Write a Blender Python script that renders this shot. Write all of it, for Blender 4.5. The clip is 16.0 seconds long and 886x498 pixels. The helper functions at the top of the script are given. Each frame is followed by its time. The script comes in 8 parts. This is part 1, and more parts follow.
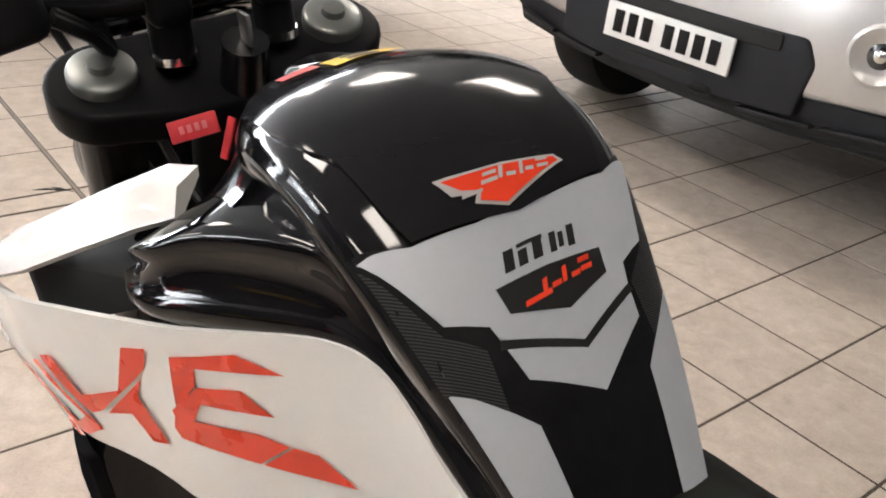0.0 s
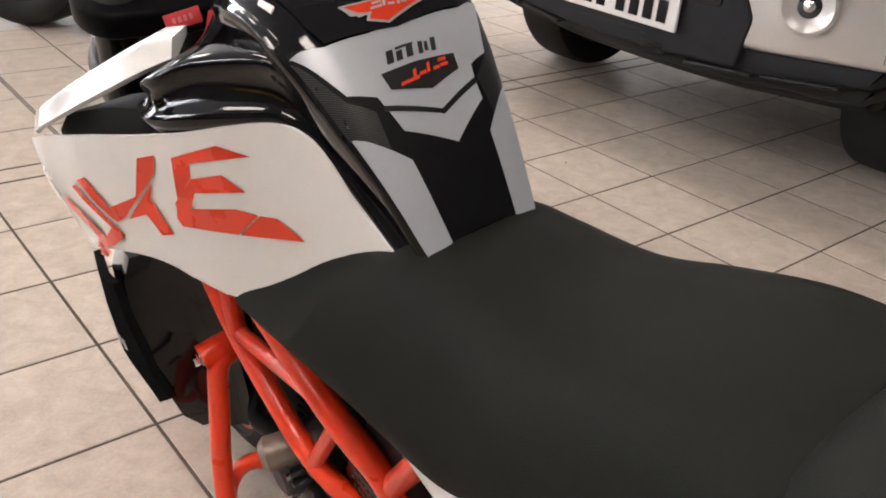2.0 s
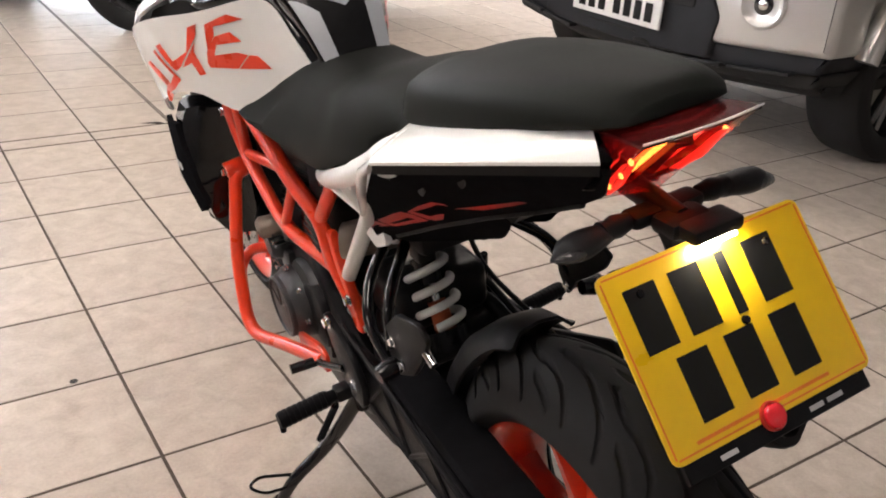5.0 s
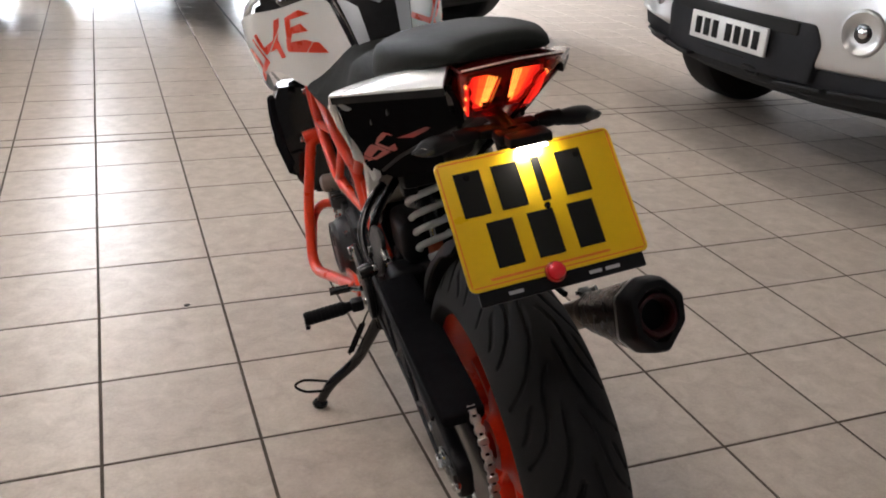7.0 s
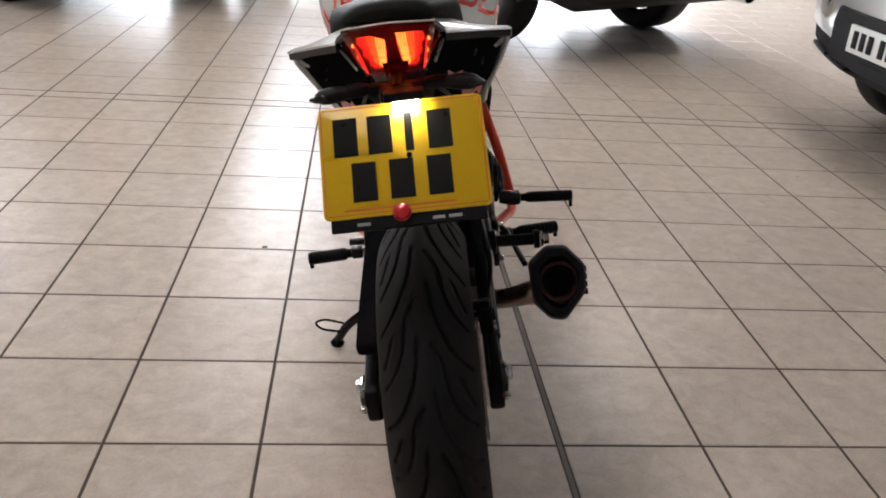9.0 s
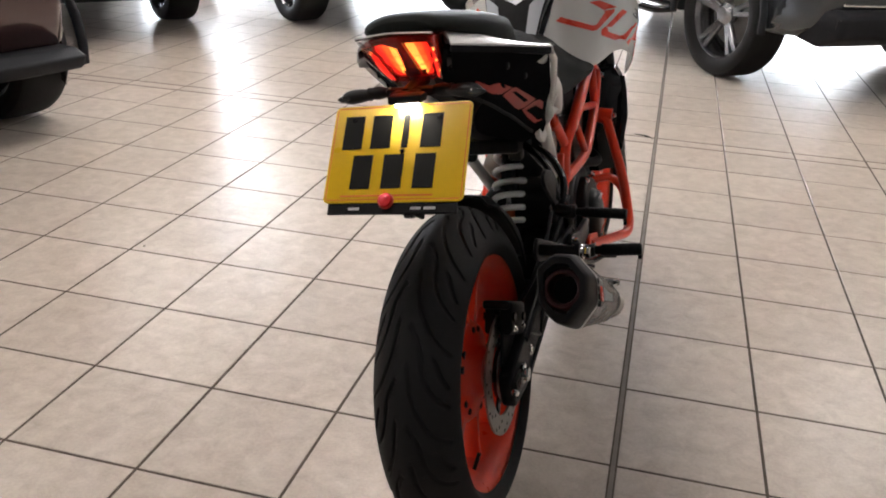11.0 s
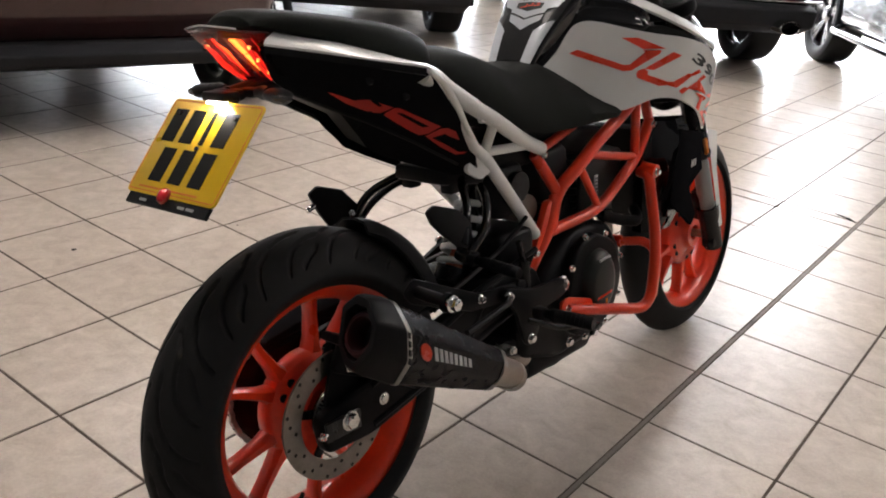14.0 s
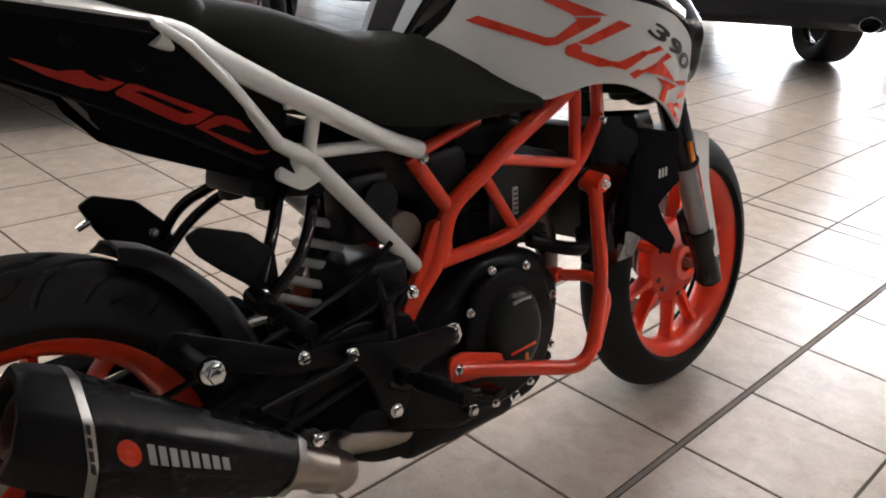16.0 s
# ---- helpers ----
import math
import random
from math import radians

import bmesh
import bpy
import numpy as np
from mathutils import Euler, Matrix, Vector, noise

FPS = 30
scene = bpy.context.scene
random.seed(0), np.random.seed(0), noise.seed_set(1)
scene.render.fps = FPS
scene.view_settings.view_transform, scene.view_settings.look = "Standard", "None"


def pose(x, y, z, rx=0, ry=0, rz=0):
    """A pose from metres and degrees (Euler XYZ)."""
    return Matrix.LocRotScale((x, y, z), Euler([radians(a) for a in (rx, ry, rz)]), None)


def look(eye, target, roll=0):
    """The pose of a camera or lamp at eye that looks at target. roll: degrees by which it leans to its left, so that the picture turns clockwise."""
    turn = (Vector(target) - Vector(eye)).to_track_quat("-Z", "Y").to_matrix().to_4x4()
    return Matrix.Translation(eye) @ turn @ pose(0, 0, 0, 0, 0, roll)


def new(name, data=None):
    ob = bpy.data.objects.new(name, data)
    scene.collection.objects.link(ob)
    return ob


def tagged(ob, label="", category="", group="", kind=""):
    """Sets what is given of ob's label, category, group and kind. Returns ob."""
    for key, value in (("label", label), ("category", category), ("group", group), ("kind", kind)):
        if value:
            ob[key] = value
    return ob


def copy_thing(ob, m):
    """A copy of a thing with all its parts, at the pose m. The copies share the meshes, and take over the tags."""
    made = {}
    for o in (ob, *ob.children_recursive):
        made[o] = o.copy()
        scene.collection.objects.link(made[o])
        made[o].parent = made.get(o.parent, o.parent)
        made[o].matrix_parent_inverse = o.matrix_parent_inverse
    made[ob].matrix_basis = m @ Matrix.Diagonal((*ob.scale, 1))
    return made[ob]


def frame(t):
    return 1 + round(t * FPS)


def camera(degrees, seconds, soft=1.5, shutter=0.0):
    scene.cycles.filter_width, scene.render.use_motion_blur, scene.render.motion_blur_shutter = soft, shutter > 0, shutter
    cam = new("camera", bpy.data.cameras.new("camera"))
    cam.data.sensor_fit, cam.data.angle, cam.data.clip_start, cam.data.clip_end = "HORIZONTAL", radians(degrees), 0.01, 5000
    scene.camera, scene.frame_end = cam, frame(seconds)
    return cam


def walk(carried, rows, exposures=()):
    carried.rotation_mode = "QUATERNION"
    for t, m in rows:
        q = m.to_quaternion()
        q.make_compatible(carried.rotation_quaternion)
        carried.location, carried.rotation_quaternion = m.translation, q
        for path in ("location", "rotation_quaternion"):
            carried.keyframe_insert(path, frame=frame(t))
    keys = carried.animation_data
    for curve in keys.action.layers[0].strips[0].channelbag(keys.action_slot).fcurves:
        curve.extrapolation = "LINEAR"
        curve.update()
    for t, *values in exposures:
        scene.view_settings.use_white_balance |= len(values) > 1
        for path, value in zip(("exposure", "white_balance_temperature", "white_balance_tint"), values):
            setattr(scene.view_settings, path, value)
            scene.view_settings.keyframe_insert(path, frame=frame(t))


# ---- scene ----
import functools

from mathutils.bvhtree import BVHTree

# ---- camera ----
cam = camera(54.4, 16.0, soft=1.9)
PATH = [
    (0, (-0.66, 0.21, 1.135), (0.503, 1.545, 0.205), 7.1),
    (0.5, (-0.664, 0.143, 1.124), (0.464, 1.496, 0.176), 6.8),
    (1, (-0.685, 0.09, 1.116), (0.428, 1.452, 0.163), 6.0),
    (1.5, (-0.72, 0.027, 1.113), (0.405, 1.38, 0.161), 5.5),
    (2, (-0.773, -0.048, 1.117), (0.391, 1.281, 0.18), 5.0),
    (2.5, (-0.848, -0.175, 1.121), (0.353, 1.136, 0.205), 4.1),
    (3, (-0.88, -0.27, 1.13), (0.312, 1.062, 0.232), 4.3),
    (3.5, (-0.881, -0.387, 1.128), (0.251, 1.003, 0.243), 4.9),
    (4, (-0.886, -0.508, 1.118), (0.186, 0.931, 0.235), 4.3),
    (4.5, (-0.912, -0.602, 1.116), (0.127, 0.86, 0.231), 3.7),
    (5, (-0.955, -0.741, 1.117), (0.069, 0.742, 0.248), 3.9),
    (7.5, (-0.781, -1.324, 1.132), (-0.213, 0.419, 0.332), 2.5),
    (8, (-0.69, -1.425, 1.151), (-0.215, 0.348, 0.356), 2.3),
    (8.5, (-0.556, -1.449, 1.148), (-0.203, 0.341, 0.33), 3.2),
    (9, (-0.449, -1.471, 1.136), (-0.246, 0.335, 0.301), 4.3),
    (9.5, (-0.363, -1.514, 1.14), (-0.317, 0.303, 0.306), 4.4),
    (10, (-0.261, -1.582, 1.15), (-0.388, 0.239, 0.333), 3.4),
    (12.5, (0.29, -1.393, 1.161), (-0.454, 0.273, 0.342), 4.1),
    (13, (0.362, -1.295, 1.166), (-0.472, 0.328, 0.347), 4.7),
    (13.5, (0.492, -1.199, 1.171), (-0.492, 0.345, 0.365), 5.5),
    (14, (0.61, -1.102, 1.155), (-0.47, 0.383, 0.362), 5.7),
    (14.5, (0.64, -0.963, 1.139), (-0.449, 0.509, 0.333), 5.3),
    (15, (0.627, -0.803, 1.127), (-0.481, 0.652, 0.317), 4.5),
    (15.5, (0.624, -0.649, 1.101), (-0.529, 0.763, 0.279), 4.8),
    (16, (0.62, -0.507, 1.038), (-0.617, 0.852, 0.248), 4.6),
]
walk(cam, [(t, look(eye, target, roll)) for t, eye, target, roll in PATH],
     [(0.0, 0.44, 6550, 12), (0.5, 0.44, 6550, 12), (1.5, 0.27, 6600, 14), (3.5, 0.46, 6700, 15), (5.0, 0.37, 6650, 15), (7.5, -0.29, 6400, 13), (9.0, -0.21, 6400, 13), (10.0, -0.02, 6450, 13), (12.5, 0.35, 6400, 12), (14.0, 0.15, 6500, 13), (16.0, 0.15, 6350, 12)])

# ---- world and light ----
world = bpy.data.worlds.new("world")
scene.world = world
world.use_nodes = True
wn = world.node_tree
sky = wn.nodes.new("ShaderNodeTexSky")
sky.sky_type = 'NISHITA'
sky.sun_disc = False
sky.sun_elevation = radians(35)
sky.sun_rotation = radians(200)
wn.nodes["Background"].inputs["Strength"].default_value = 0.12
wn.links.new(sky.outputs["Color"], wn.nodes["Background"].inputs["Color"])


def area_lamp(name, m, sx, sy, power, color):
    data = bpy.data.lights.new(name, 'AREA')
    data.shape, data.size, data.size_y, data.energy, data.color = 'RECTANGLE', sx, sy, power, color
    ob = new(name, data)
    ob.matrix_world = m
    return ob


# Daylight through the glazed north and west fronts of the showroom.
area_lamp("daylight_north", look((-1.2, 9.2, 1.8), (-0.9, 2.0, 0.4)), 9.6, 2.6, 1280, (0.90, 0.95, 1.0))
area_lamp("daylight_west", look((-8.3, 6.1, 1.8), (-1.0, 4.0, 0.4)), 4.8, 2.6, 290, (0.90, 0.95, 1.0))


# ---- materials ----
def mat(name, color, rough=0.5, metal=0.0, vary=0.12, scale=20.0, bump=0.0, bump_scale=200.0, coat=0.0, rough_vary=0.08, second=None, spec=0.5):
    """A principled surface with colour variation at two scales, uneven gloss and fine relief."""
    m = bpy.data.materials.new(name)
    m.use_nodes = True
    nt = m.node_tree
    b = nt.nodes["Principled BSDF"]
    tc = nt.nodes.new("ShaderNodeTexCoord")
    big = nt.nodes.new("ShaderNodeTexNoise")
    big.inputs["Scale"].default_value, big.inputs["Detail"].default_value = scale, 6.0
    fine = nt.nodes.new("ShaderNodeTexNoise")
    fine.inputs["Scale"].default_value, fine.inputs["Detail"].default_value = scale * 9, 3.0
    for n in (big, fine):
        nt.links.new(tc.outputs["Object"], n.inputs["Vector"])
    mixv = nt.nodes.new("ShaderNodeMath")
    mixv.operation = 'MULTIPLY_ADD'
    mixv.inputs[1].default_value = 0.35
    nt.links.new(fine.outputs["Fac"], mixv.inputs[0])
    nt.links.new(big.outputs["Fac"], mixv.inputs[2])
    ramp = nt.nodes.new("ShaderNodeValToRGB")
    ramp.color_ramp.elements[0].position, ramp.color_ramp.elements[1].position = 0.42, 0.92
    lo = second or tuple(c * (1 - vary) for c in color)
    hi = tuple(min(1, c * (1 + vary)) for c in color)
    ramp.color_ramp.elements[0].color = (*lo, 1)
    ramp.color_ramp.elements[1].color = (*hi, 1)
    nt.links.new(mixv.outputs[0], ramp.inputs["Fac"])
    nt.links.new(ramp.outputs["Color"], b.inputs["Base Color"])
    mr = nt.nodes.new("ShaderNodeMapRange")
    mr.inputs["To Min"].default_value = max(0.02, rough - rough_vary)
    mr.inputs["To Max"].default_value = min(1.0, rough + rough_vary)
    nt.links.new(big.outputs["Fac"], mr.inputs["Value"])
    nt.links.new(mr.outputs["Result"], b.inputs["Roughness"])
    b.inputs["Metallic"].default_value = metal
    b.inputs["Coat Weight"].default_value = coat
    b.inputs["Coat Roughness"].default_value = 0.04
    b.inputs["Specular IOR Level"].default_value = spec
    if bump:
        bn = nt.nodes.new("ShaderNodeTexNoise")
        bn.inputs["Scale"].default_value, bn.inputs["Detail"].default_value = bump_scale, 4.0
        nt.links.new(tc.outputs["Object"], bn.inputs["Vector"])
        bp = nt.nodes.new("ShaderNodeBump")
        bp.inputs["Strength"].default_value, bp.inputs["Distance"].default_value = bump, 0.002
        nt.links.new(bn.outputs["Fac"], bp.inputs["Height"])
        nt.links.new(bp.outputs["Normal"], b.inputs["Normal"])
    return m


def glow(name, color, strength):
    m = bpy.data.materials.new(name)
    m.use_nodes = True
    b = m.node_tree.nodes["Principled BSDF"]
    b.inputs["Base Color"].default_value = (*color, 1)
    b.inputs["Emission Color"].default_value = (*color, 1)
    b.inputs["Emission Strength"].default_value = strength
    return m


def glass(name, color, rough=0.02, alpha=0.35):
    m = bpy.data.materials.new(name)
    m.use_nodes = True
    b = m.node_tree.nodes["Principled BSDF"]
    b.inputs["Base Color"].default_value = (*color, 1)
    b.inputs["Roughness"].default_value = rough
    b.inputs["Alpha"].default_value = alpha
    b.inputs["IOR"].default_value = 1.49
    return m


def tile_material():
    m = mat("floor_tile", (0.580, 0.510, 0.445), 0.30, 0, 0.06, 17.0, 0.012, 60.0, rough_vary=0.01, second=(0.415, 0.352, 0.294), spec=0.38)
    nt = m.node_tree
    b = nt.nodes["Principled BSDF"]
    info = nt.nodes.new("ShaderNodeObjectInfo")
    geo = nt.nodes.new("ShaderNodeNewGeometry")
    add = nt.nodes.new("ShaderNodeMath")
    nt.links.new(info.outputs["Random"], add.inputs[0])
    nt.links.new(geo.outputs["Random Per Island"], add.inputs[1])
    rng = nt.nodes.new("ShaderNodeMapRange")
    rng.inputs["From Max"].default_value = 2.0
    rng.inputs["To Min"].default_value, rng.inputs["To Max"].default_value = 0.90, 1.08
    nt.links.new(add.outputs[0], rng.inputs["Value"])
    # each tile takes its own stretch of the mottled pattern
    tc = [n for n in nt.nodes if n.type == 'TEX_COORD'][0]
    shift = nt.nodes.new("ShaderNodeVectorMath")
    shift.operation = 'ADD'
    nt.links.new(geo.outputs["Position"], shift.inputs[0])
    big_off = nt.nodes.new("ShaderNodeMath")
    big_off.operation = 'MULTIPLY'
    big_off.inputs[1].default_value = 37.0
    nt.links.new(add.outputs[0], big_off.inputs[0])
    nt.links.new(big_off.outputs[0], shift.inputs[1])
    for n in nt.nodes:
        if n.type == 'TEX_NOISE':
            nt.links.new(shift.outputs[0], n.inputs["Vector"])
            if n.inputs["Scale"].default_value == 17.0:
                n.inputs["Distortion"].default_value = 0.5
                n.inputs["Roughness"].default_value = 0.62
    hsv = nt.nodes.new("ShaderNodeHueSaturation")
    src = b.inputs["Base Color"].links[0].from_socket
    nt.links.new(src, hsv.inputs["Color"])
    nt.links.new(rng.outputs["Result"], hsv.inputs["Value"])
    nt.links.new(hsv.outputs["Color"], b.inputs["Base Color"])
    return m


M_TILE = tile_material()
M_GROUT = mat("brown_grout", (0.082, 0.062, 0.047), 0.9, 0, 0.3, 8.0, 0.4)
M_SEALANT = mat("grey_sealant", (0.20, 0.175, 0.15), 0.7, 0, 0.2, 12.0, 0.3)
M_SPOT = mat("dark_floor_spot", (0.03, 0.028, 0.025), 0.8, 0, 0.2, 60.0)
M_WALL = mat("painted_wall", (0.34, 0.33, 0.32), 0.85, 0, 0.06, 1.5, 0.1, 60.0)
M_CEIL = mat("ceiling_board", (0.20, 0.195, 0.19), 0.9, 0, 0.06, 2.0, 0.2, 60.0)
M_ALU = mat("window_aluminium", (0.35, 0.36, 0.37), 0.4, 0.8, 0.08, 5.0)
M_SKY = glow("outside_daylight", (0.90, 0.95, 1.0), 11.0)
M_PANE = glass("window_glass", (0.9, 0.95, 0.95), 0.02, 0.12)
M_LAMP = glow("lamp_diffuser", (1.0, 0.92, 0.83), 18.5)
M_LAMPFRAME = mat("lamp_frame", (0.7, 0.7, 0.7), 0.4, 0, 0.05, 10.0)

M_WHITE = mat("white_gloss_plastic", (0.80, 0.795, 0.77), 0.24, 0, 0.03, 6.0, 0.02, 120.0, coat=0.6)
M_WHITEP = mat("white_powder_coat", (0.78, 0.775, 0.75), 0.35, 0, 0.05, 15.0, 0.05, 300.0)
M_ORANGE = mat("orange_powder_coat", (0.84, 0.050, 0.010), 0.30, 0, 0.10, 15.0, 0.04, 260.0, coat=0.35)
M_REDGFX = mat("red_vinyl", (0.80, 0.055, 0.020), 0.28, 0, 0.05, 20.0)
M_REDDIM = mat("dark_red_vinyl", (0.50, 0.024, 0.016), 0.35, 0, 0.10, 20.0)
M_BLACKG = mat("black_gloss_paint", (0.006, 0.006, 0.007), 0.075, 0, 0.2, 8.0, coat=0.12, rough_vary=0.03, spec=0.34)
M_BLACKP = mat("black_moulded_plastic", (0.0080, 0.0080, 0.0090), 0.45, 0, 0.25, 12.0, 0.12, 700.0, spec=0.14)
M_BLACKS = mat("black_satin_plastic", (0.0075, 0.0075, 0.0085), 0.24, 0, 0.2, 12.0, 0.05, 300.0, spec=0.28)
M_BLACKM = mat("black_anodised_metal", (0.0072, 0.0072, 0.0082), 0.42, 0, 0.2, 12.0, 0.05, 300.0, spec=0.06)
M_GREYP = mat("grey_moulded_plastic", (0.0120, 0.0126, 0.0138), 0.48, 0, 0.15, 12.0, 0.15, 600.0, spec=0.3)
M_SEAT = mat("dark_grey_vinyl", (0.0150, 0.0162, 0.0148), 0.52, 0, 0.10, 10.0, 0.22, 900.0, rough_vary=0.06, spec=0.035)
M_RUBBER = mat("tyre_rubber", (0.0145, 0.0145, 0.015), 0.66, 0, 0.20, 9.0, 0.15, 500.0, spec=0.18)
# Near-black fill that stands for the shade inside holes, slots and tube ends.
M_HOLESHADE = mat("rubber", (0.013, 0.013, 0.013), 0.7, 0, 0.2, 20.0, 0.1)
M_STEEL = mat("brushed_steel", (0.45, 0.44, 0.42), 0.32, 1.0, 0.12, 25.0, 0.1, 400.0)
M_DISC = mat("worn_disc_steel", (0.27, 0.25, 0.23), 0.36, 1.0, 0.2, 30.0, 0.1, 400.0)
M_CHROME = mat("chrome", (0.75, 0.75, 0.74), 0.10, 1.0, 0.04, 20.0)
M_PIPE = mat("heat_tinted_steel", (0.36, 0.31, 0.26), 0.30, 1.0, 0.18, 14.0, second=(0.30, 0.26, 0.23))
M_DUCT = mat("dull_tan_metal", (0.20, 0.165, 0.135), 0.42, 0.3, 0.15, 14.0, 0.08, 300.0)
M_ALLOY = mat("cast_aluminium", (0.062, 0.064, 0.067), 0.40, 0.6, 0.25, 18.0, 0.35, 350.0)
M_CRANK = mat("black_crankcase", (0.0080, 0.0080, 0.0092), 0.34, 0, 0.3, 14.0, 0.20, 350.0, spec=0.11)
M_CASTDARK = mat("oily_dark_casting", (0.045, 0.046, 0.044), 0.28, 0.7, 0.4, 40.0, 0.5, 300.0)
M_CLUTCH = mat("dark_olive_casting", (0.020, 0.022, 0.020), 0.34, 0.1, 0.2, 14.0, 0.10, 350.0, spec=0.3)
M_CARBON = mat("dark_carbon_sleeve", (0.009, 0.008, 0.009), 0.26, 0, 0.25, 60.0, 0.05, 900.0, coat=0.06, spec=0.14)
M_FORK = mat("silver_fork", (0.30, 0.30, 0.31), 0.35, 0.9, 0.08, 15.0)
M_CAP = mat("grey_anodised", (0.22, 0.23, 0.22), 0.38, 0.8, 0.08, 15.0)
M_SILVERV = mat("silver_vinyl", (0.46, 0.49, 0.53), 0.34, 0.10, 0.04, 20.0)
M_PADBLK = mat("carbon_look_vinyl", (0.007, 0.007, 0.008), 0.42, 0, 0.3, 60.0, 0.3, 1200.0, spec=0.12)
M_COVER = mat("satin_black_cover", (0.009, 0.009, 0.010), 0.10, 0, 0.2, 8.0, coat=0.05, rough_vary=0.02, spec=0.25)


def weave_material():
    """Black vinyl printed with fine slanted silver threads."""
    m = mat("woven_carbon_vinyl", (0.008, 0.008, 0.009), 0.34, 0, 0.2, 60.0, spec=0.3)
    nt = m.node_tree
    tc = [n for n in nt.nodes if n.type == 'TEX_COORD'][0]
    wave = nt.nodes.new("ShaderNodeTexWave")
    wave.bands_direction = 'DIAGONAL'
    wave.inputs["Scale"].default_value = 240.0
    nt.links.new(tc.outputs["Object"], wave.inputs["Vector"])
    ramp = nt.nodes.new("ShaderNodeValToRGB")
    ramp.color_ramp.elements[0].position, ramp.color_ramp.elements[1].position = 0.55, 0.9
    ramp.color_ramp.elements[0].color, ramp.color_ramp.elements[1].color = (0.006, 0.006, 0.007, 1), (0.055, 0.055, 0.055, 1)
    nt.links.new(wave.outputs["Fac"], ramp.inputs["Fac"])
    nt.links.new(ramp.outputs["Color"], nt.nodes["Principled BSDF"].inputs["Base Color"])
    return m


M_WEAVE = weave_material()
M_DECALBLK = mat("black_vinyl", (0.012, 0.012, 0.012), 0.35, 0, 0.1, 20.0)
M_DECALGRY = mat("grey_vinyl", (0.45, 0.45, 0.45), 0.4, 0, 0.08, 20.0)
M_YELLOW = mat("yellow_reflective_sheet", (0.80, 0.50, 0.012), 0.30, 0, 0.05, 12.0, 0.03, 400.0)
M_PLATEBLK = mat("black_characters", (0.010, 0.010, 0.010), 0.55, 0, 0.1, 20.0, spec=0.1)
M_ORANGEINK = mat("orange_ink", (0.75, 0.20, 0.03), 0.4, 0, 0.1, 20.0)
M_LENS = glass("red_lens", (0.62, 0.02, 0.018), 0.06, 0.34)
M_VISOR = glass("smoky_red_visor", (0.075, 0.012, 0.012), 0.05, 0.62)
M_CLEAR = glass("clear_lens", (0.75, 0.75, 0.75), 0.06, 0.30)
M_SMOKE = glass("smoked_lens", (0.05, 0.05, 0.05), 0.14, 0.8)
M_PANEL = mat("black_grained_panel", (0.0105, 0.0105, 0.0118), 0.55, 0, 0.25, 6.0, 0.06, 600.0, rough_vary=0.10, spec=0.0)
M_LED = glow("lit_red_led", (0.90, 0.026, 0.014), 1.15)
M_BOWL = mat("dark_red_plastic", (0.16, 0.006, 0.006), 0.25, 0, 0.1, 30.0)
M_LEDHOT = glow("lit_led_core", (1.0, 0.30, 0.06), 4.5)
M_LEDMID = glow("orange_light_line", (1.0, 0.11, 0.015), 2.7)
M_LEDDIM = glow("dim_light_line", (1.0, 0.035, 0.010), 2.4)
M_LEDLINE = glow("lit_light_line", (1.0, 0.30, 0.045), 3.6)
M_PLATELAMP = glow("plate_lamp", (1.0, 0.93, 0.78), 150.0)
M_REFLECT = mat("red_reflector", (0.70, 0.02, 0.03), 0.18, 0, 0.1, 60.0, coat=0.8)
M_REDFAB = mat("red_key_tag", (0.55, 0.02, 0.03), 0.6, 0, 0.15, 60.0, 0.3, 800.0)
M_TAGMARK = mat("pale_red_stitching", (0.62, 0.16, 0.17), 0.7, 0, 0.15, 60.0)
M_AMBER = mat("amber_reflector", (0.75, 0.20, 0.02), 0.2, 0, 0.1, 40.0)

M_SILVERCAR = mat("silver_car_paint", (0.50, 0.49, 0.47), 0.28, 0.45, 0.03, 3.0, coat=0.7, rough_vary=0.012)
M_GREYCAR = mat("dark_grey_car_paint", (0.045, 0.05, 0.055), 0.25, 0.35, 0.08, 3.0, coat=0.8, rough_vary=0.012)
M_BLACKCAR = mat("black_car_paint", (0.014, 0.014, 0.016), 0.20, 0, 0.15, 3.0, coat=0.8, rough_vary=0.012)
M_MAROON = mat("maroon_car_paint", (0.050, 0.020, 0.020), 0.25, 0.3, 0.1, 3.0, coat=0.7, rough_vary=0.012)
M_CARPL = mat("bumper_plastic", (0.018, 0.019, 0.022), 0.6, 0, 0.15, 6.0, 0.2, 300.0, spec=0.15)
M_CARGLASS = mat("dark_car_glass", (0.02, 0.022, 0.024), 0.06, 0, 0.1, 2.0, coat=0.6)
M_WHITEPLATE = mat("white_reflective_sheet", (0.70, 0.70, 0.68), 0.35, 0, 0.04, 12.0)
M_RIM = mat("silver_alloy_wheel", (0.24, 0.24, 0.25), 0.24, 0.9, 0.08, 10.0)
M_WELL = mat("wheel_arch_liner", (0.012, 0.012, 0.012), 0.9, 0, 0.2, 10.0)


# ---- shape helpers ----
def finish(bm, angle=38.0):
    bmesh.ops.remove_doubles(bm, verts=bm.verts[:], dist=1e-5)
    bmesh.ops.recalc_face_normals(bm, faces=bm.faces[:])
    lim = radians(angle)
    for f in bm.faces:
        f.smooth = True
    for e in bm.edges:
        e.smooth = not (len(e.link_faces) == 2 and e.calc_face_angle(0.0) > lim)


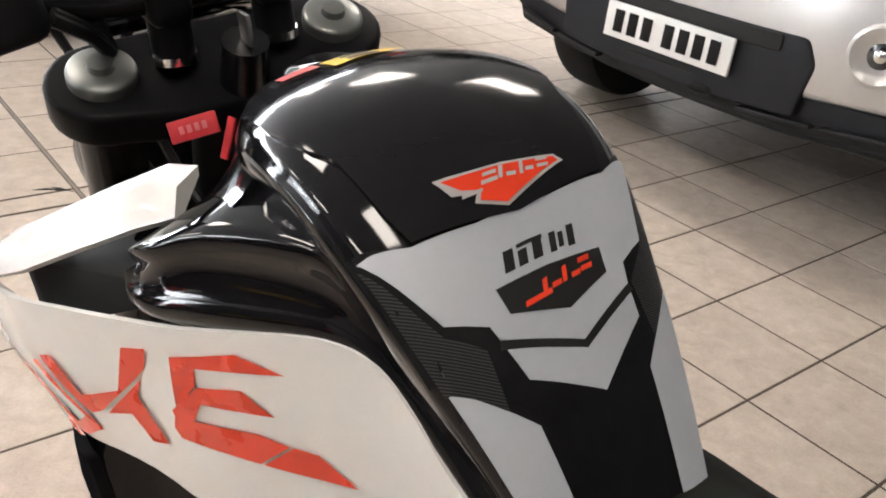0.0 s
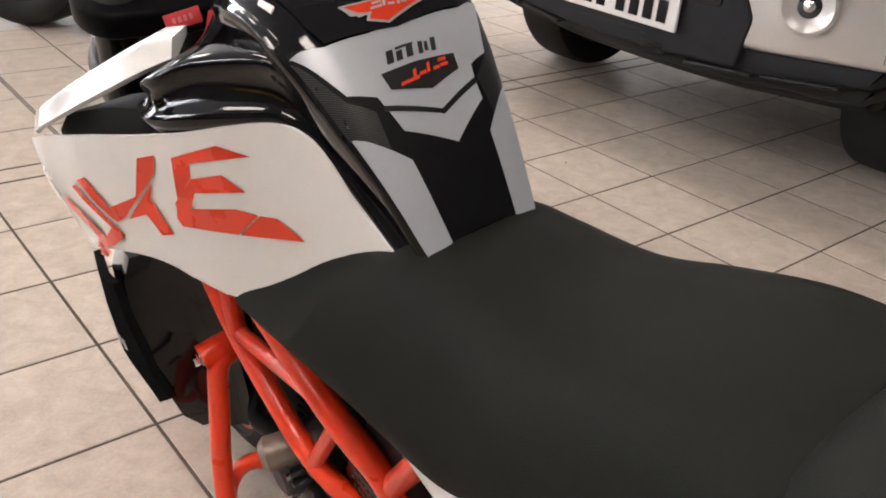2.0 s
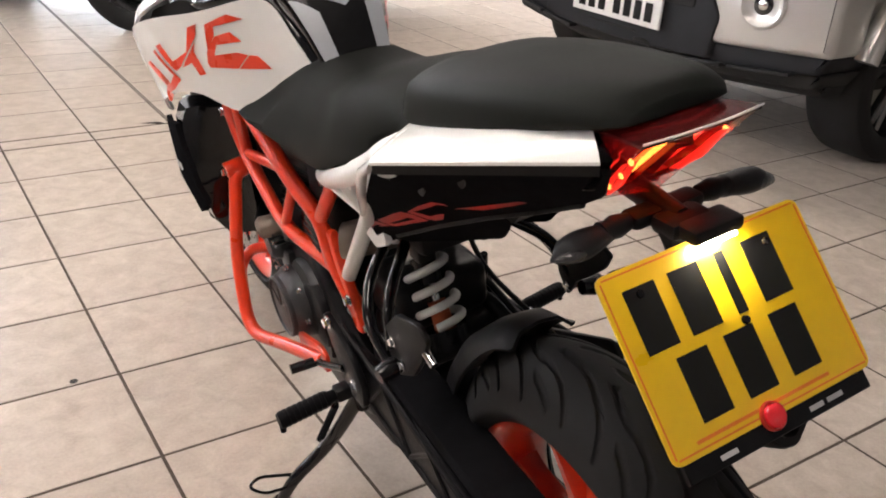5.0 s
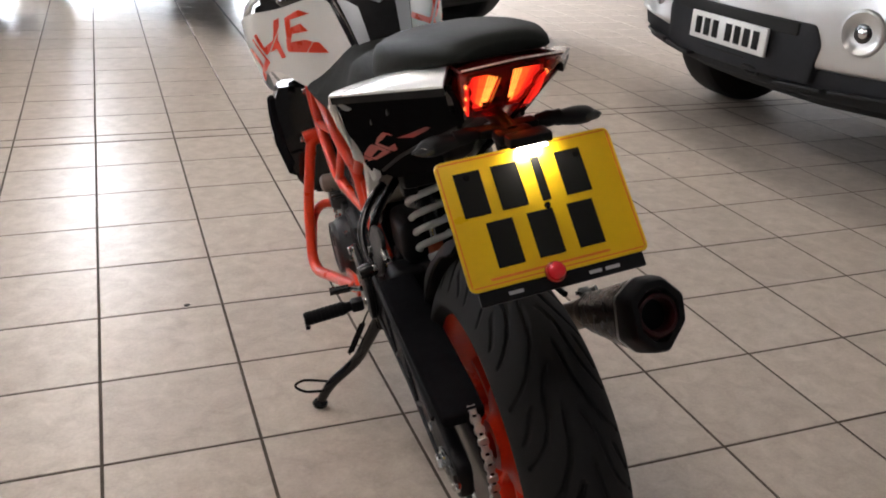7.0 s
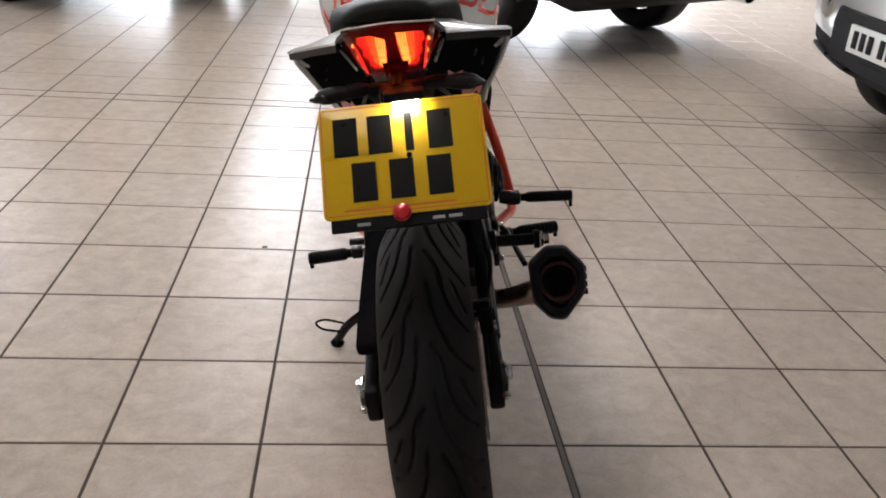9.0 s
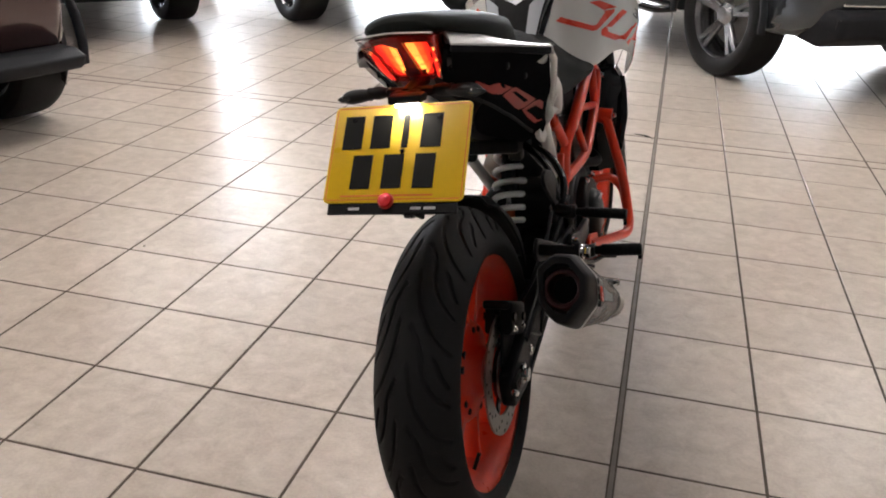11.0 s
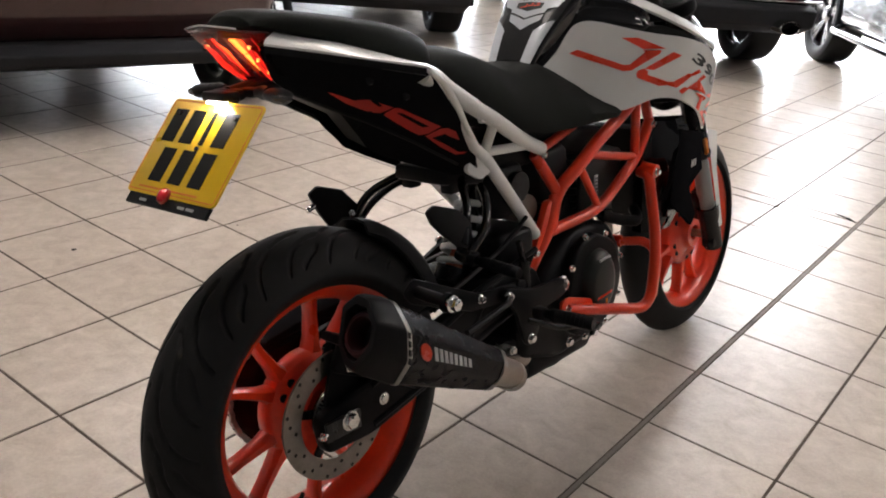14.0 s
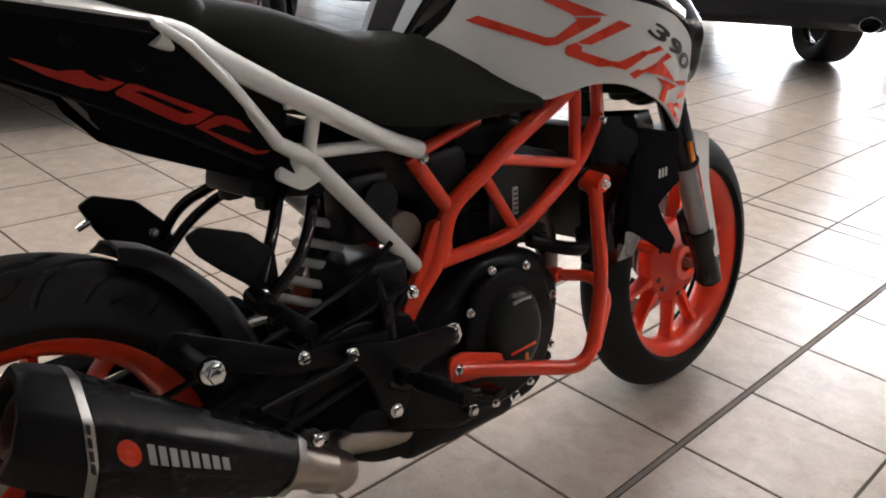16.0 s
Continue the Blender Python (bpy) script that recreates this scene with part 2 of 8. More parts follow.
def part(name, bm, material, parent=None, label="", angle=38.0, clean=True):
    if clean:
        finish(bm, angle)
    me = bpy.data.meshes.new(name)
    bm.to_mesh(me)
    bm.free()
    me.materials.append(material)
    ob = new(name, me)
    if parent is not None:
        ob.parent = parent
    if label:
        tagged(ob, label)
    return ob


def BM():
    return bmesh.new()


def catmull(pts, per=6, closed=False):
    """A smooth line through the points (of any dimension)."""
    P = [np.array(p, float) for p in pts]
    n = len(P)
    out = []
    for i in range(n if closed else n - 1):
        if closed:
            p0, p1, p2, p3 = P[(i - 1) % n], P[i], P[(i + 1) % n], P[(i + 2) % n]
        else:
            p0, p1, p2, p3 = P[max(i - 1, 0)], P[i], P[i + 1], P[min(i + 2, n - 1)]
        for k in range(per):
            t = k / per
            out.append(0.5 * (2 * p1 + (p2 - p0) * t + (2 * p0 - 5 * p1 + 4 * p2 - p3) * t * t + (3 * p1 - p0 - 3 * p2 + p3) * t ** 3))
    if not closed:
        out.append(P[-1])
    return out


def bend(pts, radius, steps=5):
    """A polyline with its corners rounded."""
    P = [Vector(p) for p in pts]
    out = [P[0]]
    for a, b, c in zip(P, P[1:], P[2:]):
        d = min(radius, (a - b).length * 0.48, (c - b).length * 0.48)
        s, e = b + (a - b).normalized() * d, b + (c - b).normalized() * d
        for k in range(steps + 1):
            t = k / steps
            out.append(s * (1 - t) ** 2 + b * 2 * t * (1 - t) + e * t * t)
    return out + [P[-1]]


def tube(bm, pts, r, n=12, cap=True, hollow=0.0):
    """A round tube along the points; r is one radius or one for each point. hollow: depth of an open mouth at the last end."""
    P = [Vector(p) for p in pts]
    R = list(r) if hasattr(r, "__len__") else [r] * len(P)
    if hollow:
        d = (P[-2] - P[-1]).normalized()
        P += [P[-1].copy(), P[-1] + d * hollow]
        R += [R[-1] * 0.72, R[-1] * 0.70]
    rings = []
    side = None
    for i, p in enumerate(P):
        a, b = P[max(i - 1, 0)], P[min(i + 1, len(P) - 1)]
        t = (b - a)
        if hollow and i >= len(P) - 2:
            t = P[-3] - P[-4]
        t = t.normalized() if t.length > 1e-9 else Vector((0, 0, 1))
        if side is None:
            side = t.orthogonal().normalized()
        side = (side - t * side.dot(t))
        side = side.normalized() if side.length > 1e-6 else t.orthogonal().normalized()
        up = t.cross(side)
        rings.append([bm.verts.new(p + (side * math.cos(2 * math.pi * k / n) + up * math.sin(2 * math.pi * k / n)) * R[i]) for k in range(n)])
    for A, B in zip(rings, rings[1:]):
        for k in range(n):
            bm.faces.new((A[k], A[(k + 1) % n], B[(k + 1) % n], B[k]))
    if cap:
        bm.faces.new(rings[0][::-1])
        bm.faces.new(rings[-1])
    return bm


def loft(bm, rings, closed=True, cap=True):
    """Skin over rings of equally many points."""
    V = [[bm.verts.new(p) for p in ring] for ring in rings]
    n = len(V[0])
    for A, B in zip(V, V[1:]):
        for k in range(n if closed else n - 1):
            bm.faces.new((A[k], A[(k + 1) % n], B[(k + 1) % n], B[k]))
    if cap and closed:
        bm.faces.new(V[0][::-1])
        bm.faces.new(V[-1])
    return bm


def box(bm, c, size, m=None, bevel=0.0, seg=2):
    """A box with rounded edges."""
    t = BM()
    bmesh.ops.create_cube(t, size=1.0)
    for v in t.verts:
        v.co = Vector((v.co.x * size[0], v.co.y * size[1], v.co.z * size[2]))
    if bevel:
        bmesh.ops.bevel(t, geom=t.edges[:], offset=bevel, segments=seg, affect='EDGES', profile=0.5)
    mm = Matrix.Translation(c) @ (m or Matrix())
    join(bm, t, mm)
    return bm


def join(bm, other, m=None):
    """Adds the other bmesh, placed by m, to bm."""
    if m is not None:
        bmesh.ops.transform(other, matrix=m, verts=other.verts[:])
    me = bpy.data.meshes.new("tmp")
    other.to_mesh(me)
    other.free()
    bm.from_mesh(me)
    bpy.data.meshes.remove(me)
    return bm


def lathe(bm, prof, c=(0, 0, 0), n=40, axis='x', closed=False, cap=True):
    """Turns the profile of (radius, height) round an axis through c."""
    rings = []
    for k in range(n):
        a = 2 * math.pi * k / n
        ring = []
        for r, h in prof:
            u, v = r * math.cos(a), r * math.sin(a)
            p = {'x': (h, u, v), 'y': (u, h, v), 'z': (u, v, h)}[axis]
            ring.append(bm.verts.new(Vector(p) + Vector(c)))
        rings.append(ring)
    m = len(prof)
    for k in range(n):
        A, B = rings[k], rings[(k + 1) % n]
        for i in range(m if closed else m - 1):
            j = (i + 1) % m
            bm.faces.new((A[i], A[j], B[j], B[i]))
    if cap and not closed:
        for i in (0, m - 1):
            if prof[i][0] > 1e-6:
                try:
                    bm.faces.new([rings[k][i] for k in range(n)])
                except ValueError:
                    pass
    return bm


def prism(bm, poly, x0, x1, bevel=0.0, axis='x', seg=2, m=None):
    """A flat outline given thickness along an axis, with rounded rims."""
    t = BM()
    put = {'x': lambda a, b, h: (h, a, b), 'y': lambda a, b, h: (a, h, b), 'z': lambda a, b, h: (a, b, h)}[axis]
    A = [t.verts.new(put(a, b, x0)) for a, b in poly]
    B = [t.verts.new(put(a, b, x1)) for a, b in poly]
    n = len(poly)
    fa, fb = t.faces.new(A), t.faces.new(B[::-1])
    for k in range(n):
        t.faces.new((A[k], B[k], B[(k + 1) % n], A[(k + 1) % n]))
    bmesh.ops.recalc_face_normals(t, faces=t.faces[:])
    if bevel:
        rim = [e for e in t.edges if e in fa.edges[:] or e in fb.edges[:]]
        bmesh.ops.bevel(t, geom=rim, offset=bevel, segments=seg, affect='EDGES', profile=0.5)
    join(bm, t, m)
    return bm


def rounded(poly, r, steps=4):
    """A flat outline with its corners rounded."""
    n = len(poly)
    out = []
    for i in range(n):
        a, b, c = (Vector(poly[(i + k) % n]) for k in (-1, 0, 1))
        d = min(r, (a - b).length * 0.45, (c - b).length * 0.45)
        s, e = b + (a - b).normalized() * d, b + (c - b).normalized() * d
        for k in range(steps + 1):
            t = k / steps
            q = s * (1 - t) ** 2 + b * 2 * t * (1 - t) + e * t * t
            out.append((q.x, q.y))
    return out


def sheet(poly, step):
    """A flat outline in (y, z), cut by a fine net so that it can be curved."""
    bm = BM()
    bm.faces.new([bm.verts.new((0, a, b)) for a, b in poly])
    ys, zs = [p[0] for p in poly], [p[1] for p in poly]
    for axis, lo, hi in ((1, min(ys), max(ys)), (2, min(zs), max(zs))):
        k = lo + step
        while k < hi:
            co, no = [0, 0, 0], [0, 0, 0]
            co[axis], no[axis] = k, 1
            bmesh.ops.bisect_plane(bm, geom=bm.verts[:] + bm.edges[:] + bm.faces[:], plane_co=co, plane_no=no, dist=1e-5)
            k += step
    bmesh.ops.triangulate(bm, faces=[f for f in bm.faces if len(f.verts) > 4])
    return bm


def curved_panel(poly, fx, side, thick, step=0.02, lift=0.0):
    """A shell over the outline in (y, z) whose sideways place is fx(y, z); side is 1 (right) or -1 (left)."""
    bm = sheet(poly, step)
    outer = list(bm.faces)
    edges = [e for e in bm.edges if len(e.link_faces) == 1]
    if thick:
        inner = {}
        for v in list(bm.verts):
            inner[v] = bm.verts.new((side * (fx(v.co.y, v.co.z) - thick), v.co.y, v.co.z))
        for f in outer:
            bm.faces.new([inner[v] for v in reversed(f.verts)])
        for e in edges:
            a, b = e.verts
            bm.faces.new((a, b, inner[b], inner[a]))
        done = set(inner)
    else:
        done = set(bm.verts)
    for v in done:
        v.co.x = side * (fx(v.co.y, v.co.z) + lift)
    return bm


def text_outline(body, size, bold=0.0):
    """The built-in font's characters as a flat bmesh in x, y."""
    cu = bpy.data.curves.new("txt", 'FONT')
    cu.body, cu.size, cu.resolution_u, cu.offset = body, size, 3, bold
    ob = bpy.data.objects.new("txt", cu)
    scene.collection.objects.link(ob)
    me = bpy.data.meshes.new_from_object(ob.evaluated_get(bpy.context.evaluated_depsgraph_get()))
    bm = BM()
    bm.from_mesh(me)
    bpy.data.objects.remove(ob)
    bpy.data.curves.remove(cu)
    bpy.data.meshes.remove(me)
    return bm


def hexbolt(bm, c, r, h, d=(1, 0, 0)):
    """A hexagonal bolt head with a washer, facing along d."""
    t = BM()
    lathe(t, [(r * 1.35, 0), (r * 1.35, h * 0.25), (r * 1.2, h * 0.3)], n=20, axis='z')
    ring = [(r * math.cos(k * math.pi / 3), r * math.sin(k * math.pi / 3)) for k in range(6)]
    prism(t, ring, h * 0.3, h, h * 0.12, 'z')
    m = Matrix.Translation(c) @ Vector(d).to_track_quat('Z', 'Y').to_matrix().to_4x4()
    join(bm, t, m)
    return bm


def pieces(bm):
    """Splits a bmesh into the separate shapes that it holds; shapes that touch stay together."""
    bm.verts.ensure_lookup_table()
    seen, groups = set(), []
    for v in bm.verts:
        if v in seen:
            continue
        stack, island = [v], []
        seen.add(v)
        while stack:
            q = stack.pop()
            island.append(q)
            for e in q.link_edges:
                o = e.other_vert(q)
                if o not in seen:
                    seen.add(o)
                    stack.append(o)
        lo = [min(q.co[i] for q in island) - 0.0006 for i in range(3)]
        hi = [max(q.co[i] for q in island) + 0.0006 for i in range(3)]
        merged = [set(island), lo, hi]
        rest = []
        for g in groups:
            if all(g[1][i] <= merged[2][i] and merged[1][i] <= g[2][i] for i in range(3)):
                merged = [merged[0] | g[0], [min(a, b) for a, b in zip(merged[1], g[1])], [max(a, b) for a, b in zip(merged[2], g[2])]]
            else:
                rest.append(g)
        groups = rest + [merged]
    out = []
    for g, lo, hi in groups:
        t = BM()
        new_v = {v: t.verts.new(v.co) for v in bm.verts if v in g}
        for f in bm.faces:
            if f.verts[0] in g:
                t.faces.new([new_v[v] for v in f.verts])
        out.append(t)
    bm.free()
    return out


# ---- the showroom: floor, walls, glazed fronts, ceiling ----
S = 0.316          # tile pitch
X0, X1, Y0, Y1 = -8.5, 7.0, -6.0, 9.5
HEIGHT = 3.3


def structure(ob, label, category):
    return tagged(ob, label, category, kind="structure")


bm = BM()
box(bm, ((X0 + X1) / 2, (Y0 + Y1) / 2, -0.06), (X1 - X0 + 0.6, Y1 - Y0 + 0.6, 0.1176))
floor = structure(part("floor", bm, M_GROUT), "beige ceramic tiled showroom floor with brown grout", "floor")

bm = BM()
box(bm, (0, (Y0 + Y1) / 2, -0.0034), (0.0095, Y1 - Y0, 0.0054))
part("expansion_joint", bm, M_SEALANT, floor, "wide grey sealant joint")


def wall(name, c, size, label):
    return structure(part(name, box(BM(), c, size), M_WALL), label, "wall")


wall("wall_south", ((X0 + X1) / 2, Y0 - 0.1, HEIGHT / 2), (X1 - X0 + 0.4, 0.2, HEIGHT), "plain painted back wall of the showroom")
wall("wall_east", (X1 + 0.1, (Y0 + Y1) / 2, HEIGHT / 2), (0.2, Y1 - Y0, HEIGHT), "plain painted side wall of the showroom")
bm = BM()
box(bm, ((X0 + X1) / 2, (Y0 + Y1) / 2, HEIGHT + 0.1), (X1 - X0 + 0.4, Y1 - Y0 + 0.4, 0.2))
structure(part("ceiling", bm, M_CEIL), "plain suspended board ceiling", "ceiling")


def glazed_front(wall_name, window_name, m, length, openings):
    """A wall of piers, upstand and header with tall windows, laid along local x from 0 to length."""
    low, high = 0.12, 2.85
    bm = BM()
    at = 0.0
    for a, b in openings:
        if a > at:
            box(bm, ((at + a) / 2, 0, HEIGHT / 2), (a - at, 0.2, HEIGHT))
        box(bm, ((a + b) / 2, 0, low / 2), (b - a, 0.2, low))
        box(bm, ((a + b) / 2, 0, (high + HEIGHT) / 2), (b - a, 0.2, HEIGHT - high))
        at = b
    box(bm, ((at + length) / 2, 0, HEIGHT / 2), (length - at, 0.2, HEIGHT))
    bmesh.ops.transform(bm, matrix=m, verts=bm.verts[:])
    structure(part(wall_name, bm, M_WALL), "painted wall with tall display windows", "wall")
    for k, (a, b) in enumerate(openings):
        bm = BM()
        t = 0.06
        for x, w in ((a + t / 2, t), (b - t / 2, t), ((a + b) / 2, 0.05)):
            box(bm, (x, 0, (low + high) / 2), (w, 0.09, high - low), bevel=0.006)
        for z in (low + t / 2, high - t / 2):
            box(bm, ((a + b) / 2, 0, z), (b - a - 2 * t, 0.088, t), bevel=0.006)
        bmesh.ops.transform(bm, matrix=m, verts=bm.verts[:])
        frame_ob = structure(part(window_name + "_%d" % (k + 1), bm, M_ALU), "tall grey aluminium framed display window", "window")
        for xa, xb in ((a + t, (a + b) / 2 - 0.025), ((a + b) / 2 + 0.025, b - t)):
            bm = BM()
            box(bm, ((xa + xb) / 2, 0, (low + high) / 2), (xb - xa, 0.012, high - low - 2 * t))
            bmesh.ops.transform(bm, matrix=m, verts=bm.verts[:])
            pane = part("pane", bm, M_PANE, frame_ob)
            pane.visible_shadow = False


glazed_front("wall_north", "window_north", pose(X0, Y1 + 0.1, 0), X1 - X0, [(1.2, 3.4), (3.7, 5.9), (6.2, 8.6), (9.0, 10.6)])
glazed_front("wall_west", "window_west", pose(X0 - 0.1, Y1, 0, 0, 0, -90), Y1 - Y0, [(0.8, 3.2), (3.6, 6.0)])

# bright street outside the glass
bm = BM()
box(bm, ((X0 + X1) / 2, Y1 + 2.0, 2.0), (X1 - X0 + 6, 0.05, 5.0))
structure(part("backdrop", bm, M_SKY), "bright overcast street light outside the windows", "backdrop")
bm = BM()
box(bm, (X0 - 2.0, (Y0 + Y1) / 2, 2.0), (0.05, Y1 - Y0 + 2, 5.0))
structure(part("backdrop_side", bm, M_SKY), "bright overcast street light outside the windows", "backdrop")


def ceiling_light(m):
    root = new("ceiling_light")
    bm = BM()
    for sx in (-1, 1):
        box(bm, (sx * 0.285, 0, -0.012), (0.03, 1.2, 0.024), bevel=0.004)
        box(bm, (0, sx * 0.585, -0.012), (0.54, 0.03, 0.022), bevel=0.004)
    part("frame", bm, M_LAMPFRAME, root)
    bm = BM()
    box(bm, (0, 0, -0.006), (0.54, 1.14, 0.008), bevel=0.002)
    part("diffuser", bm, M_LAMP, root, "lit opal diffuser")
    tagged(root, "recessed rectangular ceiling light with a lit opal diffuser", "ceiling light", "ceiling lights")
    root.matrix_world = m
    return root


first_lamp = ceiling_light(pose(-4.8, -0.4, HEIGHT))
for i in range(3):
    for j in range(4):
        if (i or j) and (i, j) != (2, 0):
            copy_thing(first_lamp, pose(-4.8 + i * 3.4, -0.4 + j * 2.9, HEIGHT))


# ---- parked cars round the motorcycle ----
def car_wheel(parent, c, r, w, out, spokes, spin=0.0):
    """A wheel at c in the car's frame; out is +1 or -1, the side on which its face shows."""
    tyre = BM()
    half = [(r * 0.70, 0.80 * w), (r * 0.76, 0.96 * w), (r * 0.88, 1.0 * w), (r * 0.96, 0.92 * w), (r * 0.99, 0.76 * w), (r, 0.5 * w), (r, 0)]
    prof = [(a, h / 2) for a, h in half] + [(a, -h / 2) for a, h in reversed(half[:-1])]
    lathe(tyre, prof, n=56, axis='y', cap=False)
    rim = BM()
    f = out * w * 0.36
    lathe(rim, [(r * 0.71, f + out * 0.015), (r * 0.735, f + out * 0.008), (r * 0.70, f - out * 0.015), (r * 0.66, f - out * 0.05), (r * 0.64, -f), (r * 0.70, -f * 1.1)], n=56, axis='y', cap=False)
    lathe(rim, [(0.0, f + out * 0.006), (r * 0.12, f + out * 0.004), (r * 0.19, f - out * 0.02), (r * 0.19, f - out * 0.05)], n=24, axis='y')
    disc = BM()
    lathe(disc, [(r * 0.15, f - out * 0.08), (r * 0.48, f - out * 0.08), (r * 0.48, f - out * 0.1), (r * 0.15, f - out * 0.1)], n=40, axis='y', closed=True)
    drum = BM()
    lathe(drum, [(0.0, f - out * 0.11), (r * 0.62, f - out * 0.11), (r * 0.62, f - out * 0.13), (0.0, f - out * 0.13)], n=32, axis='y')
    for b in (tyre, rim, disc, drum):
        bmesh.ops.transform(b, matrix=Matrix.Translation(c), verts=b.verts[:])
    wheel = part("wheel", rim, M_RIM, parent, "silver double-spoke alloy wheel")
    part("tyre", tyre, M_RUBBER, wheel, "black rubber tyre")
    for k in range(spokes):
        for d in (-0.13, 0.13):
            a = 2 * math.pi * k / spokes + spin
            ca, sa = math.cos(a + d), math.sin(a + d)
            cb, sb = math.cos(a + d * 0.55), math.sin(a + d * 0.55)
            t = BM()
            for rr, wd, cc, ss, yy in ((r * 0.12, 0.020, cb, sb, f - out * 0.02), (r * 0.68, 0.016, ca, sa, f + out * 0.004)):
                tx, tz = -ss, cc
                for dy in (0, -out * 0.035):
                    for dw in (-wd, wd):
                        t.verts.new((rr * cc + tx * dw, yy + dy, rr * ss + tz * dw))
            bmesh.ops.convex_hull(t, input=t.verts[:])
            bmesh.ops.bevel(t, geom=t.edges[:], offset=0.004, segments=1, affect='EDGES')
            bmesh.ops.transform(t, matrix=Matrix.Translation(c), verts=t.verts[:])
            part("spoke", t, M_RIM, wheel)
    part("brake_disc", disc, M_STEEL, wheel)
    part("dust_shield", drum, M_WELL, wheel)
    return wheel


def arch(cx, r, z0, n=12):
    a0 = math.asin(min(0.98, max(-0.98, z0)))
    return [(cx + r * math.cos(a), r * math.sin(a)) for a in (a0 + (math.pi - 2 * a0) * k / n for k in range(n + 1))]


def suv(name, m, L, W, H, r, fa, ra, paint, label, spokes=5, low=0.30, trim=None, steps=False, exhaust=(), rear_face=True, band=0.20, strip=True):
    """A parked car: x to its front, y to its left. fa, ra: the axles' x."""
    root = new(name)
    F, B = L / 2, -L / 2
    ar = r * 1.18

    def arch_at(cx):
        a0 = math.asin((low - r) / ar)
        return [(cx + ar * math.cos(a), r + ar * math.sin(a)) for a in (a0 + (math.pi - 2 * a0) * k / 14 for k in range(15))]

    belt = 0.62 * H
    under = [(F - 0.10, low + 0.12), (F - 0.22, low)] + arch_at(fa) + arch_at(ra) + [(B + 0.30, low + 0.02), (B + 0.08, low + 0.12)]
    upper = [(B + 0.01, 0.62), (B + 0.05, 0.74), (B + 0.04, belt), (F - 1.15, belt), (F - 0.35, belt - 0.12), (F - 0.06, belt - 0.30), (F - 0.01, 0.66)]
    bm = BM()
    prism(bm, under + upper, -W / 2, W / 2, 0.07, 'y', seg=4)
    for v in bm.verts:
        # plan taper of nose and tail
        e = max(0.0, abs(v.co.x) - (L / 2 - 0.75)) / 0.75
        v.co.y *= 1 - 0.16 * e * e
        v.co.x -= math.copysign(0.16 * (abs(v.co.y) / (W / 2)) ** 2 * (1 if e > 0 else 0) * e, v.co.x)
    body = part("body", bm, paint, root, angle=50)
    bm = BM()
    cab = [(F - 1.25, belt - 0.02), (F - 1.95, H - 0.06), (F - 2.3, H), (B + 0.45, H - 0.02), (B + 0.10, belt - 0.02)]
    prism(bm, cab, -W / 2 + 0.10, W / 2 - 0.10, 0.07, 'y', seg=3)
    for v in bm.verts:
        if v.co.z > belt:
            v.co.y *= 1 - 0.22 * (v.co.z - belt) / (H - belt)
    part("cabin", bm, M_CARGLASS, root, "dark tinted cabin glass")
    bm = BM()
    prism(bm, [(F - 2.0, H - 0.05), (F - 2.3, H + 0.012), (B + 0.45, H), (B + 0.40, H - 0.06)], -W / 2 + 0.24, W / 2 - 0.24, 0.03, 'y')
    part("roof", bm, paint, root)
    # underbody and wheel-arch lining
    bm = BM()
    box(bm, (0, 0, low + 0.07), (L - 0.9, W * 0.62, 0.14), bevel=0.02)
    box(bm, (0, 0, low + 0.30), (L - 1.2, W - 0.5, 0.30), bevel=0.02)
    part("underbody", bm, M_WELL, root)
    w = 0.25
    for cx in (fa, ra):
        for sy in (-1, 1):
            car_wheel(root, (cx, sy * (W / 2 - 0.15), r), r, w, sy, spokes, spin=0.35)
            bm = BM()
            ring = arch_at(cx)
            P = [(x, sy * (W / 2 - 0.008), z) for x, z in ring]
            tube(bm, P, 0.045 if trim else 0.022, n=10)
            part("arch_trim", bm, trim or M_CARPL, root)
    if rear_face:
        bm = BM()
        prof = rounded([(B + 0.02, low + band), (B - 0.05, low + band - 0.03), (B - 0.03, low + 0.25 * band), (B + 0.14, low - 0.02), (B + 0.40, low + 0.02), (B + 0.30, low + band)], 0.12 * band)
        prism(bm, prof, -W * 0.44, W * 0.44, 0.04, 'y', seg=3)
        for v in bm.verts:
            v.co.x += 0.13 * (abs(v.co.y) / (W / 2)) ** 2
        part("rear_bumper", bm, M_CARPL, root, "black plastic lower rear bumper")
        if strip:
            bm = BM()
            tube(bm, [(B - 0.03 + 0.10 * (t ** 2), t * W * 0.44, low + band + 0.035) for t in [k / 8 - 1 for k in range(17)]], 0.007, n=8)
            part("bumper_strip", bm, M_CHROME, root, "thin bright bumper strip")
        for sy in (-1, 1):
            bm = BM()
            box(bm, (B + 0.13, sy * W * 0.40, belt - 0.12), (0.14, 0.22, 0.30), bevel=0.03)
            part("rear_light", bm, M_REFLECT, root)
        bm = BM()
        box(bm, (B + 0.005, 0, 0.78), (0.02, 0.53, 0.12), bevel=0.004)
        part("number_plate", bm, M_YELLOW, root)
    for sy in exhaust:
        bm = BM()
        t = BM()
        lathe(t, [(0.052, 0.25), (0.055, 0.0), (0.049, 0.0), (0.045, 0.2)], n=28, axis='x', cap=False)
        join(bm, t, Matrix.Translation((B - 0.05, sy * W * 0.30, low + 0.06)) @ Matrix.Diagonal((1, 1.35, 0.9, 1)))
        part("exhaust_tip", bm, M_CHROME, root, "oval chrome exhaust tip")
